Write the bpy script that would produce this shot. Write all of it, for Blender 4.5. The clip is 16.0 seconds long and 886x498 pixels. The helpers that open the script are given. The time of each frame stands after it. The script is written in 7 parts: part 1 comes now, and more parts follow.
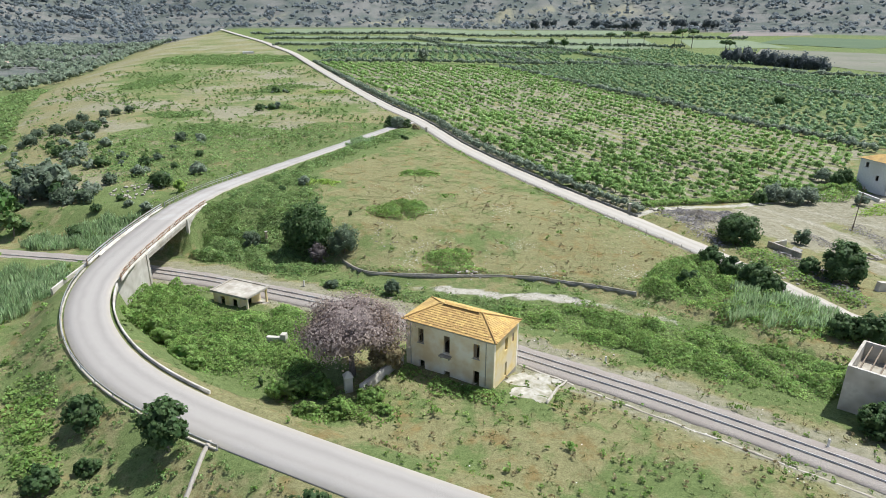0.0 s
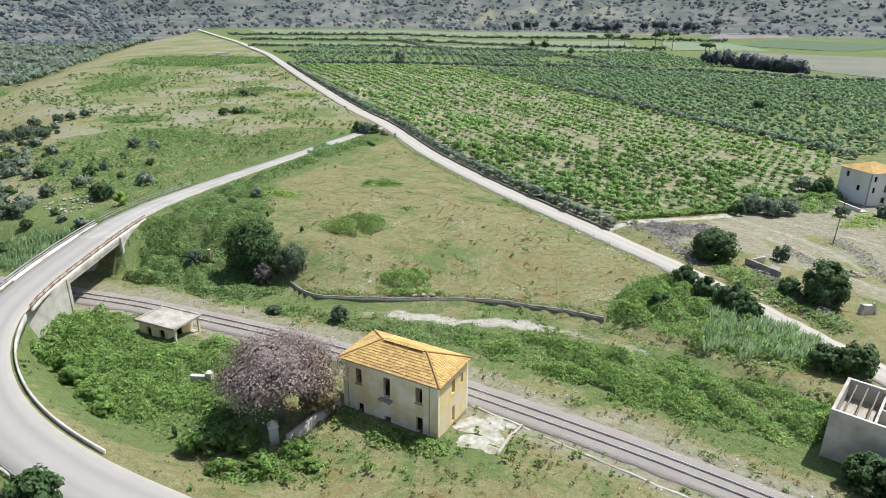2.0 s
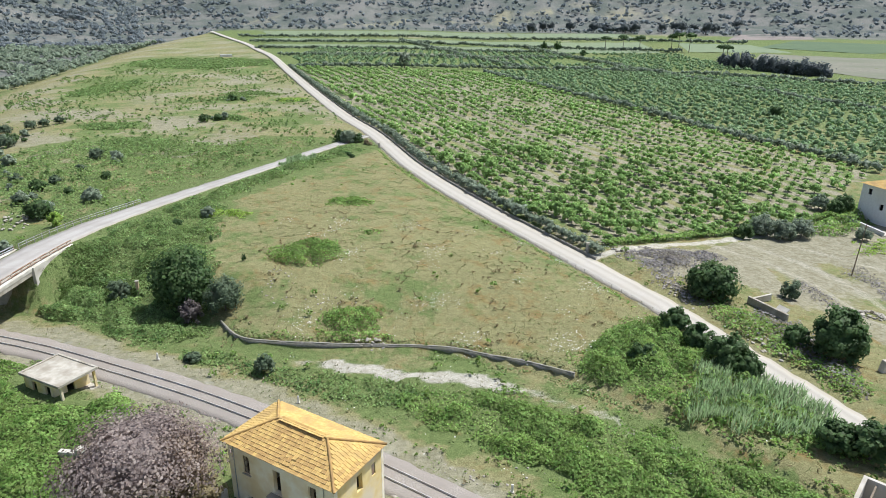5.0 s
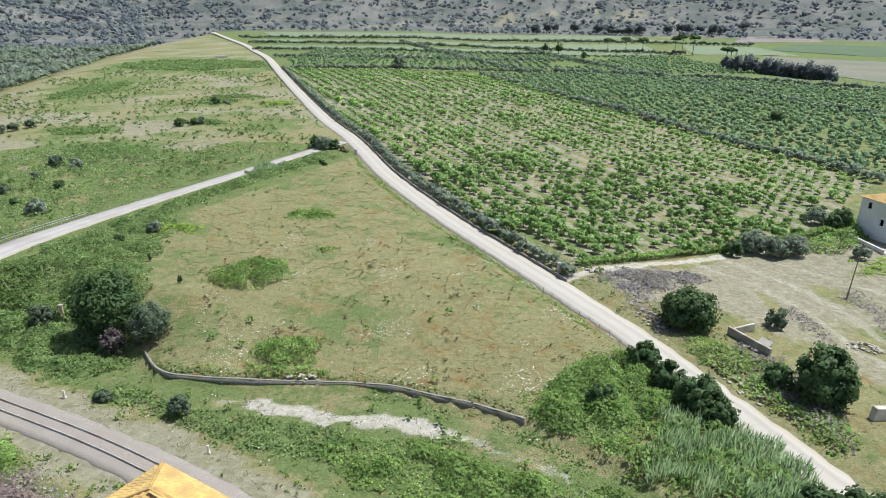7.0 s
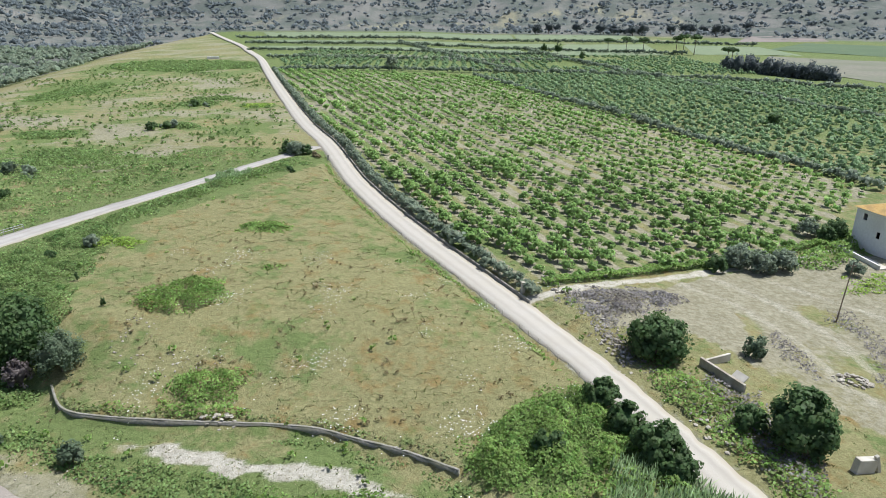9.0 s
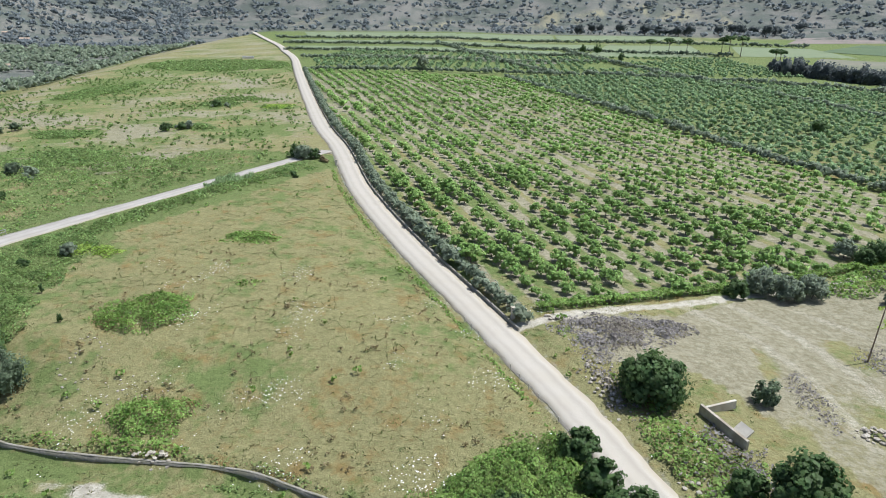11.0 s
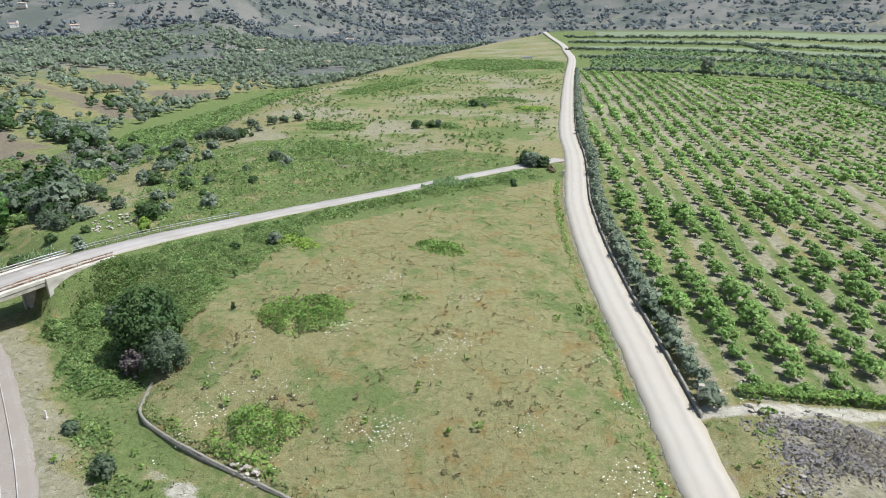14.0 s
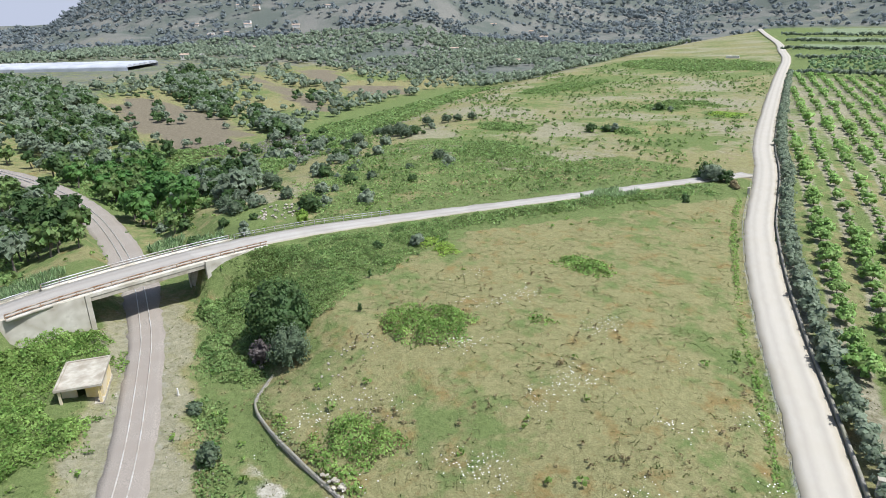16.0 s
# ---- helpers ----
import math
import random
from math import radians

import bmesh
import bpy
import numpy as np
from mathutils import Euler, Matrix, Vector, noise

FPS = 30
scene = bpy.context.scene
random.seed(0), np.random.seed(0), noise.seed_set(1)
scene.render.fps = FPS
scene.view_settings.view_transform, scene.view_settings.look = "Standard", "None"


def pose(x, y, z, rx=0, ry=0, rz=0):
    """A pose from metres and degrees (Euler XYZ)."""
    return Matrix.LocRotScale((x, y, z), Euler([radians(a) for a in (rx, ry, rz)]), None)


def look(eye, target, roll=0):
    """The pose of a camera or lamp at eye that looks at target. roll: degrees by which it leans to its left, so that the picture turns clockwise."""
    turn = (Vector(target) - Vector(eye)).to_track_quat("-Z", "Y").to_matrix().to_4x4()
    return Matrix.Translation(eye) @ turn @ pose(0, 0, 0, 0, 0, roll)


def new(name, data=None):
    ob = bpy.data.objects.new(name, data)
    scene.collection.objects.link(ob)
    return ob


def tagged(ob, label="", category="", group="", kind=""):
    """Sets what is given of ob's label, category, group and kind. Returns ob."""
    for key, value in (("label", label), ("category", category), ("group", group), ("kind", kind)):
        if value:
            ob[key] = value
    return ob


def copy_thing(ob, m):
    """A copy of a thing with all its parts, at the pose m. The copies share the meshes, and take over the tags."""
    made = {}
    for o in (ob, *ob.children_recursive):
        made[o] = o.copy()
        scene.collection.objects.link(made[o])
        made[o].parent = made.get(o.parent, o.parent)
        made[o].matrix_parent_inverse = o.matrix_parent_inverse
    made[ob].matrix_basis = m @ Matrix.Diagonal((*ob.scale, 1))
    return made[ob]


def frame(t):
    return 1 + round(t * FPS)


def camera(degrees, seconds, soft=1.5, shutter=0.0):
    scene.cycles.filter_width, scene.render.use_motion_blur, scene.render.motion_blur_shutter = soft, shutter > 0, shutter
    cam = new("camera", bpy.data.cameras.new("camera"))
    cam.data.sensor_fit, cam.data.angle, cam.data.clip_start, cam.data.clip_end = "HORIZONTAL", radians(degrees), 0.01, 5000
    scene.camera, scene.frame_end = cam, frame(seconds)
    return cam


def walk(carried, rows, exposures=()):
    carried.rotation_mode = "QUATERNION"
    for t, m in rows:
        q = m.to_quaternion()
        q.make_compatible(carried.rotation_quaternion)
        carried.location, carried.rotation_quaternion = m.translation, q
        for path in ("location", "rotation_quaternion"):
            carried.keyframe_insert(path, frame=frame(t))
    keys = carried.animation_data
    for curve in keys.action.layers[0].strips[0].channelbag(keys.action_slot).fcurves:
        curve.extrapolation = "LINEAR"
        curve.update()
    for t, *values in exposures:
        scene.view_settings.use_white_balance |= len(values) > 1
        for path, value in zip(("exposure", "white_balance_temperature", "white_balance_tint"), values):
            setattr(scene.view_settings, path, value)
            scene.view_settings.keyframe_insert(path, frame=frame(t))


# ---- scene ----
cam = camera(69.2, 16.0, soft=0.8)
PATH = [
    (0, (-22.904, -31.453, 42.655), (-22.883, -29.583, 41.946), 0.2),
    (0.5, (-22.061, -29.556, 42.678), (-22.028, -27.686, 41.97), 0.3),
    (1, (-20.87, -27.289, 42.653), (-20.824, -25.418, 41.946), 0.4),
    (1.5, (-19.356, -24.85, 42.694), (-19.297, -22.98, 41.988), 0.5),
    (2, (-17.548, -21.943, 42.688), (-17.48, -20.073, 41.982), 0.5),
    (2.5, (-15.635, -18.939, 42.662), (-15.582, -17.067, 41.958), 0.5),
    (3, (-13.869, -16.085, 42.645), (-13.839, -14.214, 41.94), 0.5),
    (3.5, (-12.176, -13.56, 42.665), (-12.161, -11.688, 41.96), 0.5),
    (4, (-10.585, -11.15, 42.67), (-10.565, -9.278, 41.966), 0.5),
    (6.5, (-0.331, 1.327, 42.663), (-0.334, 3.2, 41.96), 0.4),
    (7, (1.828, 3.787, 42.625), (1.822, 5.66, 41.925), 0.5),
    (7.5, (3.98, 6.15, 42.596), (3.975, 8.024, 41.897), 0.4),
    (8, (6.122, 8.535, 42.524), (6.113, 10.408, 41.825), 0.5),
    (8.5, (8.293, 10.962, 42.523), (8.277, 12.835, 41.821), 0.4),
    (9, (10.466, 13.422, 42.386), (10.444, 15.295, 41.686), 0.4),
    (11.5, (21.078, 25.438, 42.379), (20.842, 27.296, 41.678), 0.3),
    (12, (23.141, 28.2, 42.415), (22.785, 30.038, 41.712), 0.1),
    (12.5, (24.848, 30.767, 42.399), (24.364, 32.575, 41.696), 0.0),
    (13, (26.553, 33.784, 42.324), (25.919, 35.546, 41.622), -0.3),
    (13.5, (27.824, 36.547, 42.274), (27.053, 38.254, 41.572), -0.5),
    (14, (29.031, 39.786, 42.216), (28.103, 41.414, 41.516), -0.7),
    (14.5, (29.823, 42.751, 42.224), (28.757, 44.292, 41.525), -0.9),
    (15, (30.288, 46.044, 42.16), (29.081, 47.479, 41.465), -1.1),
    (15.5, (30.529, 48.504, 42.172), (29.254, 49.878, 41.476), -1.3),
    (16, (30.509, 49.342, 42.226), (29.145, 50.629, 41.53), -1.5),
]
walk(cam, [(t, look(eye, target, roll)) for t, eye, target, roll in PATH], exposures=[(t, stops, 5820, 11) for t, stops in ((0, 0.32), (4, 0.32), (8, 0.28), (12, 0.24), (13.5, 0.25), (15, 0.31), (16, 0.32))])

# ---- light ----
SUN_AZ, SUN_EL = 64.0, 62.0          # degrees to the right of +y, and above the horizon
world = bpy.data.worlds.new("sky")
scene.world = world
world.use_nodes = True
wn = world.node_tree
sky = wn.nodes.new("ShaderNodeTexSky")
sky.sky_type, sky.sun_disc = "NISHITA", False
sky.sun_elevation, sky.sun_rotation = radians(SUN_EL), radians(SUN_AZ)
sky.air_density, sky.dust_density, sky.ozone_density = 1.0, 2.0, 0.3
wn.links.new(sky.outputs[0], wn.nodes["Background"].inputs[0])
wn.nodes["Background"].inputs[1].default_value = 0.105
sun_data = bpy.data.lights.new("sun", "SUN")
sun_data.energy, sun_data.angle, sun_data.color = 4.6, radians(0.6), (1.0, 0.96, 0.88)
sun = new("sun", sun_data)
az, el = radians(SUN_AZ), radians(SUN_EL)
sun.matrix_world = look((math.sin(az) * 200, math.cos(az) * 200, 200 * math.tan(el)), (0, 0, 0))

# ---- materials ----
def mat(name, a, b, c=None, scale=1.0, big=0.1, rough=0.9, bump=0.3, dist=0.05, island=0.0, whole=0.0, metal=0.0, detail=6.0, spec=0.3, through_light=0.0):
    """Two or three colours mixed by a fine and a coarse noise, with relief. island, whole: change of brightness per island of the mesh or per object."""
    m = bpy.data.materials.new(name)
    m.use_nodes = True
    t = m.node_tree
    n, l = t.nodes, t.links
    p = n["Principled BSDF"]
    p.inputs["Roughness"].default_value, p.inputs["Metallic"].default_value = rough, metal
    p.inputs["Specular IOR Level"].default_value = spec
    tc = n.new("ShaderNodeTexCoord")
    f1, f2 = n.new("ShaderNodeTexNoise"), n.new("ShaderNodeTexNoise")
    for f, s in ((f1, scale), (f2, big)):
        l.new(tc.outputs["Object"], f.inputs["Vector"])
        f.inputs["Scale"].default_value, f.inputs["Detail"].default_value = s, detail
    r1 = n.new("ShaderNodeMapRange")
    r1.inputs[1].default_value, r1.inputs[2].default_value = 0.34, 0.66
    l.new(f1.outputs[0], r1.inputs[0])
    mix = n.new("ShaderNodeMix")
    mix.data_type = "RGBA"
    mix.inputs[6].default_value, mix.inputs[7].default_value = (*a, 1), (*b, 1)
    l.new(r1.outputs[0], mix.inputs[0])
    r2 = n.new("ShaderNodeMapRange")
    r2.inputs[1].default_value, r2.inputs[2].default_value = 0.42, 0.64
    l.new(f2.outputs[0], r2.inputs[0])
    mix2 = n.new("ShaderNodeMix")
    mix2.data_type = "RGBA"
    mix2.inputs[7].default_value = (*(c or [0.75 * v for v in b]), 1)
    l.new(mix.outputs[2], mix2.inputs[6])
    l.new(r2.outputs[0], mix2.inputs[0])
    out = mix2.outputs[2]
    if island or whole:
        hsv = n.new("ShaderNodeHueSaturation")
        src = n.new("ShaderNodeNewGeometry").outputs["Random Per Island"] if island else n.new("ShaderNodeObjectInfo").outputs["Random"]
        k = island or whole
        r3 = n.new("ShaderNodeMapRange")
        r3.inputs[3].default_value, r3.inputs[4].default_value = 1 - k, 1 + k
        l.new(src, r3.inputs[0])
        l.new(r3.outputs[0], hsv.inputs["Value"])
        r4 = n.new("ShaderNodeMapRange")
        r4.inputs[3].default_value, r4.inputs[4].default_value = 0.5 - 0.03 * k, 0.5 + 0.03 * k
        l.new(src, r4.inputs[0])
        l.new(r4.outputs[0], hsv.inputs["Hue"])
        l.new(out, hsv.inputs["Color"])
        out = hsv.outputs[0]
    l.new(out, p.inputs["Base Color"])
    if bump:
        b1 = n.new("ShaderNodeBump")
        b1.inputs["Strength"].default_value, b1.inputs["Distance"].default_value = bump, dist
        l.new(f1.outputs[0], b1.inputs["Height"])
        l.new(b1.outputs[0], p.inputs["Normal"])
    if through_light:
        tr = n.new("ShaderNodeBsdfTranslucent")
        l.new(out, tr.inputs["Color"])
        ms = n.new("ShaderNodeMixShader")
        ms.inputs[0].default_value = through_light
        l.new(p.outputs[0], ms.inputs[1])
        l.new(tr.outputs[0], ms.inputs[2])
        l.new(ms.outputs[0], n["Material Output"].inputs["Surface"])
    return m


def road_mat(name, a, b, track, dust, edge=0.12, scale=14.0, patch=0.25):
    """A worn road: wheel tracks and patches along it, and dust that creeps in from both verges."""
    m = mat(name, a, b, track, scale=scale, big=patch, rough=0.9, bump=0.25, dist=0.02)
    n, l = m.node_tree.nodes, m.node_tree.links
    p = n["Principled BSDF"]
    base_out = p.inputs["Base Color"].links[0].from_socket
    uv = n.new("ShaderNodeUVMap")
    uv.uv_map = "lane"
    sep = n.new("ShaderNodeSeparateXYZ")
    l.new(uv.outputs[0], sep.inputs[0])
    tc = n.new("ShaderNodeTexCoord")
    wob = n.new("ShaderNodeTexNoise")
    wob.inputs["Scale"].default_value, wob.inputs["Detail"].default_value = 0.45, 7.0
    l.new(tc.outputs["Object"], wob.inputs["Vector"])
    shift = n.new("ShaderNodeMath")
    shift.operation = "MULTIPLY_ADD"
    shift.inputs[1].default_value = 0.16
    l.new(wob.outputs[0], shift.inputs[0])
    l.new(sep.outputs[0], shift.inputs[2])
    ramp = n.new("ShaderNodeValToRGB")
    stops = ((0.08, 0.93), (0.24, 1.03), (0.36, 0.9), (0.5, 1.05), (0.62, 1.06), (0.76, 0.9), (0.9, 1.02))
    while len(ramp.color_ramp.elements) < len(stops):
        ramp.color_ramp.elements.new(0.5)
    for e, (at, k) in zip(ramp.color_ramp.elements, stops):
        e.position, e.color = at, (k * 0.9, k * 0.9, k * 0.9, 1)
    l.new(shift.outputs[0], ramp.inputs[0])
    mul = n.new("ShaderNodeMix")
    mul.data_type, mul.blend_type = "RGBA", "MULTIPLY"
    mul.inputs[0].default_value = 1.0
    l.new(base_out, mul.inputs[6])
    l.new(ramp.outputs[0], mul.inputs[7])
    off = n.new("ShaderNodeMath")
    off.operation = "SUBTRACT"
    off.inputs[1].default_value = 0.58
    l.new(shift.outputs[0], off.inputs[0])
    ab = n.new("ShaderNodeMath")
    ab.operation = "ABSOLUTE"
    l.new(off.outputs[0], ab.inputs[0])
    rim = n.new("ShaderNodeMapRange")
    rim.inputs[1].default_value, rim.inputs[2].default_value = 0.5 - edge, 0.52
    l.new(ab.outputs[0], rim.inputs[0])
    mix = n.new("ShaderNodeMix")
    mix.data_type = "RGBA"
    mix.inputs[7].default_value = (*dust, 1)
    l.new(rim.outputs[0], mix.inputs[0])
    l.new(mul.outputs[2], mix.inputs[6])
    l.new(mix.outputs[2], p.inputs["Base Color"])
    return m


def leaf_mat(name, a, b, c=None, k=0.25, scale=0.6):
    return mat(name, a, b, c, scale=scale, big=0.15, rough=0.6, bump=0.0, island=k, spec=0.25, through_light=0.5, detail=2.0)


def ground_mat():
    """Dry grass, green grass, bare earth and tilled soil, mixed by the sheet's cover masks, each with its own grain."""
    m = bpy.data.materials.new("ground")
    m.use_nodes = True
    t = m.node_tree
    n, l = t.nodes, t.links
    p = n["Principled BSDF"]
    p.inputs["Roughness"].default_value, p.inputs["Specular IOR Level"].default_value = 0.95, 0.1
    tc = n.new("ShaderNodeTexCoord")

    def noise_of(scale, detail=6.0, rough=0.6):
        f = n.new("ShaderNodeTexNoise")
        f.inputs["Scale"].default_value, f.inputs["Detail"].default_value, f.inputs["Roughness"].default_value = scale, detail, rough
        l.new(tc.outputs["Object"], f.inputs["Vector"])
        return f.outputs[0]

    def ranged(src, lo, hi):
        r = n.new("ShaderNodeMapRange")
        r.inputs[1].default_value, r.inputs[2].default_value = lo, hi
        l.new(src, r.inputs[0])
        return r.outputs[0]

    def blend(fac, x, y):
        k = n.new("ShaderNodeMix")
        k.data_type = "RGBA"
        for v, i in ((x, 6), (y, 7)):
            if isinstance(v, tuple):
                k.inputs[i].default_value = (*v, 1)
            else:
                l.new(v, k.inputs[i])
        l.new(fac, k.inputs[0])
        return k.outputs[2]

    def mask(name, jitter, lo=0.35, hi=0.65, k=0.9):
        at = n.new("ShaderNodeAttribute")
        at.attribute_name = name
        add = n.new("ShaderNodeMath")
        add.operation = "MULTIPLY_ADD"
        add.inputs[1].default_value = k
        l.new(jitter, add.inputs[0])
        l.new(at.outputs["Fac"], add.inputs[2])
        sub = n.new("ShaderNodeMath")
        sub.operation = "SUBTRACT"
        sub.inputs[1].default_value = k / 2
        l.new(add.outputs[0], sub.inputs[0])
        return ranged(sub.outputs[0], lo, hi)

    fine, mid, coarse, patch = noise_of(5.0, 8.0, 0.75), noise_of(0.8, 8.0, 0.7), noise_of(0.12, 6.0), noise_of(0.24, 10.0, 0.68)
    dry = blend(ranged(fine, 0.25, 0.75), STRAW_A, STRAW_B)
    dry = blend(ranged(patch, 0.53, 0.66), dry, STRAW_C)
    dry = blend(ranged(noise_of(0.9, 9.0, 0.7), 0.56, 0.7), dry, (0.19, 0.15, 0.066))
    green = blend(ranged(fine, 0.25, 0.75), GRASS_A, GRASS_B)
    green = blend(ranged(mid, 0.45, 0.7), green, GRASS_C)
    bare = blend(ranged(mid, 0.38, 0.62), BARE_A, BARE_B)
    soil = blend(ranged(mid, 0.38, 0.62), SOIL_A, SOIL_B)
    n_green = noise_of(0.33, 10.0, 0.66)
    out = blend(mask("green", n_green, 0.36, 0.64, 2.0), dry, green)
    # far slopes: rock and scrub tones, distance haze put into the colour
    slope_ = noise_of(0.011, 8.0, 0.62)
    stony_haze = blend(ranged(slope_, 0.44, 0.58), (0.112, 0.128, 0.104), (0.225, 0.212, 0.186))
    stony_haze = blend(ranged(mid, 0.4, 0.7), stony_haze, (0.14, 0.15, 0.142))
    out = blend(mask("stony_haze", coarse), out, stony_haze)
    pale = blend(ranged(mid, 0.36, 0.64), (0.245, 0.228, 0.145), (0.335, 0.31, 0.215))
    out = blend(mask("pale", patch, 0.4, 0.7, 1.2), out, pale)
    out = blend(mask("earth", patch), out, blend(ranged(mid, 0.36, 0.64), (0.158, 0.135, 0.095), (0.232, 0.196, 0.14)))
    out = blend(mask("soil", mid), out, soil)
    out = blend(mask("bare", mid), out, bare)
    chalk = blend(ranged(mid, 0.35, 0.65), (0.40, 0.365, 0.295), (0.55, 0.51, 0.43))
    out = blend(mask("chalk", fine), out, chalk)
    # shade in the hollows of the fine grain, multiplied into the colour
    shade = blend(ranged(fine, 0.32, 0.54), (0.5, 0.52, 0.48), (1.0, 1.0, 1.0))
    mul = n.new("ShaderNodeMix")
    mul.data_type, mul.blend_type = "RGBA", "MULTIPLY"
    mul.inputs[0].default_value = 0.62
    l.new(out, mul.inputs[6])
    l.new(shade, mul.inputs[7])
    # shade between tussocks, put into the colour as well as the relief
    tussock = noise_of(1.3, 9.0, 0.72)
    tuss_shade = blend(ranged(tussock, 0.36, 0.62), (0.72, 0.74, 0.68), (1.12, 1.12, 1.1))
    mul2 = n.new("ShaderNodeMix")
    mul2.data_type, mul2.blend_type = "RGBA", "MULTIPLY"
    mul2.inputs[0].default_value = 0.8
    l.new(mul.outputs[2], mul2.inputs[6])
    l.new(tuss_shade, mul2.inputs[7])
    l.new(mul2.outputs[2], p.inputs["Base Color"])
    b1 = n.new("ShaderNodeBump")
    b1.inputs["Strength"].default_value, b1.inputs["Distance"].default_value = 0.7, 0.25
    l.new(fine, b1.inputs["Height"])
    b2 = n.new("ShaderNodeBump")
    b2.inputs["Strength"].default_value, b2.inputs["Distance"].default_value = 0.35, 0.35
    l.new(tussock, b2.inputs["Height"])
    l.new(b2.outputs[0], b1.inputs["Normal"])
    l.new(b1.outputs[0], p.inputs["Normal"])
    return m


STRAW_A, STRAW_B, STRAW_C = (0.19, 0.178, 0.078), (0.315, 0.295, 0.148), (0.25, 0.182, 0.075)
GRASS_A, GRASS_B, GRASS_C = (0.098, 0.138, 0.042), (0.20, 0.24, 0.092), (0.155, 0.195, 0.068)
BARE_A, BARE_B = (0.231, 0.217, 0.175), (0.336, 0.322, 0.28)
SOIL_A, SOIL_B = (0.24, 0.215, 0.14), (0.345, 0.318, 0.228)

M_GROUND = ground_mat()
M_ASPHALT = road_mat("grey_road", (0.335, 0.308, 0.265), (0.395, 0.366, 0.32), (0.36, 0.332, 0.288), (0.42, 0.38, 0.305))
M_GRAVEL = road_mat("white_gravel", (0.42, 0.385, 0.32), (0.50, 0.46, 0.385), (0.45, 0.41, 0.335), (0.38, 0.335, 0.25), edge=0.16)
M_LANE = road_mat("pale_worn_asphalt", (0.385, 0.358, 0.312), (0.455, 0.425, 0.375), (0.37, 0.34, 0.295), (0.36, 0.325, 0.25))
M_DRYSTONE = mat("weathered_grey_stone", (0.19, 0.175, 0.145), (0.31, 0.29, 0.245), (0.22, 0.21, 0.15), scale=3, big=0.6, bump=0.7, dist=0.06)
M_SLAB = mat("sun_bleached_cement", (0.36, 0.335, 0.265), (0.50, 0.47, 0.39), (0.26, 0.245, 0.16), scale=1.3, big=0.9, bump=0.4, dist=0.03)
M_BALLAST = mat("ballast", (0.215, 0.188, 0.155), (0.36, 0.32, 0.268), (0.27, 0.235, 0.195), scale=7, big=0.3, bump=0.8, dist=0.06)
M_CONC = mat("concrete", (0.37, 0.335, 0.265), (0.48, 0.44, 0.355), (0.29, 0.255, 0.19), scale=1.6, big=0.5, bump=0.25, dist=0.02)
M_CONCW = mat("pale_concrete", (0.50, 0.465, 0.385), (0.61, 0.575, 0.49), (0.39, 0.35, 0.275), scale=1.8, big=0.45, bump=0.3, dist=0.03)
M_RUST = mat("rusty_iron", (0.19, 0.10, 0.05), (0.31, 0.20, 0.12), (0.40, 0.34, 0.27), scale=4, big=0.8, bump=0.3, rough=0.85)
# worn rails: little metal, a pale base with the reflected sky put in
M_STEEL = mat("rail_steel_sheen", (0.55, 0.53, 0.49), (0.66, 0.64, 0.60), (0.44, 0.39, 0.33), scale=3, big=0.3, rough=0.45, bump=0.1, metal=0.2)
M_GALV = mat("galvanised_steel", (0.364, 0.371, 0.364), (0.462, 0.469, 0.462), (0.315, 0.28, 0.238), scale=2, rough=0.5, bump=0.1, metal=0.4)
M_SLEEPER = mat("sleeper", (0.21, 0.196, 0.182), (0.308, 0.294, 0.28), scale=3, bump=0.3)
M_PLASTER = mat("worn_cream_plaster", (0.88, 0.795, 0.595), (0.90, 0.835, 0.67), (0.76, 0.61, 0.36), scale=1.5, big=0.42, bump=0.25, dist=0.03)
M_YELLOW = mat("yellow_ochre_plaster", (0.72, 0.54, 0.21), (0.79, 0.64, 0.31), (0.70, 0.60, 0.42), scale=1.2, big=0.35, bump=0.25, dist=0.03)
M_TILE = mat("ochre_roof_tile", (0.46, 0.29, 0.088), (0.56, 0.385, 0.14), (0.38, 0.25, 0.095), scale=2.5, big=0.5, bump=0.3, dist=0.03, whole=0.2)
# near black: the shade of unlit rooms put into a colour
M_DARK = mat("painted_room_shade", (0.03, 0.028, 0.025), (0.05, 0.045, 0.04), bump=0.1)
M_WOOD = mat("weathered_wood", (0.16, 0.12, 0.08), (0.25, 0.20, 0.14), scale=4, bump=0.3)
M_BARK = mat("bark", (0.12, 0.10, 0.08), (0.22, 0.19, 0.15), scale=5, bump=0.6)
M_STONE = mat("pale_stone", (0.35, 0.315, 0.255), (0.46, 0.42, 0.35), (0.28, 0.245, 0.185), scale=2, bump=0.5, whole=0.15)
M_WHITE = mat("white_paint", (0.68, 0.66, 0.61), (0.75, 0.73, 0.68), (0.58, 0.55, 0.49), scale=2, bump=0.1)
M_PLASTIC = mat("greenhouse_film", (0.462, 0.476, 0.504), (0.518, 0.532, 0.56), scale=0.2, rough=0.5, bump=0.1)
M_ORCH = leaf_mat("orchard_leaf", (0.22, 0.36, 0.09), (0.46, 0.62, 0.215), (0.31, 0.45, 0.135), k=0.36)
# distant groves: leaf green greyed a little, some haze put into the colour
M_CITRUS = leaf_mat("citrus_leaf", (0.185, 0.285, 0.135), (0.34, 0.46, 0.225), (0.235, 0.335, 0.16), k=0.3)
# a slightly darker copy of the bramble green, for bank, lane and slopes
M_SCRUB = leaf_mat("darker_green_leaf", (0.125, 0.21, 0.06), (0.30, 0.40, 0.14), (0.20, 0.28, 0.09), k=0.4)
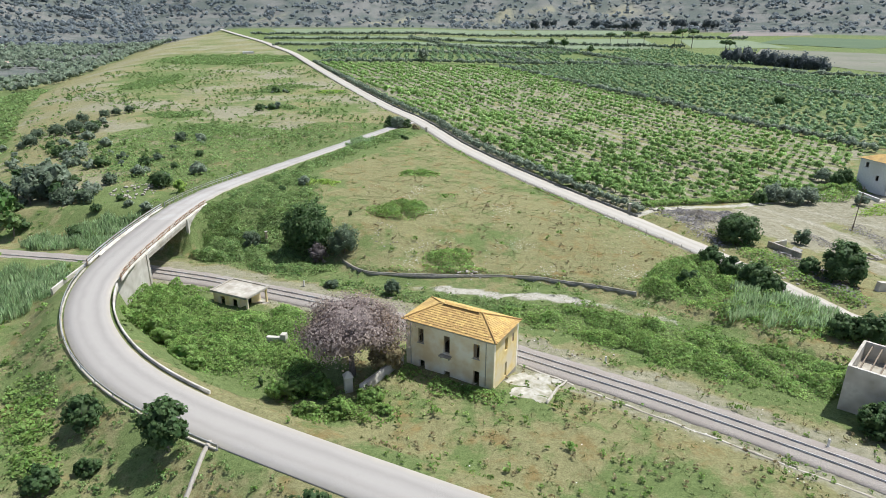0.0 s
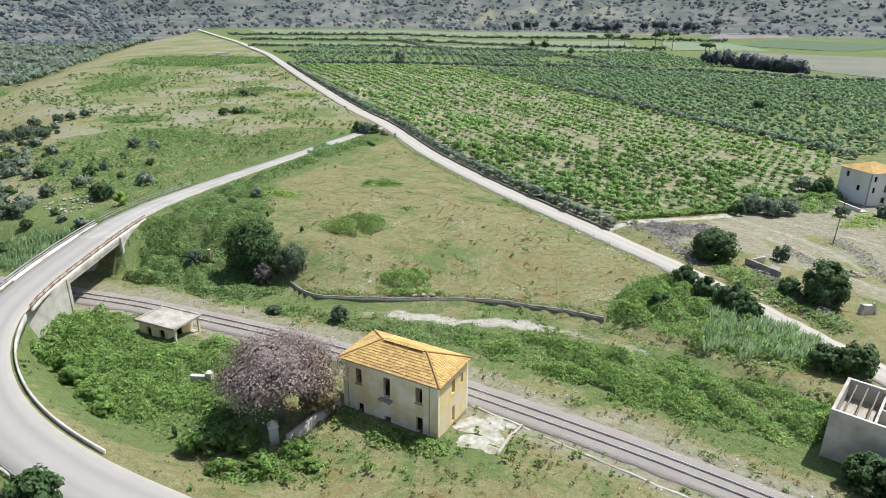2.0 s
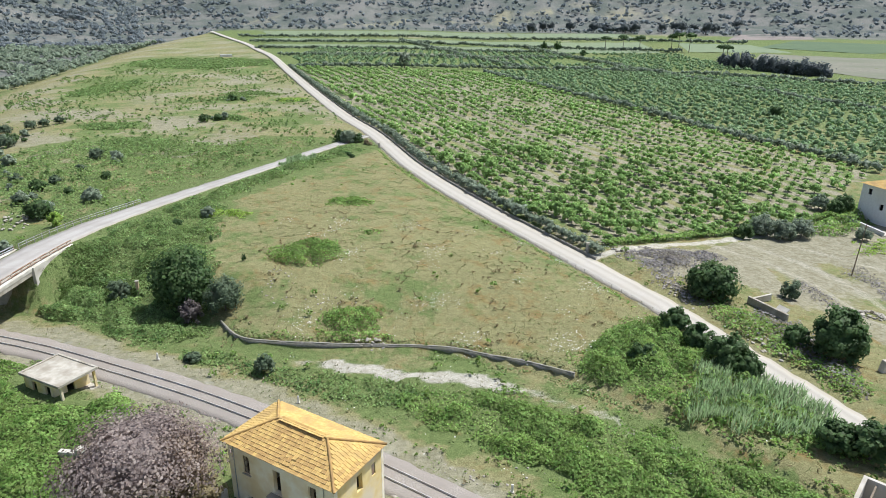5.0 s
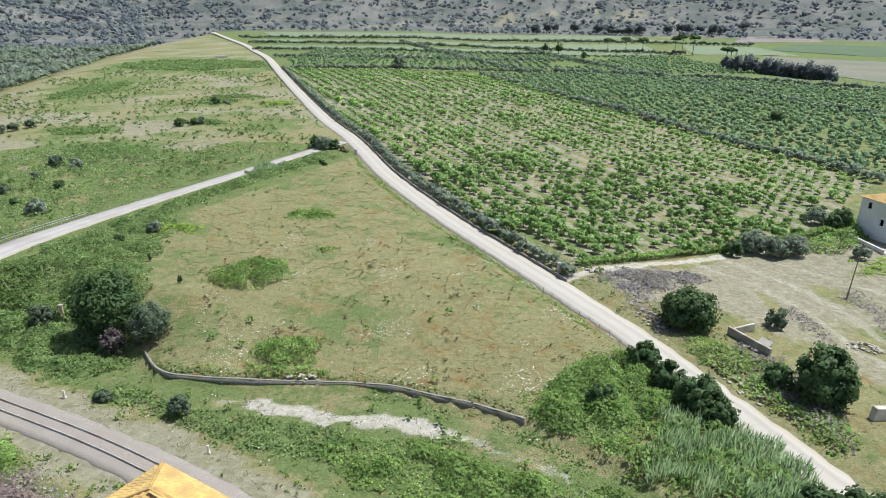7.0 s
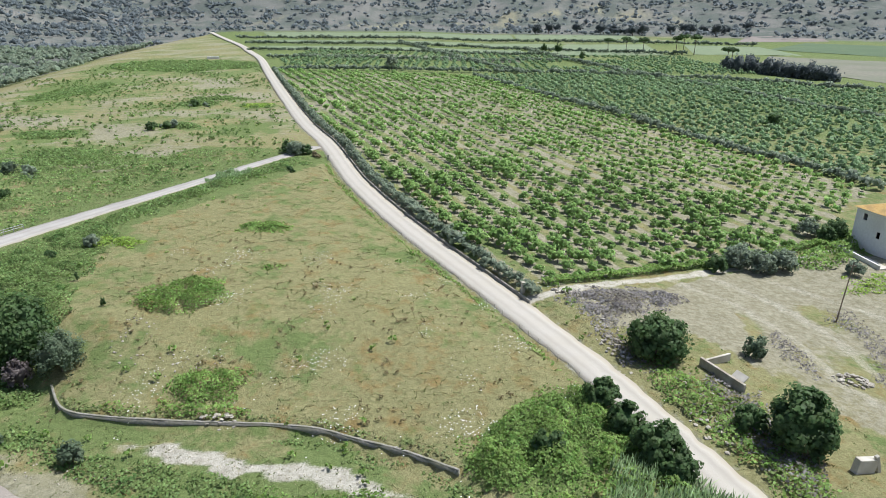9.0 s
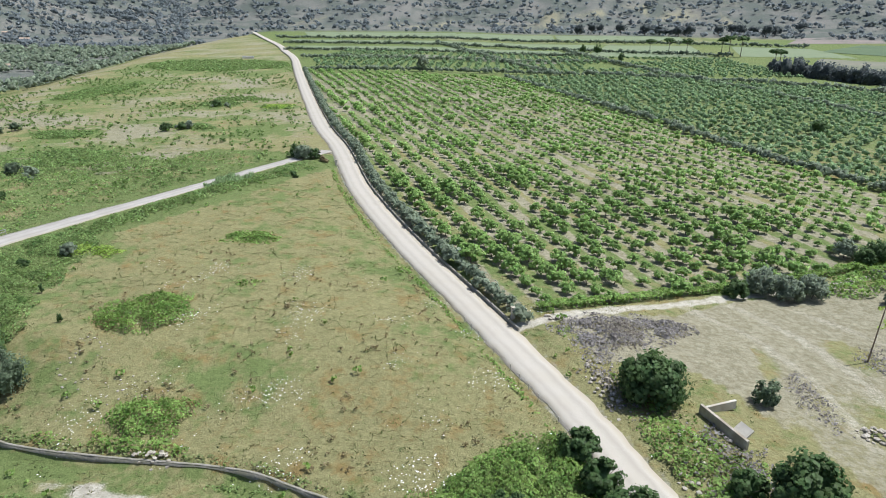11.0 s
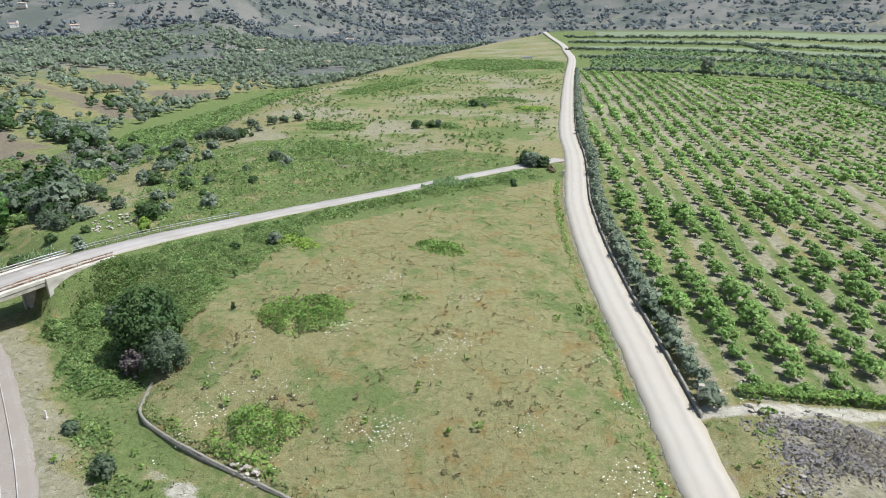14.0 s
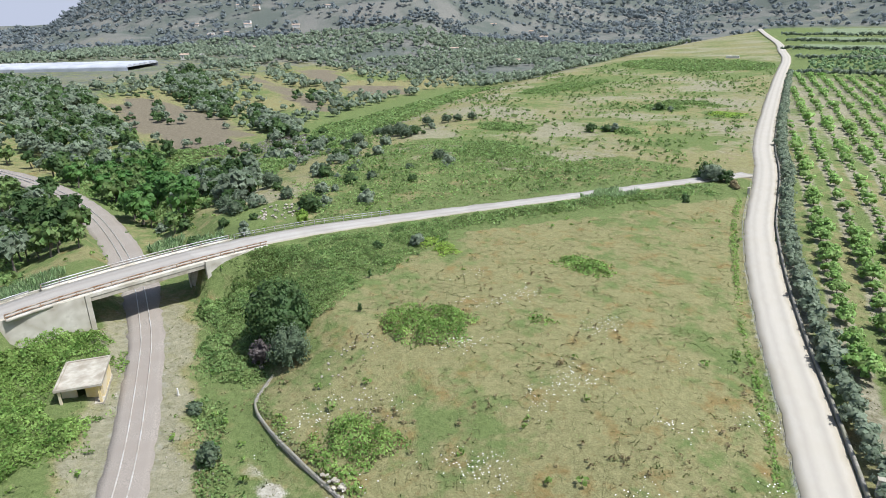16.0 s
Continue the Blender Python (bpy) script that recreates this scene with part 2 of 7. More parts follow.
M_LUSH = leaf_mat("lush_leaf", (0.10, 0.21, 0.055), (0.20, 0.36, 0.10), (0.13, 0.25, 0.065), k=0.3)
M_ROOF = mat("faded_roof_tile", (0.36, 0.27, 0.20), (0.44, 0.34, 0.26), scale=1.0, bump=0.2)
M_OLIVE = leaf_mat("olive_leaf", (0.185, 0.235, 0.15), (0.35, 0.405, 0.285), (0.235, 0.285, 0.19), k=0.3)
M_DARKLEAF = leaf_mat("dark_leaf", (0.058, 0.11, 0.034), (0.15, 0.225, 0.078), (0.085, 0.145, 0.05), k=0.32)
M_BRAMBLE = leaf_mat("bramble_leaf", (0.13, 0.23, 0.045), (0.34, 0.47, 0.13), (0.21, 0.31, 0.075), k=0.42)
M_BRIGHT = leaf_mat("bright_leaf", (0.224, 0.364, 0.056), (0.392, 0.504, 0.112), (0.28, 0.392, 0.07))
M_REED = leaf_mat("reed_leaf", (0.20, 0.31, 0.13), (0.38, 0.49, 0.25), (0.27, 0.38, 0.17), k=0.35)
M_PINK = leaf_mat("dusky_mauve_foliage", (0.265, 0.212, 0.185), (0.45, 0.375, 0.33), (0.30, 0.225, 0.155), k=0.42)
M_BROWNLEAF = leaf_mat("brown_leaf", (0.27, 0.225, 0.12), (0.40, 0.335, 0.185), (0.30, 0.25, 0.13))
# leaves of hills and far woods, blue-grey distance haze put into their colour
M_MAQUIS = leaf_mat("hazed_far_foliage", (0.175, 0.205, 0.205), (0.28, 0.315, 0.315), (0.21, 0.24, 0.24), k=0.2)
M_FARDARK = leaf_mat("hazed_dark_foliage", (0.085, 0.105, 0.10), (0.15, 0.175, 0.165), (0.11, 0.13, 0.125), k=0.2)
M_DEAD = leaf_mat("dead_twigs", (0.17, 0.145, 0.135), (0.27, 0.235, 0.22), (0.2, 0.17, 0.155), k=0.3)
M_GREYLEAF = leaf_mat("grey_green_leaf", (0.105, 0.15, 0.085), (0.21, 0.265, 0.155), (0.14, 0.19, 0.11), k=0.3)
M_TUFT = leaf_mat("grass_tuft", (0.34, 0.31, 0.17), (0.44, 0.40, 0.24), (0.30, 0.29, 0.15), k=0.15, scale=0.2)
M_TUFTG = leaf_mat("green_tuft", (0.20, 0.26, 0.08), (0.28, 0.34, 0.13), (0.25, 0.28, 0.12), k=0.15, scale=0.2)
M_FLOWER = mat("white_flower", (0.78, 0.77, 0.70), (0.85, 0.84, 0.80), bump=0.0)
M_HEATH = leaf_mat("grey_violet_heath", (0.225, 0.208, 0.195), (0.37, 0.348, 0.33), (0.26, 0.235, 0.195), k=0.35)
M_CROP_A = mat("green_crop", (0.145, 0.188, 0.095), (0.19, 0.232, 0.125), (0.175, 0.21, 0.115), scale=0.3, big=0.02, bump=0.2)
M_CROP_B = mat("pale_stubble", (0.165, 0.158, 0.11), (0.21, 0.20, 0.145), (0.15, 0.16, 0.10), scale=0.3, big=0.02, bump=0.2)
M_CROP_C = mat("fallow_earth", (0.20, 0.165, 0.14), (0.26, 0.22, 0.19), (0.18, 0.16, 0.13), scale=0.3, big=0.02, bump=0.2)
M_CROP_D = mat("dark_crop", (0.07, 0.11, 0.05), (0.11, 0.155, 0.07), (0.08, 0.12, 0.055), scale=0.3, big=0.02, bump=0.2)

# ---- tools ----
def smooth(a, b, x):
    k = np.clip((np.asarray(x, float) - a) / (b - a), 0, 1)
    return k * k * (3 - 2 * k)


def fast_mesh(name, verts, faces, normals=None):
    """A mesh from arrays; faces is (n, 3) or (n, 4). normals: shading normals of the vertices, for foliage."""
    me = bpy.data.meshes.new(name)
    verts, faces = np.asarray(verts, np.float32), np.asarray(faces, np.int32)
    k = faces.shape[1]
    me.vertices.add(len(verts))
    me.vertices.foreach_set("co", verts.ravel())
    me.loops.add(faces.size)
    me.loops.foreach_set("vertex_index", faces.ravel())
    me.polygons.add(len(faces))
    me.polygons.foreach_set("loop_start", np.arange(0, faces.size, k, dtype=np.int32))
    me.polygons.foreach_set("loop_total", np.full(len(faces), k, np.int32))
    me.update(calc_edges=True)
    if normals is not None:
        me.polygons.foreach_set("use_smooth", np.ones(len(faces), bool))
        me.normals_split_custom_set_from_vertices(np.asarray(normals, np.float32))
    return me


def child(ob, parent):
    if parent is not None:
        ob.parent = parent
    return ob


def piece(name, me, material, parent=None, label=""):
    if material is not None and not me.materials:
        me.materials.append(material)
    ob = child(new(name, me), parent)
    return tagged(ob, label) if label else ob


def part(name, bm, material, parent=None, label=""):
    me = bpy.data.meshes.new(name)
    bm.to_mesh(me)
    bm.free()
    return piece(name, me, material, parent, label)


def base(name, x, y, z, rz=0.0):
    ob = new(name)
    ob.matrix_basis = pose(x, y, z, 0, 0, rz)
    ob.empty_display_size = 0.2
    return ob


def box(bm, x0, y0, z0, x1, y1, z1, bevel=0.0, m=None):
    r = bmesh.ops.create_cube(bm, size=1)["verts"]
    mm = Matrix.Translation(((x0 + x1) / 2, (y0 + y1) / 2, (z0 + z1) / 2)) @ Matrix.Diagonal((x1 - x0, y1 - y0, z1 - z0, 1))
    bmesh.ops.transform(bm, matrix=(m or Matrix()) @ mm, verts=r)
    if bevel:
        es = list({e for v in r for e in v.link_edges})
        bmesh.ops.bevel(bm, geom=es, offset=bevel, segments=1, affect="EDGES")
    return bm


def boxed(x0, y0, z0, x1, y1, z1, bevel=0.0):
    return box(bmesh.new(), x0, y0, z0, x1, y1, z1, bevel)


def rod(bm, p, q, r0, r1=None, sides=8):
    p, q = Vector(p), Vector(q)
    d = q - p
    m = Matrix.Translation((p + q) / 2) @ d.to_track_quat("Z", "Y").to_matrix().to_4x4()
    bmesh.ops.create_cone(bm, cap_ends=True, segments=sides, radius1=r0, radius2=r0 if r1 is None else r1, depth=d.length, matrix=m)
    return bm


def line_at(poly, step):
    """Points along a polyline of (x, y, ...) rows at even steps, smoothed, with the unit way at each."""
    p = np.asarray(poly, float)
    for _ in range(3):
        q = np.empty((2 * len(p) - 2, p.shape[1]))
        q[0::2], q[1::2] = 0.75 * p[:-1] + 0.25 * p[1:], 0.25 * p[:-1] + 0.75 * p[1:]
        p = np.vstack([p[:1], q, p[-1:]])
    s = np.r_[0, np.cumsum(np.hypot(*np.diff(p[:, :2], axis=0).T))]
    u = np.linspace(0, s[-1], max(2, int(round(s[-1] / step)) + 1))
    out = np.stack([np.interp(u, s, p[:, k]) for k in range(p.shape[1])], 1)
    way = np.gradient(out[:, :2], axis=0)
    return out, way / np.linalg.norm(way, axis=1, keepdims=True)


def near_line(x, y, poly):
    """Signed distance (positive to the left of the way) of places to a polyline, and the row's other values at the nearest point."""
    p = np.asarray(poly, float)
    best = np.full(np.shape(x), 1e18)
    side, vals = np.zeros(np.shape(x)), np.zeros((p.shape[1] - 2, *np.shape(x)))
    for a, b in zip(p[:-1], p[1:]):
        dx, dy = b[0] - a[0], b[1] - a[1]
        raw = ((x - a[0]) * dx + (y - a[1]) * dy) / (dx * dx + dy * dy)
        k = np.clip(raw, 0, 1)
        ex, ey = x - a[0] - k * dx, y - a[1] - k * dy
        d = ex * ex + ey * ey
        on = d < best
        best = np.where(on, d, best)
        side = np.where(on, np.sign(dx * ey - dy * ex + 1e-12), side)
        for n in range(len(vals)):
            vals[n] = np.where(on, a[n + 2] + k * (b[n + 2] - a[n + 2]), vals[n])
    return np.sqrt(best) * side, vals


def inside(x, y, poly):
    """Whether places lie in a polygon."""
    hit = np.zeros(np.shape(x), bool)
    for (x0, y0), (x1, y1) in zip(poly, list(poly[1:]) + [poly[0]]):
        if y0 != y1:
            hit ^= ((y0 > y) != (y1 > y)) & (x < (x1 - x0) * (y - y0) / (y1 - y0) + x0)
    return hit


def waves(x, y, size, seed):
    """A cheap smooth noise between about -1 and 1."""
    rng = np.random.default_rng(seed)
    out = 0
    for k in range(7):
        a, ph, f = rng.uniform(0, 6.28), rng.uniform(0, 6.28), rng.uniform(0.6, 1.7) * 6.28 / size
        out = out + np.sin((x * math.cos(a) + y * math.sin(a)) * f + ph)
    return out / 3.6


def cards(places, out, size, rng, flat=0.35, long=1.0):
    """Leaf sprays: one folded quad at each place, facing about its outward way."""
    n = len(places)
    nrm = out + rng.normal(0, flat, (n, 3))
    nrm /= np.linalg.norm(nrm, axis=1, keepdims=True) + 1e-9
    t = np.cross(nrm, rng.normal(0, 1, (n, 3)))
    t /= np.linalg.norm(t, axis=1, keepdims=True) + 1e-9
    b = np.cross(nrm, t)
    s = (size * rng.uniform(0.6, 1.3, (n, 1)))
    c = [places - t * s * long * 0.5 - b * s * 0.12, places + b * s * 0.42 - nrm * s * 0.1, places + t * s * long * 0.55 + b * s * 0.05, places - b * s * 0.42 - nrm * s * 0.1]
    v = np.stack(c, 1).reshape(-1, 3)
    soft = 0.75 * out + 0.25 * nrm + [0, 0, 0.25]
    soft /= np.linalg.norm(soft, axis=1, keepdims=True) + 1e-9
    return v, np.arange(4 * n).reshape(-1, 4)[:, ::-1], np.repeat(soft, 4, 0)


def core_of(c, rho, nu, nv):
    """The leafy mass inside a crown: the outline of its clumps as a closed lumpy skin, with their shading normals."""
    az, po = np.meshgrid(np.arange(nu) * 6.2832 / nu, np.linspace(-1.45, 1.45, nv + 1))
    d = np.stack([np.cos(az) * np.cos(po), np.sin(az) * np.cos(po), np.sin(po)], 2).reshape(-1, 3)
    b = d @ c.T
    room = rho[None] ** 2 - ((c ** 2).sum(1)[None] - b ** 2)
    reach = np.where(room > 0, b + np.sqrt(np.maximum(room, 0)), 0)
    k = reach.argmax(1)
    r = np.maximum(reach.max(1), 0.5)
    v = d * r[:, None]
    nn = np.where((reach.max(1) > 0.5)[:, None], v - c[k], d) + 0.35 * d
    nn /= np.linalg.norm(nn, axis=1, keepdims=True) + 1e-9
    j, i = np.meshgrid(np.arange(nv), np.arange(nu), indexing="ij")
    f = np.stack([j * nu + i, j * nu + (i + 1) % nu, (j + 1) * nu + (i + 1) % nu, (j + 1) * nu + i], 2).reshape(-1, 4)
    return v, f, nn


def crown(seed, n, rx, ry, rz, zc, size, clumps=26, lump=0.3, low=-0.75, fill=0.85, core=None):
    """Leaf sprays of a crown of uneven clumps about a centre zc high, round a leafy core."""
    rng = np.random.default_rng(seed)
    a, h = rng.uniform(0, 6.283, clumps), rng.uniform(low, 1, clumps)
    r = np.sqrt(1 - np.clip(np.abs(h), 0, 0.98) ** 2)
    c = np.stack([np.cos(a) * r, np.sin(a) * r, h], 1) * rng.uniform(0.62, fill, (clumps, 1))
    pick = rng.integers(0, clumps, n)
    d = rng.normal(0, 1, (n, 3))
    d /= np.linalg.norm(d, axis=1, keepdims=True)
    scale = rng.uniform(0.6, 1.25, clumps)[pick, None]
    p = c[pick] + d * lump * scale * rng.uniform(0.55, 1, (n, 1))
    out = d + 0.9 * p + np.array([0, 0, 0.35])
    out /= np.linalg.norm(out, axis=1, keepdims=True)
    v, f, nn = cards(p * [rx, ry, rz] + [0, 0, zc], out, size, rng)
    core = core or (None if n <= 16 else (9, 5) if n < 150 else (16, 9) if n < 900 else (30, 16))
    if core:
        rho = 0.95 * lump * np.array([scale[pick == k][0, 0] if (pick == k).any() else 0.6 for k in range(clumps)]) * 0.86
        cv, cf, cn = core_of(c, rho, *core)
        v, f, nn = np.vstack([v, cv * [rx, ry, rz] * (0.9 if n < 40 else 0.78 if n < 900 else 0.72) + [0, 0, zc]]), np.vstack([f, cf + len(v)]), np.vstack([nn, cn])
    return v, f, nn


def trunk_bm(rng, h, r, limbs=4, spread=1.0, rise=1.0, lean=0.1):
    bm = bmesh.new()
    top = Vector((rng.normal(0, lean), rng.normal(0, lean), h))
    rod(bm, (0, 0, -0.25), top * 0.5, r * 1.25, r * 0.9, 7)
    rod(bm, top * 0.49, top, r * 0.9, r * 0.7, 7)
    for k in range(limbs):
        a = 6.283 * k / limbs + rng.uniform(-0.5, 0.5)
        mid = top + Vector((math.cos(a), math.sin(a), 0)) * spread * 0.5 + Vector((0, 0, rise * 0.6))
        end = top + Vector((math.cos(a), math.sin(a), 0)) * spread + Vector((0, 0, rise * 1.1))
        rod(bm, top * 0.97, mid, r * 0.55, r * 0.35, 5)
        rod(bm, mid, end, r * 0.35, r * 0.12, 5)
    return bm


def tree(name, seed, h, rx, ry, rz, n, size, leaf, r=0.12, limbs=4, clumps=26, lump=0.3, low=-0.75):
    """A tree at the origin: h is the trunk's height to the first limbs."""
    rng = np.random.default_rng(seed)
    ob = base(name, 0, 0, 0)
    part("trunk", trunk_bm(rng, h, r, limbs, 0.6 * (rx + ry) / 2, rz), M_BARK, ob)
    piece("crown", fast_mesh("crown", *crown(seed, n, rx, ry, rz, h + rz * 0.75, size, clumps, lump, low)), leaf, ob)
    return ob


def bush(name, seed, rx, ry, rz, n, size, leaf, clumps=18, lump=0.34):
    """A shrub that is leafy down to the ground, on a few stems."""
    rng = np.random.default_rng(seed)
    ob = base(name, 0, 0, 0)
    part("stem", trunk_bm(rng, 0.3 * rz, 0.05 + 0.02 * rx, 5, 0.6 * rx, 0.7 * rz), M_BARK, ob)
    v, f, nn = crown(seed, n, rx, ry, rz, rz * 0.62, size, clumps, lump, -0.55)
    v[:, 2] = np.maximum(v[:, 2], -0.05)
    piece("crown", fast_mesh("crown", v, f, nn), leaf, ob)
    return ob


def gz(x, y):
    return float(ground_z(np.array([float(x)]), np.array([float(y)]))[0])


def put(ob, x, y, rz=0.0, s=1.0, sink=0.0):
    """Stands a thing on the ground."""
    ob.matrix_basis = pose(x, y, gz(x, y) - sink, 0, 0, rz) @ Matrix.Scale(s, 4)
    return ob


def mixed(name, shapes, at, size, turn, material, rng, sz=None):
    """One mesh of many copies of small shapes (vertices, faces, normals) picked at random. at: (n, 3); size, turn: (n,)."""
    pick = rng.integers(0, len(shapes), len(at))
    vs, fs, ns, o = [], [], [], 0
    for k, (v, f, nn) in enumerate(shapes):
        on = pick == k
        if not on.any():
            continue
        c, s, q = np.cos(turn[on])[:, None], np.sin(turn[on])[:, None], size[on][:, None]
        x = (v[None, :, 0] * c - v[None, :, 1] * s) * q + at[on][:, None, 0]
        y = (v[None, :, 0] * s + v[None, :, 1] * c) * q + at[on][:, None, 1]
        z = v[None, :, 2] * (q if sz is None else sz[on][:, None]) + at[on][:, None, 2]
        vs.append(np.stack([x, y, z], 2).reshape(-1, 3))
        ns.append(np.stack([nn[None, :, 0] * c - nn[None, :, 1] * s, nn[None, :, 0] * s + nn[None, :, 1] * c, nn[None, :, 2] + 0 * c], 2).reshape(-1, 3))
        fs.append((f[None] + (np.arange(on.sum()) * len(v))[:, None, None]).reshape(-1, f.shape[1]) + o)
        o += on.sum() * len(v)
    return piece(name, fast_mesh(name, np.vstack(vs), np.vstack(fs), np.vstack(ns)), material)


def strip(name, poly, material, lift=0.05, step=2.0, crown_up=0.0, thick=0.25, across=5, rough_edge=0.0):
    """A road along rows of (x, y, z, width), with a thickness that reaches into the ground."""
    p, w = line_at(poly, step)
    nx = np.stack([-w[:, 1], w[:, 0]], 1)
    ks = np.linspace(-1, 1, across)
    rng = np.random.default_rng(len(name))
    rows = []
    jag = rng.normal(0, rough_edge, (len(p), 2)) if rough_edge else np.zeros((len(p), 2))
    for k in ks:
        half = p[:, 3] / 2 + (jag[:, 0] if k < 0 else jag[:, 1]) * (abs(k) == 1)
        x, y = p[:, 0] + nx[:, 0] * k * half, p[:, 1] + nx[:, 1] * k * half
        z = p[:, 2] + lift + crown_up * (1 - k * k)
        rows.append(np.stack([x, y, z], 1))
    low = [rows[0] - [0, 0, thick], *rows, rows[-1] - [0, 0, thick]]
    m = len(low)
    v = np.stack(low, 1).reshape(-1, 3)
    i = np.arange(len(p) - 1)[:, None] * m + np.arange(m - 1)[None]
    f = np.stack([i, i + m, i + m + 1, i + 1], 2).reshape(-1, 4)[:, ::-1]
    me = fast_mesh(name, v, f)
    along = np.arange(len(p)) * step
    uv = np.stack(np.broadcast_arrays(np.r_[0, (ks + 1) / 2, 1][None, :], along[:, None]), 2).reshape(-1, 2)
    me.uv_layers.new(name="lane").data.foreach_set("uv", uv[f.ravel()].astype(np.float32).ravel())
    return piece(name, me, material)


def wall_along(name, poly, top, low, width, material, step=1.5, parent=None, jag=0.0, seed=0):
    """A wall along rows of (x, y), its top and foot from functions of place or numbers."""
    p, w = line_at(poly, step)
    rng = np.random.default_rng(seed)
    n = np.stack([-w[:, 1], w[:, 0]], 1) * width / 2
    tz = top(p[:, 0], p[:, 1]) if callable(top) else np.full(len(p), top)
    lz = low(p[:, 0], p[:, 1]) if callable(low) else np.full(len(p), low)
    tz = tz + rng.normal(0, jag, len(p)) if jag else tz
    a, b = p[:, :2] - n, p[:, :2] + n
    ring = [np.c_[a, lz], np.c_[a, tz], np.c_[b, tz], np.c_[b, lz]]
    v = np.stack(ring, 1).reshape(-1, 3)
    i = np.arange(len(p) - 1)[:, None] * 4
    f = np.concatenate([np.concatenate([i + k, i + (k + 1) % 4, i + 4 + (k + 1) % 4, i + 4 + k], 1) for k in range(4)])
    e = 4 * (len(p) - 1)
    f = np.vstack([f, [[0, 3, 2, 1], [e, e + 1, e + 2, e + 3]]])
    return piece(name, fast_mesh(name, v, f), material, parent)


def road_side(poly, off, y0=-1e9, y1=1e9, step=2.0, x0=-1e9):
    p, w = line_at(poly, step)
    q = p[:, :2] + np.c_[-w[:, 1], w[:, 0]] * (p[:, 3:4] / 2 + abs(off)) * (1 if off > 0 else -1)
    keep = (q[:, 1] > y0) & (q[:, 1] < y1) & (q[:, 0] > x0)
    return np.c_[q, p[:, 2]][keep]


def rail_mesh(pts, z0, z1, width):
    w = np.gradient(pts[:, :2], axis=0)
    w /= np.linalg.norm(w, axis=1, keepdims=True)
    n = np.c_[-w[:, 1], w[:, 0]] * width / 2
    ring = [np.c_[pts[:, :2] - n, pts[:, 2] + z0], np.c_[pts[:, :2] - n, pts[:, 2] + z1], np.c_[pts[:, :2] + n, pts[:, 2] + z1], np.c_[pts[:, :2] + n, pts[:, 2] + z0]]
    v = np.stack(ring, 1).reshape(-1, 3)
    i = np.arange(len(pts) - 1)[:, None] * 4
    f = np.concatenate([np.concatenate([i + k, i + (k + 1) % 4, i + 4 + (k + 1) % 4, i + 4 + k], 1) for k in range(4)])
    e = 4 * (len(pts) - 1)
    return fast_mesh("rail_mesh", v, np.vstack([f, [[0, 3, 2, 1], [e, e + 1, e + 2, e + 3]]]))


def under(ob, parent):
    ob.parent = parent
    ob.matrix_parent_inverse = parent.matrix_basis.inverted()
    return ob

# ---- the lie of the land ----
RAIL = [(120, -62), (60, -8), (24.7, 23.1), (17.5, 28.8), (7.4, 36.6), (-5.2, 45.2), (-18, 53.6), (-31.5, 61.3), (-40, 65.6), (-49.4, 69.8), (-57, 73.1),
        (-65, 76.5), (-78, 80.6), (-89, 83.9), (-118, 89.2), (-142, 92.3), (-169, 93.0), (-196, 90.9), (-223, 86), (-320, 55)]
RAIL_Z = -3.8
ROAD_A = [(149.8, -100.2, 0, 6.3), (29.8, -18.3, 0.6, 6.1), (-0.2, 3.1, 0.8, 5.9), (-20.2, 12.6, 1.1, 5.9), (-32.4, 18.6, 1.3, 5.7), (-40.2, 22.4, 1.5, 5.7), (-47, 25.8, 1.7, 5.7),
          (-53.2, 29.5, 1.9, 5.7), (-59.3, 34, 2.1, 5.7), (-64.7, 39.3, 2.25, 5.7), (-69.6, 45.8, 2.4, 5.7), (-73, 52.3, 2.55, 5.7), (-75.6, 59.9, 2.65, 5.7), (-76.7, 68, 2.72, 6.1),
          (-77, 78, 2.78, 6.6), (-77, 90, 2.75, 6.6), (-76.8, 101, 2.5, 6.4), (-75.6, 113, 2, 6.2), (-72, 126, 1.5, 5.6), (-66.5, 141, 1.2, 5), (-56.5, 163, 1.1, 4.4), (-48.3, 183.8, 0.8, 4.2),
          (-39.3, 205.5, 0.5, 4.2), (-33, 219, 0.4, 4.4)]
ROAD_B = [(120, -90, -3.4, 5.2), (62, 14, -3.6, 5.2), (51, 36.5, -3.7, 5.2), (44, 54.5, -3.7, 5.2), (39.4, 67, -3.6, 5.4), (34.4, 80, -3.4, 5.4), (30, 90, -3.2, 5.6), (25.1, 100, -3.1, 5.6), (20, 110, -3.0, 5.7),
          (14.9, 120, -2.95, 5.7), (9.6, 130, -2.75, 5.7), (4.1, 140, -2.5, 5.7), (-5.8, 160, -1.95, 5.7), (-14.6, 180, -1.4, 5.7), (-17.8, 188, -1.1, 5.7), (-27, 215, -0.1, 5.7), (-33, 231, 0.3, 5.6), (-43, 254, 0.3, 6), (-54.5, 286, 0.3, 6),
          (-88, 384, 0.3, 6), (-123, 490, 0.3, 6.4), (-159, 602, 0.3, 6.4), (-196, 690, 0.3, 7), (-228, 777, 0.5, 7), (-315, 967, 1, 7), (-400, 1160, 2, 7)]
WALL = [(-330, 70), (-223, 98), (-169, 105), (-118, 101), (-92, 98), (-62, 96), (-50, 89), (-41, 84.5), (-38.4, 81), (-36.4, 79), (-31.6, 77.9), (-24, 77.3), (-13.5, 77.1), (-6, 76.6), (0, 74.5), (6.4, 72.1), (11.7, 69.2), (22, 60), (34, 46), (60, 20)]
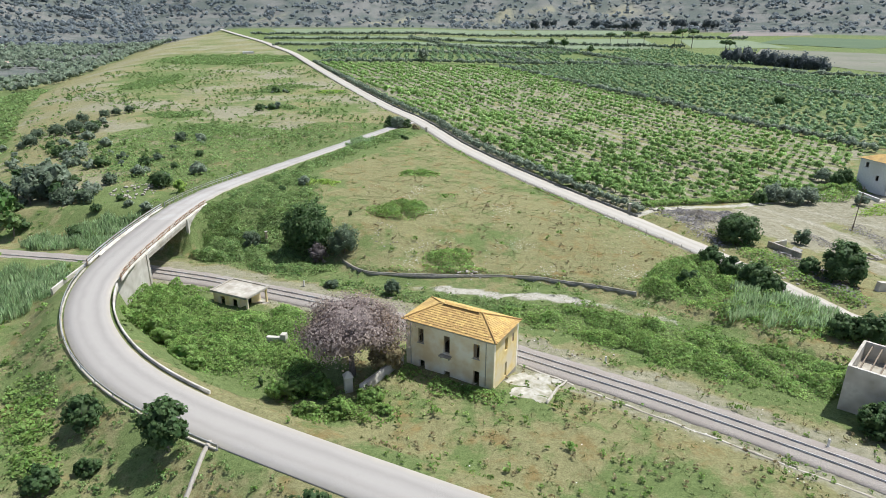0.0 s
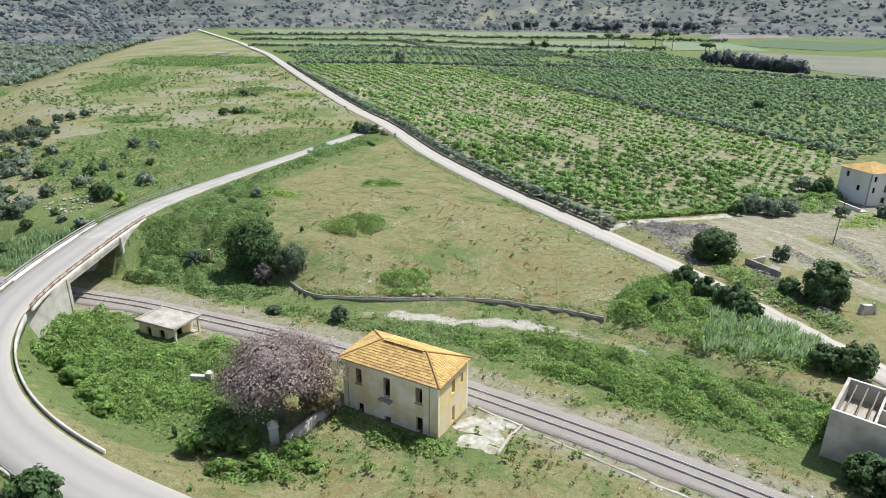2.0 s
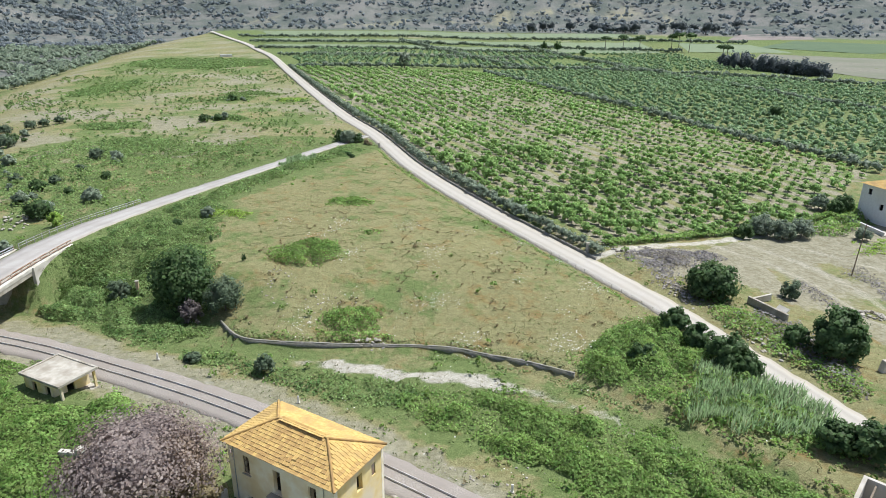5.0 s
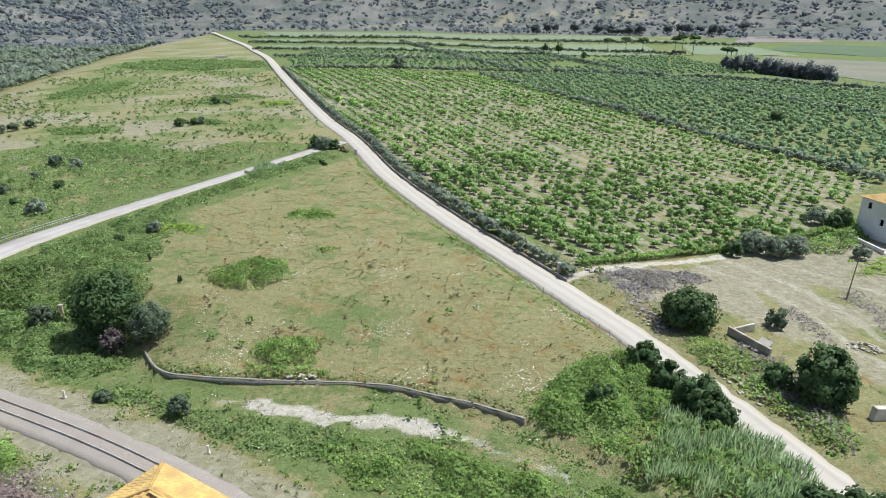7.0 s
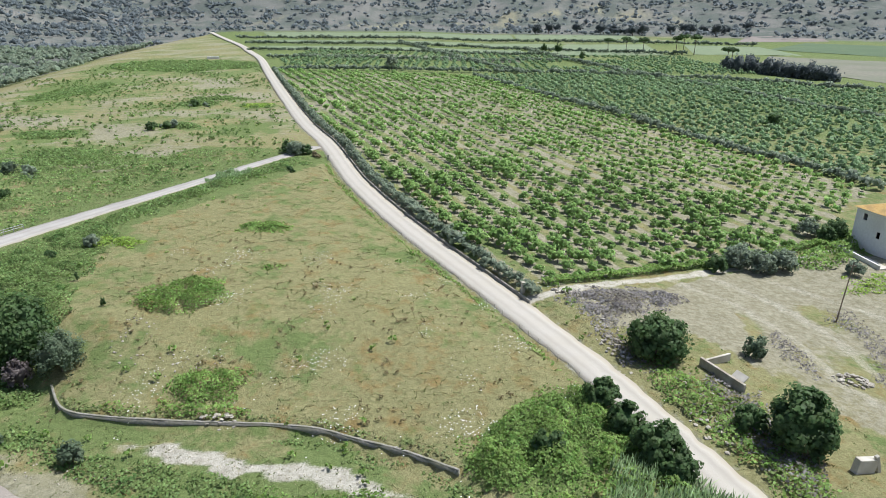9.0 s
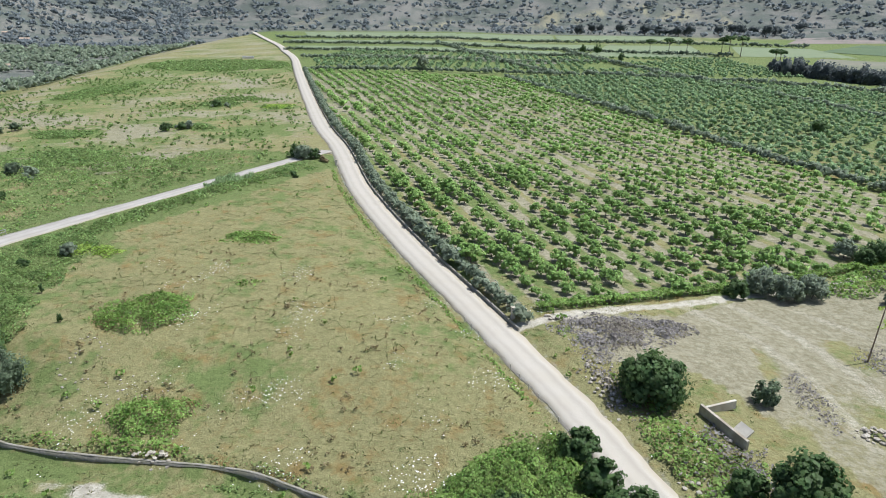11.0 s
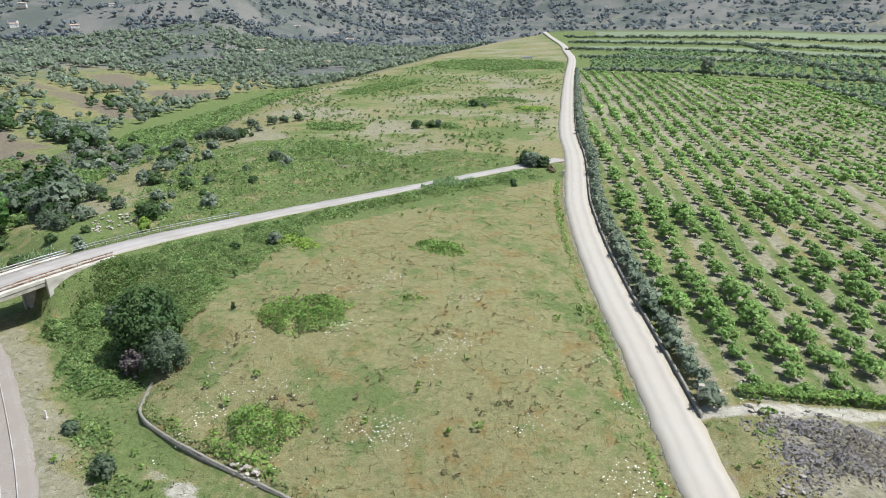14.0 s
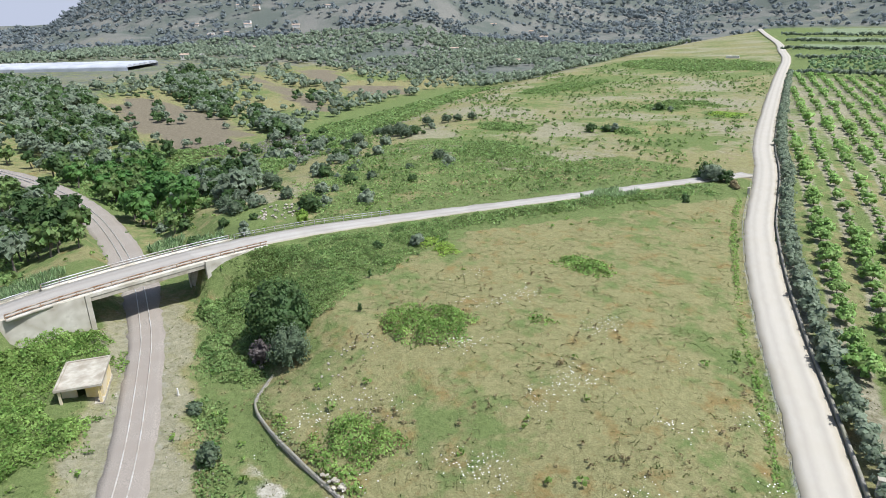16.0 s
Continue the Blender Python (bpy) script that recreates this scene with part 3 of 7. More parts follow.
EDGE = [(-70, -300), (-84, -60), (-98, 20), (-108, 60), (-116, 98), (-134, 132), (-152, 168), (-172, 215), (-195, 255), (-216, 300), (-238, 352), (-260, 430), (-290, 550), (-330, 700), (-375, 910), (-420, 1200)]


def ground_z(x, y):
    x, y = np.asarray(x, float), np.asarray(y, float)
    dr, _ = near_line(x, y, RAIL)
    dr = -dr                                   # positive on the field's side
    dw, _ = near_line(x, y, WALL)
    da, (za, wa) = near_line(x, y, ROAD_A)
    db, (zb, wb) = near_line(x, y, ROAD_B)
    de, _ = near_line(x, y, EDGE)
    field = np.clip(-0.03 * (x + 22), -2.6, 0.9) + 0.25 * waves(x, y, 60, 3) + 0.06 * waves(x, y, 9, 4)
    # it falls to the white road, and beyond that to the villa
    field = field - 1.2 * smooth(24, 1, np.abs(db)) * smooth(220, 150, y) * (db > 0) - 1.2 * (db <= 0) * smooth(220, 150, y) - 4.2 * smooth(4, 62, -db) * smooth(420, 230, y)
    up = -4.5 + 1.0 * smooth(-0.4, 0.4, dw) + (field + 3.5) * smooth(0, 1, dw / np.interp(x, [-45, -38, -25, -10], [10, 13, 26, 32])) + 0.1 * waves(x, y, 7, 5)
    home = -3.3 + 0.6 * smooth(4, 14, -dr) * smooth(60, 30, -dr) + 0.12 * waves(x, y, 8, 6)
    home = home + (-0.9 - home) * smooth(0, 9, np.where(np.abs(da) < 90, da, -99)) * (dr < 0)
    z = np.where(dr > 0, up, home)
    z = z + (RAIL_Z - 0.35 - z) * smooth(6.5, 3.0, np.abs(dr))
    # valley and hills to the left
    z = z - 14 * smooth(-30, 55, de) * smooth(0, 30, np.abs(dr)) + (11 + 0.006 * np.clip(de - 150, 0, 900)) * smooth(110, 320, de)
    # the paved road's bank, broken where it bridges the railway
    close = smooth(27, 21, np.abs(dr)) * (da < 0) * (dr < 0)
    reach = (1.4 + 5.4 * smooth(10, 24, np.abs(dr))) * (1 - close) + 0.5 * close
    flat = wa / 2 + 0.7 - 0.7 * close
    bank = smooth(flat + reach, flat, np.abs(da)) * smooth(9.2, 10.4, np.abs(dr))
    z = z + (za - 0.06 - z) * bank
    z = z + (zb - 0.05 - z) * smooth(wb / 2 + 4, wb / 2 + 0.3, np.abs(db))
    # far hills
    r, a = np.hypot(x, y), np.degrees(np.arctan2(x, y))
    start = np.interp(a, [-180, -80, -45, -26, -20, 0, 40, 180], [900, 1100, 700, 1500, 1300, 1330, 1400, 1200])
    high = np.interp(a, [-180, -90, -75, -71.5, -66, -60, -50, -34, -27, -24, -20, -12, 0, 20, 45, 90, 180], [40, 4, 10, 105, 240, 330, 330, 260, 150, 70, 160, 300, 330, 300, 320, 200, 100])
    z = z + high * smooth(0, 1500, r - start) * (1 + 0.12 * waves(x, y, 420, 8)) + smooth(0, 300, r - start) * 9 * waves(x, y, 150, 9)
    z = z + 420 * smooth(2900, 4300, r) * smooth(60, 12, np.abs(a + 18))
    return z


def axis_steps(lo, hi, fine, ends):
    a = list(np.arange(lo, hi + 0.1, fine))
    for sign, start, end in ((1, hi, ends[1]), (-1, lo, ends[0])):
        s, v = fine, start
        while sign * (end - v) > 0:
            s = min(s * 1.07, 90)
            v += sign * s
            a.append(v)
    return np.array(sorted(a))


gx, gy = axis_steps(-112, 92, 1.2, (-4700, 4700)), axis_steps(-2, 240, 1.2, (-1200, 4800))
GX, GY = np.meshgrid(gx, gy)
px, py = GX.ravel(), GY.ravel()
pz = ground_z(px, py)
ii = (np.arange(len(gy) - 1)[:, None] * len(gx) + np.arange(len(gx) - 1)[None]).ravel()
ground_me = fast_mesh("ground", np.stack([px, py, pz], 1), np.stack([ii, ii + 1, ii + 1 + len(gx), ii + len(gx)], 1))
ground_me.polygons.foreach_set("use_smooth", np.ones(len(ii), bool))

# what covers the ground
ORCHARD = [(25.1, 113.8), (32.1, 118.4), (62.3, 138.3), (87.1, 148.3), (110.7, 174.2), (134.4, 198.2), (127.1, 225.5), (114.1, 245.5), (103.5, 280.1), (92.0, 314.9), (77.4, 346.5), (56.4, 387.4), (24, 470), (-112, 472), (-92, 400), (-57, 290), (-34.0, 228.1), (-21, 188), (-11.3, 167.2), (8.3, 134.9)]
LOT = [(30.0, 117.2), (49.4, 122.2), (64.4, 134.2), (85.1, 143.2), (123.1, 150.8), (123.2, 67.0), (69.7, 65.4), (57.9, 84.1), (48.4, 101.9), (34.0, 101.8)]
RAILSIDE = [(-14, 66), (-5, 67.5), (6, 63.5), (15, 59.5), (24, 53), (36, 46), (36, 38), (27, 37), (18, 40), (8, 47), (-3, 55.5), (-11, 61)]
CORNER = [(11, 70), (17.0, 79.1), (26.7, 86.3), (30.9, 80.3), (33.8, 71.7), (27.1, 68.2), (22, 62), (16, 65)]
LOOP = [(-71.5, 58), (-72, 70), (-68, 74), (-61, 71), (-57, 69), (-48, 66), (-43, 61), (-39, 50), (-38, 42), (-46, 38), (-54, 42), (-60, 47), (-66, 53)]
BANK = [(-71.5, 92), (-71.5, 104), (-70.5, 114), (-65, 134), (-57, 136), (-53, 124), (-50, 108), (-46, 96), (-41.5, 80), (-46, 77), (-55, 79.5), (-64, 85)]
LANE_R = [(-66, 134), (-52, 166), (-40, 196), (-35, 204), (-30, 198), (-41, 175), (-53, 146), (-58, 132)]
LANE_L = [(-82, 116), (-76, 138), (-67, 158), (-49, 196), (-42, 212), (-50, 215), (-63, 211), (-81, 204), (-103, 208), (-116, 206), (-133, 193), (-140, 178), (-128, 156), (-114, 137), (-104, 122)]
MATS = (RAILSIDE, CORNER, LOOP, BANK, LANE_R)
rail_d = np.abs(near_line(px, py, RAIL)[0])
wall_d = near_line(px, py, WALL)[0]
a_d, (_, a_w) = near_line(px, py, ROAD_A)
b_d, (_, b_w) = near_line(px, py, ROAD_B)
e_d = near_line(px, py, EDGE)[0]
far = np.hypot(px, py)
green = 0.33 - 0.08 * smooth(110, 80, py) + 0.22 * waves(px, py, 45, 11) + 0.14 * waves(px, py, 14, 12)
green = np.where((rail_d < 26) & (wall_d < 0), np.where(rail_d < 6.5, 0.34, 0.68) + 0.25 * waves(px, py, 18, 13), green)
green = np.where((a_d > 0) & (py < 95), 0.55 + 0.28 * waves(px, py, 16, 29), green)
green = np.where((a_d < 0) & (rail_d < 60) & (near_line(px, py, RAIL)[0] > 6) & (px > -36), 0.42 + 0.3 * waves(px, py, 15, 46), green)
green = np.where(inside(px, py, [(-80, 76), (-46, 64), (-33, 40), (-50, 34), (-72, 50)]), 0.85, green)
green = np.where((a_d > -14) & (a_d < 0) & (py > 95), 0.85, green)
green = np.where((a_d > 0) & (a_d < 30) & (py > 95) & (py < 215), 0.8 + 0.15 * waves(px, py, 20, 14), green)
left_hill = (a_d > 30) & (py > 95)
green = np.where(left_hill | ((py > 215) & (b_d > 0)), 0.4 + 0.18 * waves(px, py, 90, 15) + 0.2 * waves(px, py, 26, 16), green)
green = np.where(e_d > 0, 0.42 + 0.35 * waves(px, py, 120, 17), green)
green = np.maximum(green, 0.95 * smooth(8, 26, e_d + 9 * waves(px, py, 40, 41)) * smooth(110, 60, e_d) * smooth(480, 380, py))
green = np.where((e_d > -24) & (e_d < 8) & (py > 150), green - 0.3, green)
BROWN = ([(-407, 173), (-436, 220), (-348, 222), (-288, 210), (-223, 185), (-209, 168), (-209, 149), (-260, 158), (-320, 160)], [(-490, 300), (-500, 324), (-380, 312), (-299, 280), (-284, 262), (-312, 257), (-400, 286)], [(-405, 338), (-385, 408), (-320, 356), (-335, 322)], [(-512, 372), (-485, 405), (-407, 374), (-420, 332)])
brown = np.zeros(len(px))
for poly in BROWN:
    brown = np.maximum(brown, inside(px, py, poly) * smooth(-4, 16, np.abs(near_line(px, py, [*poly, poly[0]])[0]) + 6 * waves(px, py, 30, 42)))
green = green * (1 - brown) + 0.26 * brown
for cx, cy, rx, ry in ((-190, 512, 68, 62), (-185, 350, 16, 48), (-192, 390, 24, 18), (-105, 198, 12, 14), (-106, 311, 11, 12), (-90, 250, 9, 6), (-103, 328, 16, 7), (-140, 452, 14, 16), (-78, 307, 9, 9), (-66, 246, 12, 16), (-207, 355, 14, 7), (-128, 232, 12, 12)):
    k = smooth(1.25, 0.75, np.hypot((px - cx) / rx, (py - cy) / ry) + 0.45 * waves(px, py, 15, 30) + 0.25 * waves(px, py, 6, 31))
    green = green + (0.85 - green) * k
k = inside(px, py, LANE_L) * smooth(-2, 6, np.abs(near_line(px, py, [*LANE_L, LANE_L[0]])[0]))
green = green + (0.66 + 0.3 * waves(px, py, 13, 48) - green) * k
for poly in MATS:
    k = inside(px, py, poly) * smooth(-1, 3, np.abs(near_line(px, py, [*poly, poly[0]])[0]) + 1.5 * waves(px, py, 7, 44))
    green = green + (1.0 - green) * k
in_orch = inside(px, py, ORCHARD)
green = np.where(in_orch, 0.58 + 0.25 * waves(px, py, 40, 18), green)
soil_far = 0.35 * inside(px, py, [(139.2, 203.7), (262.3, 234.9), (330.5, 400.6), (214, 452), (100, 504), (30, 478), (81.4, 348.4), (119.8, 248.2)])
plain = (b_d < 0) & ~in_orch & (py > 135) & (far < 1400)
parcel = np.floor((px + 0.36 * py) / 130) * 7.0 + np.floor((py - 0.05 * px) / 105) * 3.0
pick = np.modf(np.abs(np.sin(parcel * 12.9898) * 43758.5453))[0]
green = np.where(plain, 0.55 + 0.5 * pick, green)
green = np.where(far > 1250, 0.72 + 0.35 * waves(px, py, 260, 20), green)
lot_in = inside(px, py, LOT)
row_at = (px - 27.6) * 0.927 + (py - 114.6) * 0.375 - 2.4
bands = np.cos(row_at * 6.2832 / 6.0) * smooth(420, 180, py)
hump = smooth(0.1, 0.6, waves(px, py, 22, 24)) * inside(px, py, [(54.2, 83.4), (61.7, 127.5), (73.6, 124.7), (85.4, 107.6), (75.8, 75.7), (60.9, 73.5)])
soil = np.where(in_orch, 0.54 + 0.2 * waves(px, py, 25, 21) + 0.6 * bands, 0.0) + np.where(lot_in, 0.75 + 0.2 * waves(px, py, 30, 22) - 0.5 * hump, 0)
soil = np.maximum(soil, soil_far)
sand = near_line(px, py, [(-41, 80), (-30, 73.8), (-22, 72.6), (-12, 70.2), (-3, 69.2), (5, 66), (12, 62), (20, 55)])[0]
chalk = 0.95 * smooth(1.9, 0.5, np.abs(sand) + 0.8 * waves(px, py, 6, 23)) * smooth(-33, -20, px) * smooth(6, -2, px) + 0.5 * smooth(1.6, 0.5, np.abs(sand) + 0.7 * waves(px, py, 5, 26)) * (px > 0)
TRACK = [(21.3, 109.7), (25.7, 111.8), (34.3, 117.3), (48.5, 126.1), (63.2, 135.2), (73.8, 139.6), (85.1, 143.7), (95.9, 149.2)]
chalk = np.maximum(chalk, 0.8 * smooth(1.7, 0.6, np.abs(near_line(px, py, TRACK)[0]) + 0.4 * waves(px, py, 5, 27)))
for poly in ([(52.1, 128.0), (61.4, 118.1), (65.3, 104.3), (64.4, 90.1), (71.0, 77.3), (88.5, 68.4)], [(62.3, 132.1), (69.8, 119.4), (72.9, 105.8), (71.8, 91.2), (78.9, 81.0), (100.8, 73.8)], [(73.8, 131.8), (85.0, 118.3), (94.1, 102.9), (111.9, 93.8)]):
    chalk = np.maximum(chalk, 0.46 * smooth(2.6, 0.6, np.abs(near_line(px, py, poly)[0]) + 0.3 * waves(px, py, 19, 28)))
bare = np.zeros(len(px))
bare = np.maximum(bare, 0.42 * smooth(4.5, 3.0, rail_d))
bare = np.maximum(bare, 0.5 * smooth(1.4, 0.2, np.abs(b_d) - b_w / 2) + 0.3 * smooth(1.0, 0.2, np.abs(a_d) - a_w / 2))
# where the ground takes these hazed far tones
stony_haze = np.maximum(0.85 * smooth(1150, 1450, far), 0.8 * smooth(0, 60, e_d) * smooth(380, 520, py)) + 0.55 * smooth(110, 330, e_d)
stony_haze = stony_haze * (1 - brown)
verge = smooth(8.0, 5.5, rail_d + 1.3 * waves(px, py, 9, 49)) * smooth(-86, -70, px)
green = green * (1 - 0.75 * verge)
on_hill = (left_hill & (e_d < 12)) | ((py > 215) & (b_d > 4) & (e_d < 12) & (py < 760))
pale = np.where(on_hill, 0.5 + 0.3 * waves(px, py, 70, 45) - 0.75 * smooth(0.5, 0.85, green), 0.0)
pale = np.maximum(pale, 0.72 * verge)
for nm, arr in (("earth", 0.95 * brown), ("pale", pale), ("green", green), ("soil", soil), ("bare", bare), ("stony_haze", stony_haze), ("chalk", chalk)):
    at = ground_me.attributes.new(nm, "FLOAT", "POINT")
    at.data.foreach_set("value", np.clip(arr, 0, 1).astype(np.float32))
ground = tagged(piece("ground", ground_me, M_GROUND), "rolling ground of dry and green grass, soil and bare earth", "ground", kind="structure")

road_a = tagged(strip("road", [r for r in ROAD_A if r[1] < 95], M_ASPHALT, lift=0.06, step=1.5, crown_up=0.05), "worn grey asphalt road curving over a bridge", "road", kind="structure")
road_c = tagged(strip("road", [r for r in ROAD_A if r[1] > 89], M_LANE, lift=0.06, step=1.5, crown_up=0.05, rough_edge=0.12), "narrow pale worn lane beyond the bridge", "road", kind="structure")
road_b = tagged(strip("road", [(x, y, z + 0.9 * float(smooth(230, 520, y)), w) for x, y, z, w in ROAD_B], M_GRAVEL, lift=0.06, step=2.0, crown_up=0.05, rough_edge=0.15), "white gravel farm road between field and orchard", "road", kind="structure")

# ---- railway ----
rail_rows = [(x, y, RAIL_Z - 0.28, 5.2 if x > -86 else 7.6) for x, y in RAIL]
bed = strip("ballast_bed", rail_rows, M_BALLAST, lift=0.0, step=1.5, crown_up=0.14, thick=0.4, across=7, rough_edge=0.12)
tagged(bed, "grey crushed stone ballast bed of the railway", "ballast", kind="structure")


def rail_line(off):
    p, w = line_at([r for r in RAIL if r[0] < 70 and r[0] > -240], 1.5)
    n = np.stack([-w[:, 1], w[:, 0]], 1)
    c = p[:, :2] + n * off
    prof = [(-0.07, 0), (-0.02, 0.03), (-0.02, 0.11), (-0.036, 0.12), (-0.036, 0.16), (0.036, 0.16), (0.036, 0.12), (0.02, 0.11), (0.02, 0.03), (0.07, 0)]
    rows = [np.c_[c + n * a, np.full(len(c), RAIL_Z - 0.10 + b)] for a, b in prof]
    m = len(rows)
    v = np.stack(rows, 1).reshape(-1, 3)
    i = np.arange(len(c) - 1)[:, None] * m + np.arange(m - 1)[None]
    return fast_mesh("rail", v, np.stack([i, i + m, i + m + 1, i + 1], 2).reshape(-1, 4)[:, ::-1])


track = base("railway_track", -18, 53.6, RAIL_Z)
tagged(track, "single railway track with worn steel rails on sleepers", "railway track")
for off in (-0.75, 0.75):
    r = piece("rail", rail_line(off), M_STEEL, track)
    r.matrix_parent_inverse = track.matrix_basis.inverted()

# ---- bridge ----
# Its own axes: x along the road, y to the left of it, away from the field.
ZD, HW, SPAN = 2.76, 4.15, 9.6
bridge = base("road_bridge", -76.75, 81.0, 0, 90)
tagged(bridge, "pale concrete road bridge with rusty railings over the railway", "bridge")
part("deck", boxed(-SPAN - 0.6, -HW, ZD - 0.55, SPAN + 0.6, HW, ZD + 0.02, 0.04), M_CONCW, bridge)
for y in (-HW + 0.35, -1.4, 1.4, HW - 0.35):
    part("girder", boxed(-SPAN, y - 0.25, ZD - 1.25, SPAN, y + 0.25, ZD - 0.55, 0.03), M_CONC, bridge)
for s in (-1, 1):
    ab = part("abutment", boxed(s * (SPAN + 0.35) - 0.45, -HW + 0.2, -4.6, s * (SPAN + 0.35) + 0.45, HW - 0.2, ZD - 0.56, 0.03), M_CONC, bridge, "stained concrete abutment")
    for t in (-1, 1):
        part("pilaster", boxed(s * SPAN - 0.35, t * HW - 0.22, -4.6, s * SPAN + 0.4, t * HW + 0.3, ZD + 0.05, 0.04) if t > 0 else boxed(s * SPAN - 0.35, t * HW - 0.3, -4.6, s * SPAN + 0.4, t * HW + 0.22, ZD + 0.05, 0.04), M_CONCW, ab)
        bm = bmesh.new()
        y0, y1 = t * HW - 0.16, t * HW + 0.16
        end = s * (SPAN + (14.0 if s < 0 else 9.0))
        pts = [(s * (SPAN + 0.4), -4.6), (s * (SPAN + 0.4), ZD - 0.05), (end, ZD - 0.2), (end, ZD - (5.4 if s < 0 else 2.2))]
        va = [bm.verts.new((x, y0, z)) for x, z in pts]
        vb = [bm.verts.new((x, y1, z)) for x, z in pts]
        bm.faces.new(va), bm.faces.new(vb[::-1])
        for k in range(4):
            bm.faces.new((va[k], vb[k], vb[(k + 1) % 4], va[(k + 1) % 4]))
        bmesh.ops.recalc_face_normals(bm, faces=bm.faces)
        part("wing_wall", bm, M_CONCW, bridge, "pale weather-streaked wing wall")
near_edge, far_edge = road_side(ROAD_A, -0.75, 60.5, 103, 1.3), road_side(ROAD_A, 0.75, 66, 99, 1.3)
post_bm = bpy.data.meshes.new("railing_post")
bm = boxed(-0.06, -0.06, -0.1, 0.06, 0.06, 0.95)
bm.to_mesh(post_bm), bm.free()
for edge, m in ((near_edge, M_RUST), (far_edge, M_GALV)):
    under(piece("kerb", rail_mesh(edge, -0.35, 0.2, 0.5), M_CONCW), bridge)
    for z in (0.45, 0.9):
        under(piece("railing_bar", rail_mesh(edge, z - 0.12, z + 0.07, 0.12), m), bridge)
    for q in edge[::2]:
        ob = new("railing_post", post_bm.copy() if m is M_GALV else post_bm)
        if not ob.data.materials:
            ob.data.materials.append(m)
        ob.matrix_basis = Matrix.Translation(q)
        under(ob, bridge)

# ---- the abandoned house ----
house = base("house", -19.55, 44.35, -2.9, -30.9)
tagged(house, "abandoned two-storey cream house with an ochre tiled hip roof", "house")
HL, HD, HH = 6.5, 3.45, 6.75      # half length, half depth, height of the walls


def holed_wall(length, height, thick, holes):
    """A wall from x = 0 to length, from y = 0 (outside) to thick, with openings (x0, x1, z0, z1) through it."""
    bm = bmesh.new()
    xs = sorted({0.0, length, *[h[0] for h in holes], *[h[1] for h in holes]})
    zs = sorted({0.0, height, *[h[2] for h in holes], *[h[3] for h in holes]})

    def solid(i, j):
        if not (0 <= i < len(xs) - 1 and 0 <= j < len(zs) - 1):
            return False
        x, z = (xs[i] + xs[i + 1]) / 2, (zs[j] + zs[j + 1]) / 2
        return not any(a < x < b and c < z < d for a, b, c, d in holes)

    def quad(*p):
        bm.faces.new([bm.verts.new(q) for q in p])

    for i in range(len(xs) - 1):
        for j in range(len(zs) - 1):
            if not solid(i, j):
                continue
            a, b, c, d = xs[i], xs[i + 1], zs[j], zs[j + 1]
            quad((a, 0, c), (b, 0, c), (b, 0, d), (a, 0, d))
            quad((a, thick, d), (b, thick, d), (b, thick, c), (a, thick, c))
            if not solid(i - 1, j):
                quad((a, 0, d), (a, thick, d), (a, thick, c), (a, 0, c))
            if not solid(i + 1, j):
                quad((b, 0, c), (b, thick, c), (b, thick, d), (b, 0, d))
            if not solid(i, j - 1):
                quad((a, 0, c), (a, thick, c), (b, thick, c), (b, 0, c))
            if not solid(i, j + 1):
                quad((a, 0, d), (b, 0, d), (b, thick, d), (a, thick, d))
    bmesh.ops.remove_doubles(bm, verts=bm.verts, dist=0.001)
    return bm


FRONT = [(1.85, 2.7, 3.9, 5.95), (5.75, 6.65, 3.3, 5.9), (10.05, 10.95, 3.9, 5.95), (1.95, 2.85, 0.0, 1.3), (5.8, 6.7, 0.0, 0.75), (10.1, 11.0, 0.05, 2.1)]
SIDE = [(2.7, 3.5, 4.1, 5.9), (2.9, 3.5, 0.3, 2.3), (4.9, 5.5, 4.4, 5.7)]
WT = 0.45
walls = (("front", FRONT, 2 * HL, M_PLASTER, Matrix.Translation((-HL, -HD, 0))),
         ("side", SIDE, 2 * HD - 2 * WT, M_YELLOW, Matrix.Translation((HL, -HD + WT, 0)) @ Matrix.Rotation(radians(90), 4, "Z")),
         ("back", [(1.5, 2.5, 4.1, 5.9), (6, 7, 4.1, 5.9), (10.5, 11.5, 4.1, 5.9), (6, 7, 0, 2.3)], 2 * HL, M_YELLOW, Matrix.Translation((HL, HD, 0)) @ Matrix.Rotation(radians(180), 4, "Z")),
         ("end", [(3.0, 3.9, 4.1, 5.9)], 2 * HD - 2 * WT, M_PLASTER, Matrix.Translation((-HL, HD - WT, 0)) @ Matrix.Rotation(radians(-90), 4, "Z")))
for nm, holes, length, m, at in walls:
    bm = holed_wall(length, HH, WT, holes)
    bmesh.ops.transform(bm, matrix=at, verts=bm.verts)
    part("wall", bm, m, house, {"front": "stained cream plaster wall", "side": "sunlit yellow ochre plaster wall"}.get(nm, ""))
part("floor", boxed(-HL + WT, -HD + WT, 3.02, HL - WT, HD - WT, 3.25), M_WOOD, house)
part("partition", boxed(-2.2, -HD + WT, 0, -2.0, HD - WT, HH), M_PLASTER, house)
part("partition", boxed(2.2, -HD + WT, 0, 2.4, HD - WT, HH), M_PLASTER, house)
part("foundation", boxed(-HL - 0.02, -HD - 0.02, -1.4, HL + 0.02, HD + 0.02, -0.005), M_CONC, house)
part("cornice", box(boxed(-HL - 0.3, -HD - 0.3, HH, HL + 0.3, HD + 0.3, HH + 0.18, 0.05), -HL - 0.12, -HD - 0.12, HH - 0.16, HL + 0.12, HD + 0.12, HH), M_CONCW, house, "pale moulded cornice")
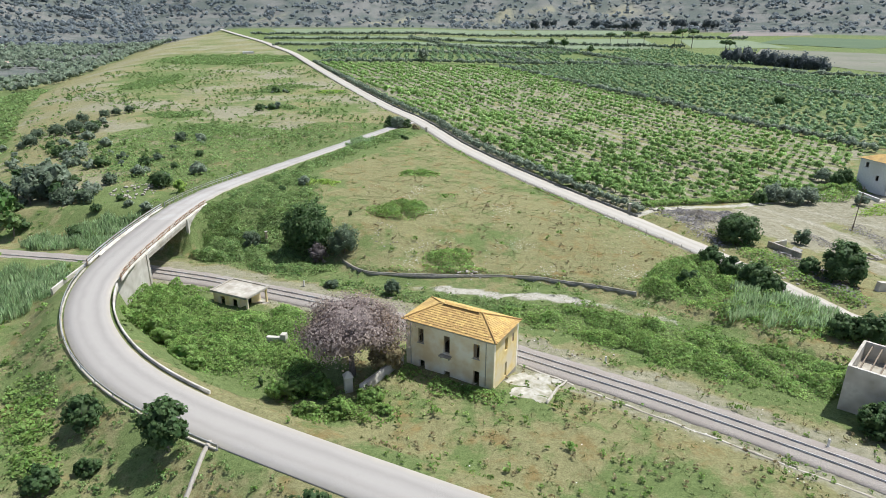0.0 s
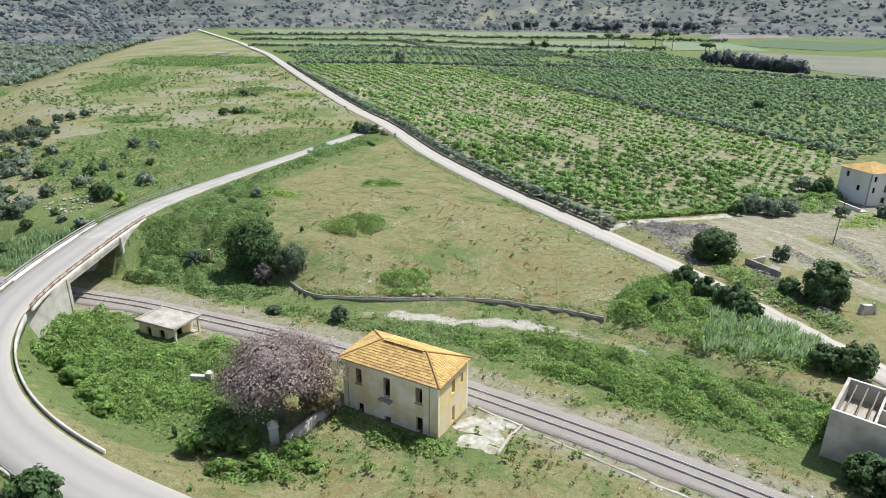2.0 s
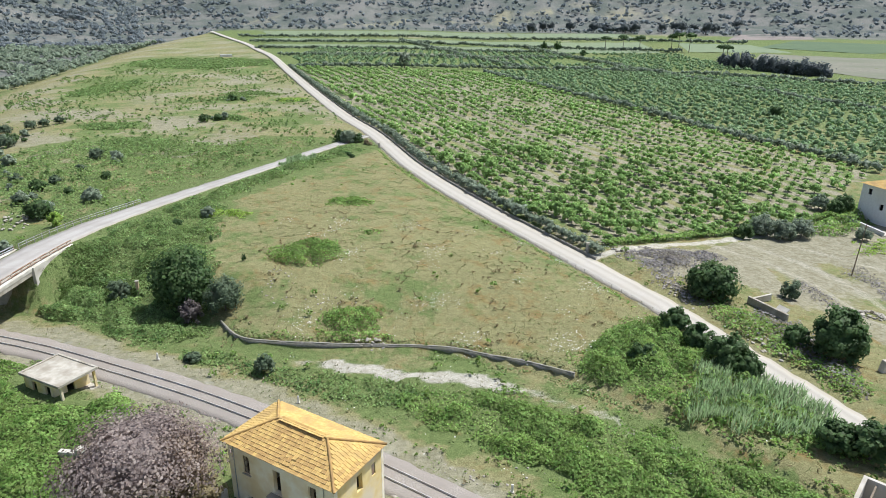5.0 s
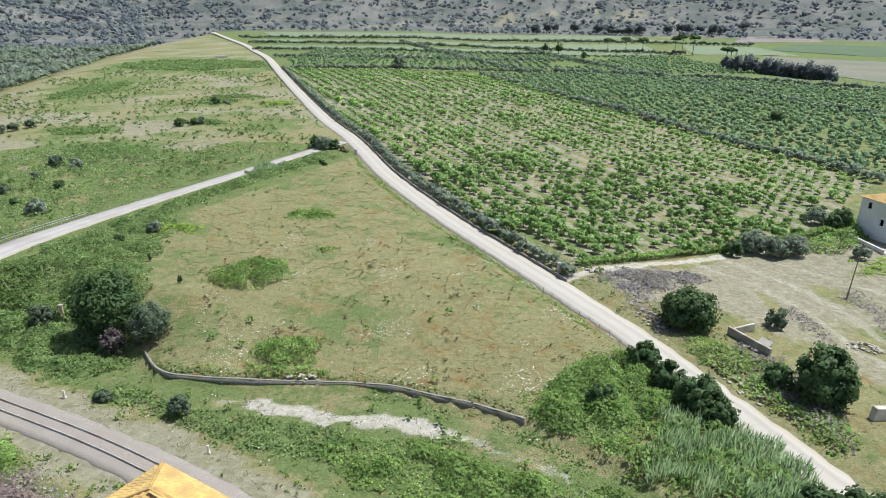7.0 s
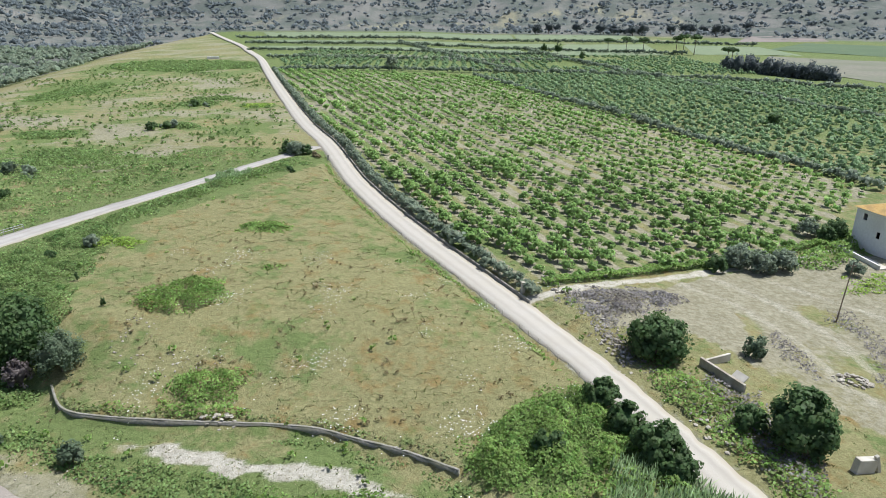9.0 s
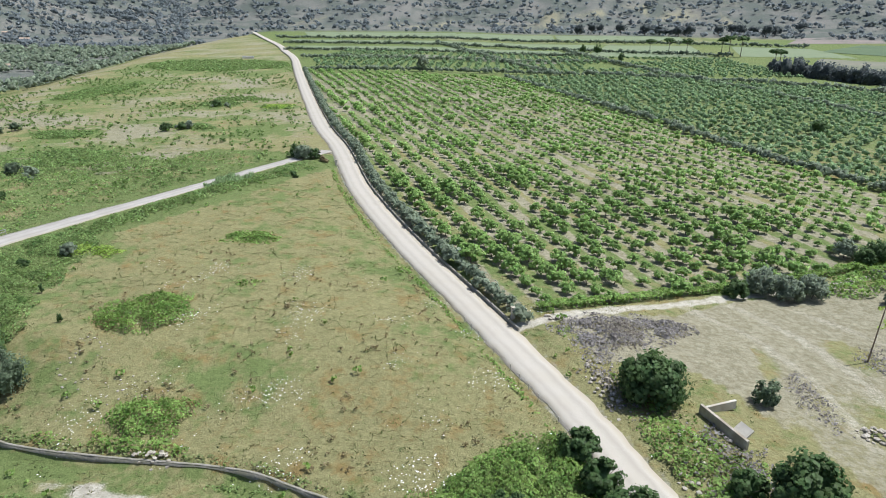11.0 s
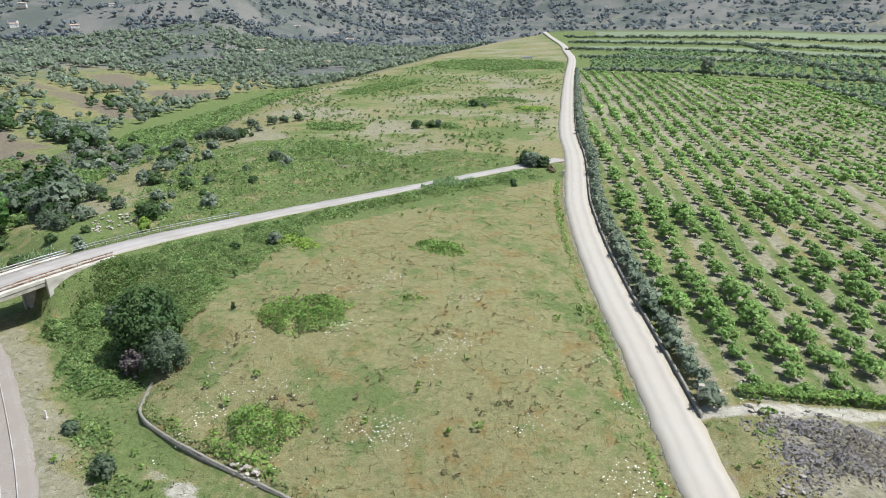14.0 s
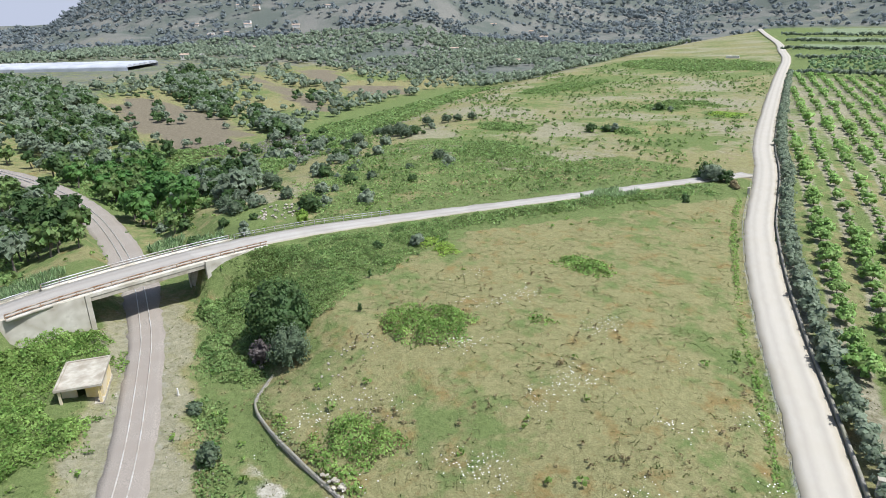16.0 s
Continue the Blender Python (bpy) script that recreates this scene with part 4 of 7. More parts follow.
for x, y in ((-HL, -HD), (HL, -HD), (HL, HD)):
    part("corner_pilaster", boxed(x - 0.32, y - 0.02, 0, x + 0.02, y + 0.34, HH - 0.17, 0.02) if x > 0 else boxed(x - 0.02, y - 0.02, 0, x + 0.32, y + 0.34, HH - 0.17, 0.01), M_PLASTER, house)
# frames, sills and what is left of the shutters
for x0, x1, z0, z1 in FRONT[:3] + FRONT[5:]:
    x0, x1 = x0 - HL, x1 - HL
    if z0 > 3.5:
        part("sill", boxed(x0 - 0.15, -HD - 0.12, z0 - 0.1, x1 + 0.15, -HD + 0.05, z0, 0.02), M_CONCW, house)
bm = bmesh.new()
for x in (1.88, 2.25, 2.62):
    box(bm, x - HL - 0.03, -HD + 0.14, 3.92, x - HL + 0.03, -HD + 0.2, 5.93)
for z in (3.95, 4.6, 5.3, 5.9):
    box(bm, 1.86 - HL, -HD + 0.15, z - 0.03, 2.69 - HL, -HD + 0.19, z + 0.03)
part("window_frame", bm, M_WOOD, house, "weathered window frame without glass")
part("shutter", boxed(10.06 - HL, -HD + 0.2, 3.92, 10.5 - HL, -HD + 0.25, 5.9, 0.01), M_WOOD, house)
balcony = part("balcony", boxed(5.35 - HL, -HD - 0.75, 3.08, 7.05 - HL, -HD - 0.06, 3.22, 0.03), M_CONC, house, "broken concrete balcony slab")
for x in (5.5, 6.7):
    part("bracket", boxed(x - HL, -HD - 0.5, 2.75, x - HL + 0.18, -HD - 0.06, 3.06, 0.03), M_CONC, balcony)
part("grille", boxed(HL - 0.1, 1.95, 4.45, HL - 0.06, 2.4, 5.65), M_RUST, house)
bm = rod(bmesh.new(), (-5.75, -HD - 0.08, 0.4), (-5.75, -HD - 0.08, 6.6), 0.05)
part("downpipe", bm, M_GALV, house)
bm = rod(bmesh.new(), (5.4, -HD - 0.08, 0.4), (5.4, -HD - 0.08, 6.6), 0.05)
part("downpipe", bm, M_GALV, house)

# the hip roof: a boarded core with tile courses on it
RO, RZ, RH = 0.42, HH + 0.19, 1.62
ex, ey = HL + RO, HD + RO
ridge = ex - ey
core = bmesh.new()
cv = [core.verts.new(p) for p in ((-ex, -ey, RZ), (ex, -ey, RZ), (ex, ey, RZ), (-ex, ey, RZ), (-ridge, 0, RZ + RH), (ridge, 0, RZ + RH))]
for q in ((0, 1, 5, 4), (1, 2, 5), (2, 3, 4, 5), (3, 0, 4), (3, 2, 1, 0)):
    core.faces.new([cv[k] for k in q])
roof = part("roof", core, M_TILE, house, "weathered ochre tiled hip roof")


def tile_mesh(w, l, name="roof_tile"):
    """A flat interlocking tile with a rounded roll on one side; its foot stands proud of the next course."""
    bm = bmesh.new()
    prof = [(-w / 2, 0.0), (-w / 2 + 0.06, 0.045), (-w / 2 + 0.12, 0.01), (w / 2 - 0.005, 0.01)]
    a = [bm.verts.new((x, -l / 2, z + 0.075)) for x, z in prof]
    b = [bm.verts.new((x, l / 2, z + 0.02)) for x, z in prof]
    lo = [bm.verts.new((x, -l / 2, 0.02)) for x, z in prof]
    for k in range(3):
        bm.faces.new((a[k], a[k + 1], b[k + 1], b[k]))
        bm.faces.new((lo[k], lo[k + 1], a[k + 1], a[k]))
    bm.faces.new((lo[3], b[3], a[3]))
    bm.faces.new((lo[0], a[0], b[0]))
    me = bpy.data.meshes.new(name)
    bm.to_mesh(me)
    bm.free()
    me.materials.append(M_TILE)
    return me


TW, TL = 0.42, 0.38
tile_me = tile_mesh(TW * 1.02, TL * 1.08)
rng = np.random.default_rng(3)
slope = math.hypot(ey, RH)
pitch = math.atan2(RH, ey)
loose = []
for turn, half, keep in ((0, ex, True), (90, ey, True), (180, ex, False), (270, ey, False)):
    m0 = Matrix.Rotation(radians(turn), 4, "Z")
    depth = ey if turn in (0, 180) else ex
    for j in range(int(slope / TL) + 1):
        u = (j + 0.5) * TL
        y = -depth + u * math.cos(pitch)
        room = half - u * math.cos(pitch) - TW * 0.35
        n = int(2 * room / TW)
        for i in range(max(n, 0)):
            x = (i - (n - 1) / 2) * TW
            tilt, up = rng.normal(0, 0.012), rng.normal(0, 0.008)
            hole = turn == 0 and abs(x - 0.9) < 0.75 and 1 <= j <= 3
            if hole and rng.random() < 0.6:
                tilt, up = rng.normal(0, 0.35), 0.06
            m = m0 @ Matrix.Translation((x, y, RZ + u * math.sin(pitch) + 0.01 + up)) @ Matrix.Rotation(pitch, 4, "X") @ Matrix.Rotation(tilt, 4, "Z")
            loose.append((keep, m))
near = [m for k, m in loose if k][:296]
rest = [m for k, m in loose if k][296:] + [m for k, m in loose if not k]
for m in near:
    ob = new("roof_tile", tile_me)
    ob.parent = roof
    ob.matrix_basis = m
tv = np.array([v.co[:] for v in tile_me.vertices])
tf = [list(p.vertices) for p in tile_me.polygons]
vs, fs = [], []
for m in rest:
    mm = np.array(m)
    o = len(vs) * len(tv)
    vs.append(tv @ mm[:3, :3].T + mm[:3, 3])
    fs += [[i + o for i in q] for q in tf]
me = bpy.data.meshes.new("tiling")
me.from_pydata(np.vstack(vs).tolist(), [], fs)
tagged(piece("tiling", me, M_TILE, roof), kind="stuff")
for a, b in (((-ridge, 0, RZ + RH), (ridge, 0, RZ + RH)), ((-ex, -ey, RZ), (-ridge, 0, RZ + RH)), ((ex, -ey, RZ), (ridge, 0, RZ + RH)), ((ex, ey, RZ), (ridge, 0, RZ + RH)), ((-ex, ey, RZ), (-ridge, 0, RZ + RH))):
    part("ridge_cap", rod(bmesh.new(), Vector(a) + Vector((0, 0, 0.05)), Vector(b) + Vector((0, 0, 0.06)), 0.12, 0.12, 8), M_TILE, roof)

# ---- the yard and walls by the house ----
def local_wall(name, rows, top, low, width, m, label, cat="wall", jag=0.0):
    ob = wall_along(name, rows, top, low, width, m, 0.8, None, jag)
    return tagged(ob, label, cat)


local_wall("garden_wall", [(-32.3, 37.2), (-29.9, 41.0), (-27.5, 44.4)], lambda x, y: ground_z(x, y) + 1.25, -3.8, 0.5, M_CONCW, "crumbling low whitewashed wall beside the house", jag=0.05)
local_wall("yard_wall", [(-5.6, 42.0), (-7.4, 38.8), (-9.4, 35.2)], lambda x, y: ground_z(x, y) + 0.36, -3.8, 0.26, M_CONC, "low pale concrete wall at the yard's edge", jag=0.03)
local_wall("platform_kerb", [(-11.6, 46.6), (-8.6, 44.2), (-5.6, 42.0), (0.2, 36.6), (10.5, 27.9), (22.2, 19.3), (60, -12)], lambda x, y: ground_z(x, y) + 0.12 + 0.1 * waves(x, y, 6, 78), lambda x, y: ground_z(x, y) - 0.5, 0.32, M_CONC, "long pale concrete platform kerb beside the railway", "kerb", jag=0.02)
yard = base("yard_slab", -10, 40, -3.0)
tagged(yard, "broken pale concrete slabs beside the house", "paving")
for k, (x, y, rx, ry) in enumerate(((-11.6, 40.6, 2.3, 2.0), (-9.2, 41.2, 1.6, 1.7), (-11.9, 37.3, 1.9, 1.7), (-9.4, 38.3, 1.2, 1.9), (-7.6, 41.6, 1.2, 0.9), (-10.0, 36.0, 0.9, 0.8), (-8.7, 43.4, 1.0, 0.5))):
    r = np.random.default_rng(60 + k)
    bm = bmesh.new()
    n = 27
    vs = [bm.verts.new((x + 10 + math.cos(6.283 * i / n) * rx * r.uniform(0.82, 1.12), y - 40 + math.sin(6.283 * i / n) * ry * r.uniform(0.82, 1.12), gz(x, y) + 3.07 + 0.004 * k)) for i in range(n)]
    top = bm.faces.new(vs)
    ext = bmesh.ops.extrude_face_region(bm, geom=[top])
    bmesh.ops.translate(bm, vec=(0, 0, -0.3), verts=[v for v in ext["geom"] if isinstance(v, bmesh.types.BMVert)])
    bmesh.ops.recalc_face_normals(bm, faces=bm.faces)
    part("slab", bm, M_SLAB, yard)

# ---- the flat-roofed shed ----
shed = base("shed", -55.2, 65.2, -3.55, -26.0)
tagged(shed, "small cream concrete shed with a flat roof slab", "shed")
bm = holed_wall(5.6, 2.45, 0.25, [(1.5, 2.4, 0.3, 1.9), (4.0, 5.0, 0.5, 1.9)])
bmesh.ops.transform(bm, matrix=Matrix.Translation((-3.5, -2.4, 0)), verts=bm.verts)
part("wall", bm, M_YELLOW, shed)
part("wall", boxed(-3.5, 2.15, 0, 2.1, 2.4, 2.45), M_YELLOW, shed)
part("wall", boxed(-3.5, -2.15, 0, -3.25, 2.15, 2.45), M_YELLOW, shed)
bm = holed_wall(4.3, 2.45, 0.25, [(1.5, 2.5, 0, 2.0)])
bmesh.ops.transform(bm, matrix=Matrix.Translation((2.1, -2.15, 0)) @ Matrix.Rotation(radians(90), 4, "Z"), verts=bm.verts)
part("wall", bm, M_YELLOW, shed)
roof_slab = part("roof_slab", boxed(-3.85, -2.75, 2.45, 3.85, 2.75, 2.66, 0.03), M_CONC, shed, "pale weathered roof slab")
for a in ((-3.85, -2.75, 3.85, -2.45), (-3.85, 2.45, 3.85, 2.75), (-3.85, -2.45, -3.55, 2.45), (3.55, -2.45, 3.85, 2.45)):
    part("rim", boxed(a[0], a[1], 2.66, a[2], a[3], 2.8, 0.02), M_CONC, roof_slab)
for y in (-2.4, 2.1):
    part("porch_post", boxed(3.3, y, -0.3, 3.6, y + 0.3, 2.45, 0.02), M_YELLOW, shed)
part("footing", boxed(-3.6, -2.5, -0.8, 3.7, 2.5, 0.0), M_CONC, shed)

# ---- walls, fences and posts ----
retain = wall_along("retaining_wall", [r for r in WALL if -42 < r[0] < 13], lambda x, y: -3.6 + 0.07 * waves(x, y, 7, 77), lambda x, y: ground_z(x, y) - 0.9, 0.28, M_DRYSTONE, 0.7, None, 0.03, 2)
wall_along("coping", [r for r in WALL if -42 < r[0] < 13], lambda x, y: -3.54 + 0.07 * waves(x, y, 7, 77), lambda x, y: -3.6 + 0.07 * waves(x, y, 7, 77), 0.3, M_DRYSTONE, 0.7, retain, 0.02, 3)
tagged(retain, "old weathered grey stone retaining wall along the field", "wall")


# guard of the curve: a low concrete edge with posts outside, a broken wall inside
outer = road_side(ROAD_A, 0.35, 16, 66, 2.0)
outer = outer[outer[:, 0] < -44]
guard = base("guard_rail", *outer[0][:2], outer[0][2])
tagged(guard, "low grey steel guard rail on the outside of the curve", "guard rail")


under(piece("beam", rail_mesh(outer, 0.45, 0.68, 0.06), M_GALV), guard)
under(piece("kerb", rail_mesh(outer, -0.3, 0.1, 0.24), M_CONC), guard)
post_me = bpy.data.meshes.new("guard_post")
bm = boxed(-0.05, -0.05, -0.5, 0.05, 0.05, 0.75)
bm.to_mesh(post_me), bm.free()
post_me.materials.append(M_GALV)
for q in outer[::2]:
    ob = new("post", post_me)
    ob.matrix_basis = Matrix.Translation(q)
    under(ob, guard)

inner = road_side(ROAD_A, -0.55, 30, 60.5, 2.0)
inner = inner[(inner[:, 0] < -45)]
parapet = base("parapet", *inner[0][:2], inner[0][2])
tagged(parapet, "low weathered concrete parapet inside the curve", "parapet")
under(piece("coping", rail_mesh(inner, 0.26, 0.33, 0.24), M_CONCW), parapet)
under(piece("body", rail_mesh(inner, -0.9, 0.26, 0.18), M_CONCW), parapet)

# railing of the far approach
far_rail = road_side(ROAD_A, 0.5, 99, 132, 2.0)
rail2 = base("steel_railing", *far_rail[0][:2], far_rail[0][2])
tagged(rail2, "grey steel railing along the bridge approach", "railing")
for z in (0.5, 0.95):
    under(piece("bar", rail_mesh(far_rail, z - 0.05, z + 0.05, 0.06), M_GALV), rail2)
for q in far_rail:
    ob = new("post", post_me)
    ob.matrix_basis = Matrix.Translation((q[0], q[1], q[2] + 0.25))
    under(ob, rail2)

# netting fence on the field's side of the white road: posts, two wires and a sill of stones
left_b = road_side(ROAD_B, 0.35, 62, 212, 2.5)
left_b = left_b[::-1] if left_b[0, 1] > left_b[-1, 1] else left_b
fence = base("wire_fence", *left_b[0][:2], left_b[0][2])
tagged(fence, "low wire fence on thin pale posts beside the gravel road", "fence")
fp = bpy.data.meshes.new("fence_post")
bm = boxed(-0.04, -0.04, -0.4, 0.04, 0.04, 1.0, 0.01)
bm.to_mesh(fp), bm.free()
fp.materials.append(M_CONCW)
for q in left_b:
    ob = new("fence_post", fp)
    ob.matrix_basis = Matrix.Translation((q[0], q[1], gz(q[0], q[1]))) @ Matrix.Rotation(rng.normal(0, 0.06), 4, "X")
    under(ob, fence)
lb = np.c_[left_b[:, :2], ground_z(left_b[:, 0], left_b[:, 1])]
for z in (0.35, 0.65, 0.98):
    under(piece("wire", rail_mesh(lb, z, z + 0.02, 0.02), M_GALV), fence)

# low stone wall on the orchard's side
right_b = road_side(ROAD_B, -0.35, 109.5, 470, 2.0)
rb = np.c_[right_b[:, :2], ground_z(right_b[:, 0], right_b[:, 1])]
owall = base("orchard_wall", *rb[0])
tagged(owall, "low grey stone wall between gravel road and orchard", "wall")
under(piece("body", rail_mesh(rb, -0.5, 0.5, 0.3), M_DRYSTONE), owall)
under(piece("coping", rail_mesh(rb, 0.5, 0.58, 0.36), M_DRYSTONE), owall)


def gate_pillar(x, y, h):
    ob = base("gate_pillar", x, y, gz(x, y), 20)
    part("shaft", boxed(-0.28, -0.28, -0.4, 0.28, 0.28, h, 0.02), M_CONCW, ob)
    part("cap", boxed(-0.36, -0.36, h, 0.36, 0.36, h + 0.14, 0.03), M_CONC, ob)
    return tagged(ob, "pale concrete gate pillar with a square cap", "pillar")


gate_pillar(22.9, 113.6, 1.9)
gate_pillar(-26.5, 203.5, 1.5)


def marker_post(x, y, h=1.1):
    ob = base("marker_post", x, y, gz(x, y))
    part("shaft", boxed(-0.12, -0.09, -0.3, 0.12, 0.09, h, 0.02), M_WHITE, ob)
    part("foot", boxed(-0.2, -0.18, -0.3, 0.2, 0.18, 0.2, 0.02), M_CONCW, ob)
    return tagged(ob, "small white concrete marker post beside the railway", "post", "railway markers")


for x, y in ((0.9, 47.2), (21.6, 28.4), (-24.5, 63.2), (-46.5, 73.6)):
    marker_post(x, y)

# white block ruin in the brambles, the stone shrine by the pink tree
ruin = base("ruined_wall", -46.0, 50.5, gz(-46, 50.5), -8)
tagged(ruin, "white stub of a ruined wall among brambles", "ruin")
part("wall", boxed(-1.3, -0.3, -0.3, 0.9, 0.3, 0.85, 0.04), M_CONCW, ruin)
part("pier", boxed(0.9, -0.5, -0.3, 1.7, 0.4, 1.45, 0.04), M_CONCW, ruin)
shrine = base("stone_pillar", -33.9, 37.7, gz(-33.9, 37.7), 20)
tagged(shrine, "small white masonry pillar with a pitched cap", "pillar")
part("shaft", boxed(-0.5, -0.45, -0.3, 0.5, 0.45, 2.1, 0.05), M_CONCW, shrine)
bm = bmesh.new()
bmesh.ops.create_cone(bm, cap_ends=True, segments=4, radius1=0.85, radius2=0.1, depth=0.7, matrix=Matrix.Translation((0, 0, 2.45)) @ Matrix.Rotation(radians(45), 4, "Z"))
part("cap", bm, M_CONCW, shrine)

def field_post(x, y):
    ob = base("gate_post", x, y, gz(x, y), 12)
    part("shaft", boxed(-0.24, -0.24, -0.4, 0.24, 0.24, 2.3, 0.05), M_POST, ob)
    part("cap", boxed(-0.3, -0.3, 2.3, 0.3, 0.3, 2.42, 0.03), M_CONC, ob)
    return tagged(ob, "leaning ochre masonry gate post beside the dark shrub", "post")


M_POST = mat("ochre_masonry", (0.40, 0.30, 0.18), (0.52, 0.42, 0.28), (0.34, 0.27, 0.17), scale=3, bump=0.5)
field_post(-58.1, 94.2)
trough = base("water_tank", -196, 588, gz(-196, 588), 20)
tagged(trough, "low white concrete water tank beside the far road", "tank")
part("body", boxed(-5, -2, -0.5, 5, 2, 1.6, 0.05), M_WHITE, trough)
part("rim", box(boxed(-5.1, -2.1, 1.6, 5.1, -1.7, 1.75), -5.1, 1.7, 1.6, 5.1, 2.1, 1.75), M_WHITE, trough)

# ---- the roofless building ----
shell = base("roofless_building", 27.4, 36.4, -4.2, 46.7)
tagged(shell, "roofless grey concrete building with bare inner walls", "building")
SH = 5.9
for a in ((0, -12, 0.35, 0), (8.4, -12, 8.75, 0), (0.35, -0.35, 8.4, 0), (0.35, -12, 8.4, -11.65), (0.35, -4.2, 8.4, -3.95), (4.6, -11.65, 4.85, -4.2)):
    part("wall", boxed(a[0], a[1], -0.5, a[2], a[3], SH - (0.6 if a[0] > 0.3 and a[2] < 8.5 and a[3] not in (0, -11.65) else 0)), M_CONCW, shell)
part("floor", boxed(0.35, -11.65, 3.3, 8.4, -0.35, 3.5), M_CONC, shell)
for k in range(3):
    part("beam", boxed(0.4, -3.4 + k * 1.1, SH - 0.5, 8.35, -3.25 + k * 1.1, SH - 0.32), M_WOOD, shell)
part("plank", box(bmesh.new(), 0.5, -1.9, 0, 4.5, -1.75, 0.12, 0, Matrix.Translation((0, -4.5, 4.6)) @ Matrix.Rotation(radians(-20), 4, "Y")), M_WOOD, shell)

# ---- the villa beyond the lot ----
villa = base("villa", 108.6, 150.4, gz(105, 146) - 0.2, 15)
tagged(villa, "pale three-storey villa with terracotta hip roof and balconies", "house")
VH = 9.4
bm = holed_wall(10, VH, 0.3, [(1.2, 2.2, 6.9, 8.4), (5.5, 6.4, 6.9, 8.5), (5.5, 6.4, 3.6, 5.6), (1.3, 2.2, 3.8, 5.3), (5.2, 6.6, 0.1, 2.2)])
bmesh.ops.transform(bm, matrix=Matrix.Translation((-5, -5, 0)), verts=bm.verts)
part("wall", bm, M_WHITE, villa)
bm = holed_wall(10, VH, 0.3, [(2, 3, 6.9, 8.4), (6, 7, 3.8, 5.3)])
bmesh.ops.transform(bm, matrix=Matrix.Translation((-5, 5, 0)) @ Matrix.Rotation(radians(-90), 4, "Z"), verts=bm.verts)
part("wall", bm, M_WHITE, villa)
part("wall", boxed(-4.7, 4.7, 0, 5, 5, VH), M_WHITE, villa)
part("wall", boxed(4.7, -4.7, 0, 5, 4.7, VH), M_WHITE, villa)
for z in (3.0, 6.2):
    # floors coloured near black, so the rooms' shade is painted on
    part("floor", boxed(-4.7, -4.7, z, 4.7, 4.7, z + 0.2), M_DARK, villa)
    part("balcony", boxed(2.4, -6.3, z, 5.2, -5.02, z + 0.9, 0.04), M_WHITE, villa)
bm = bmesh.new()
cv = [bm.verts.new(p) for p in ((-5.6, -5.6, VH), (5.6, -5.6, VH), (5.6, 5.6, VH), (-5.6, 5.6, VH), (-1, 0, VH + 1.9), (1, 0, VH + 1.9))]
for q in ((0, 1, 5, 4), (1, 2, 5), (2, 3, 4, 5), (3, 0, 4), (3, 2, 1, 0)):
    bm.faces.new([cv[k] for k in q])
part("roof", bm, M_TILE, villa)
part("footing", boxed(-5.05, -5.05, -1.5, 5.05, 5.05, 0), M_CONC, villa)
terrace = base("terrace_wall", 98.4, 153.1, gz(98.5, 147.2), -84)
tagged(terrace, "white terrace wall beside the villa", "wall")
part("wall", boxed(0, -0.25, -0.6, 14.5, 0.25, 0.9, 0.04), M_WHITE, terrace)
part("paving", boxed(0, 0.26, -0.6, 14.5, 2.6, 0.1, 0.03), M_CONCW, terrace)

# ---- the lot ----
lw = base("broken_wall", 45.1, 91.3, gz(45.1, 91.3), -66)
tagged(lw, "broken grey block wall of a ruined pen", "wall")
part("wall", boxed(0, -0.2, -0.4, 7.6, 0.2, 1.25, 0.03), M_CONC, lw)
part("wall", boxed(0, 0.22, -0.4, 0.35, 5.2, 0.8, 0.03), M_CONCW, lw)
part("slab", box(bmesh.new(), -1.0, -0.8, -0.08, 1.0, 0.8, 0.08, 0, Matrix.Translation((5.2, 1.6, 0.55)) @ Matrix.Rotation(radians(38), 4, "X")), M_CONCW, lw)
bl = base("concrete_block", 54.9, 70.2, gz(54.9, 70.2), 15)
tagged(bl, "leaning pale concrete block beside the road", "block")
part("block", box(bmesh.new(), -1.3, -0.4, -0.5, 1.3, 0.4, 1.7, 0.06, Matrix.Rotation(radians(9), 4, "Y")), M_CONCW, bl)
part("prop", box(bmesh.new(), -0.2, -0.2, -0.3, 0.2, 0.2, 2.1, 0.03, Matrix.Translation((1.9, -0.2, 0)) @ Matrix.Rotation(radians(-20), 4, "Y")), M_CONCW, bl)
pole = base("utility_pole", 77.0, 113.5, gz(77.0, 113.5))
tagged(pole, "thin leaning wooden utility pole", "pole")
part("shaft", rod(bmesh.new(), (0, 0, -0.6), (1.0, 0.6, 11), 0.13, 0.07, 8), M_WOOD, pole)
part("cross_arm", boxed(0.45, 0.5, 10.2, 1.5, 0.6, 10.32), M_WOOD, pole)


def stone_mesh(seed, n=1):
    r = np.random.default_rng(seed)
    bm = bmesh.new()
    bmesh.ops.create_icosphere(bm, subdivisions=n, radius=1)
    for v in bm.verts:
        v.co *= r.uniform(0.7, 1.15)
        v.co.z *= 0.65
    me = bpy.data.meshes.new("stone")
    bm.to_mesh(me), bm.free()
    me.materials.append(M_STONE)
    return me


stones = [stone_mesh(k) for k in range(5)]


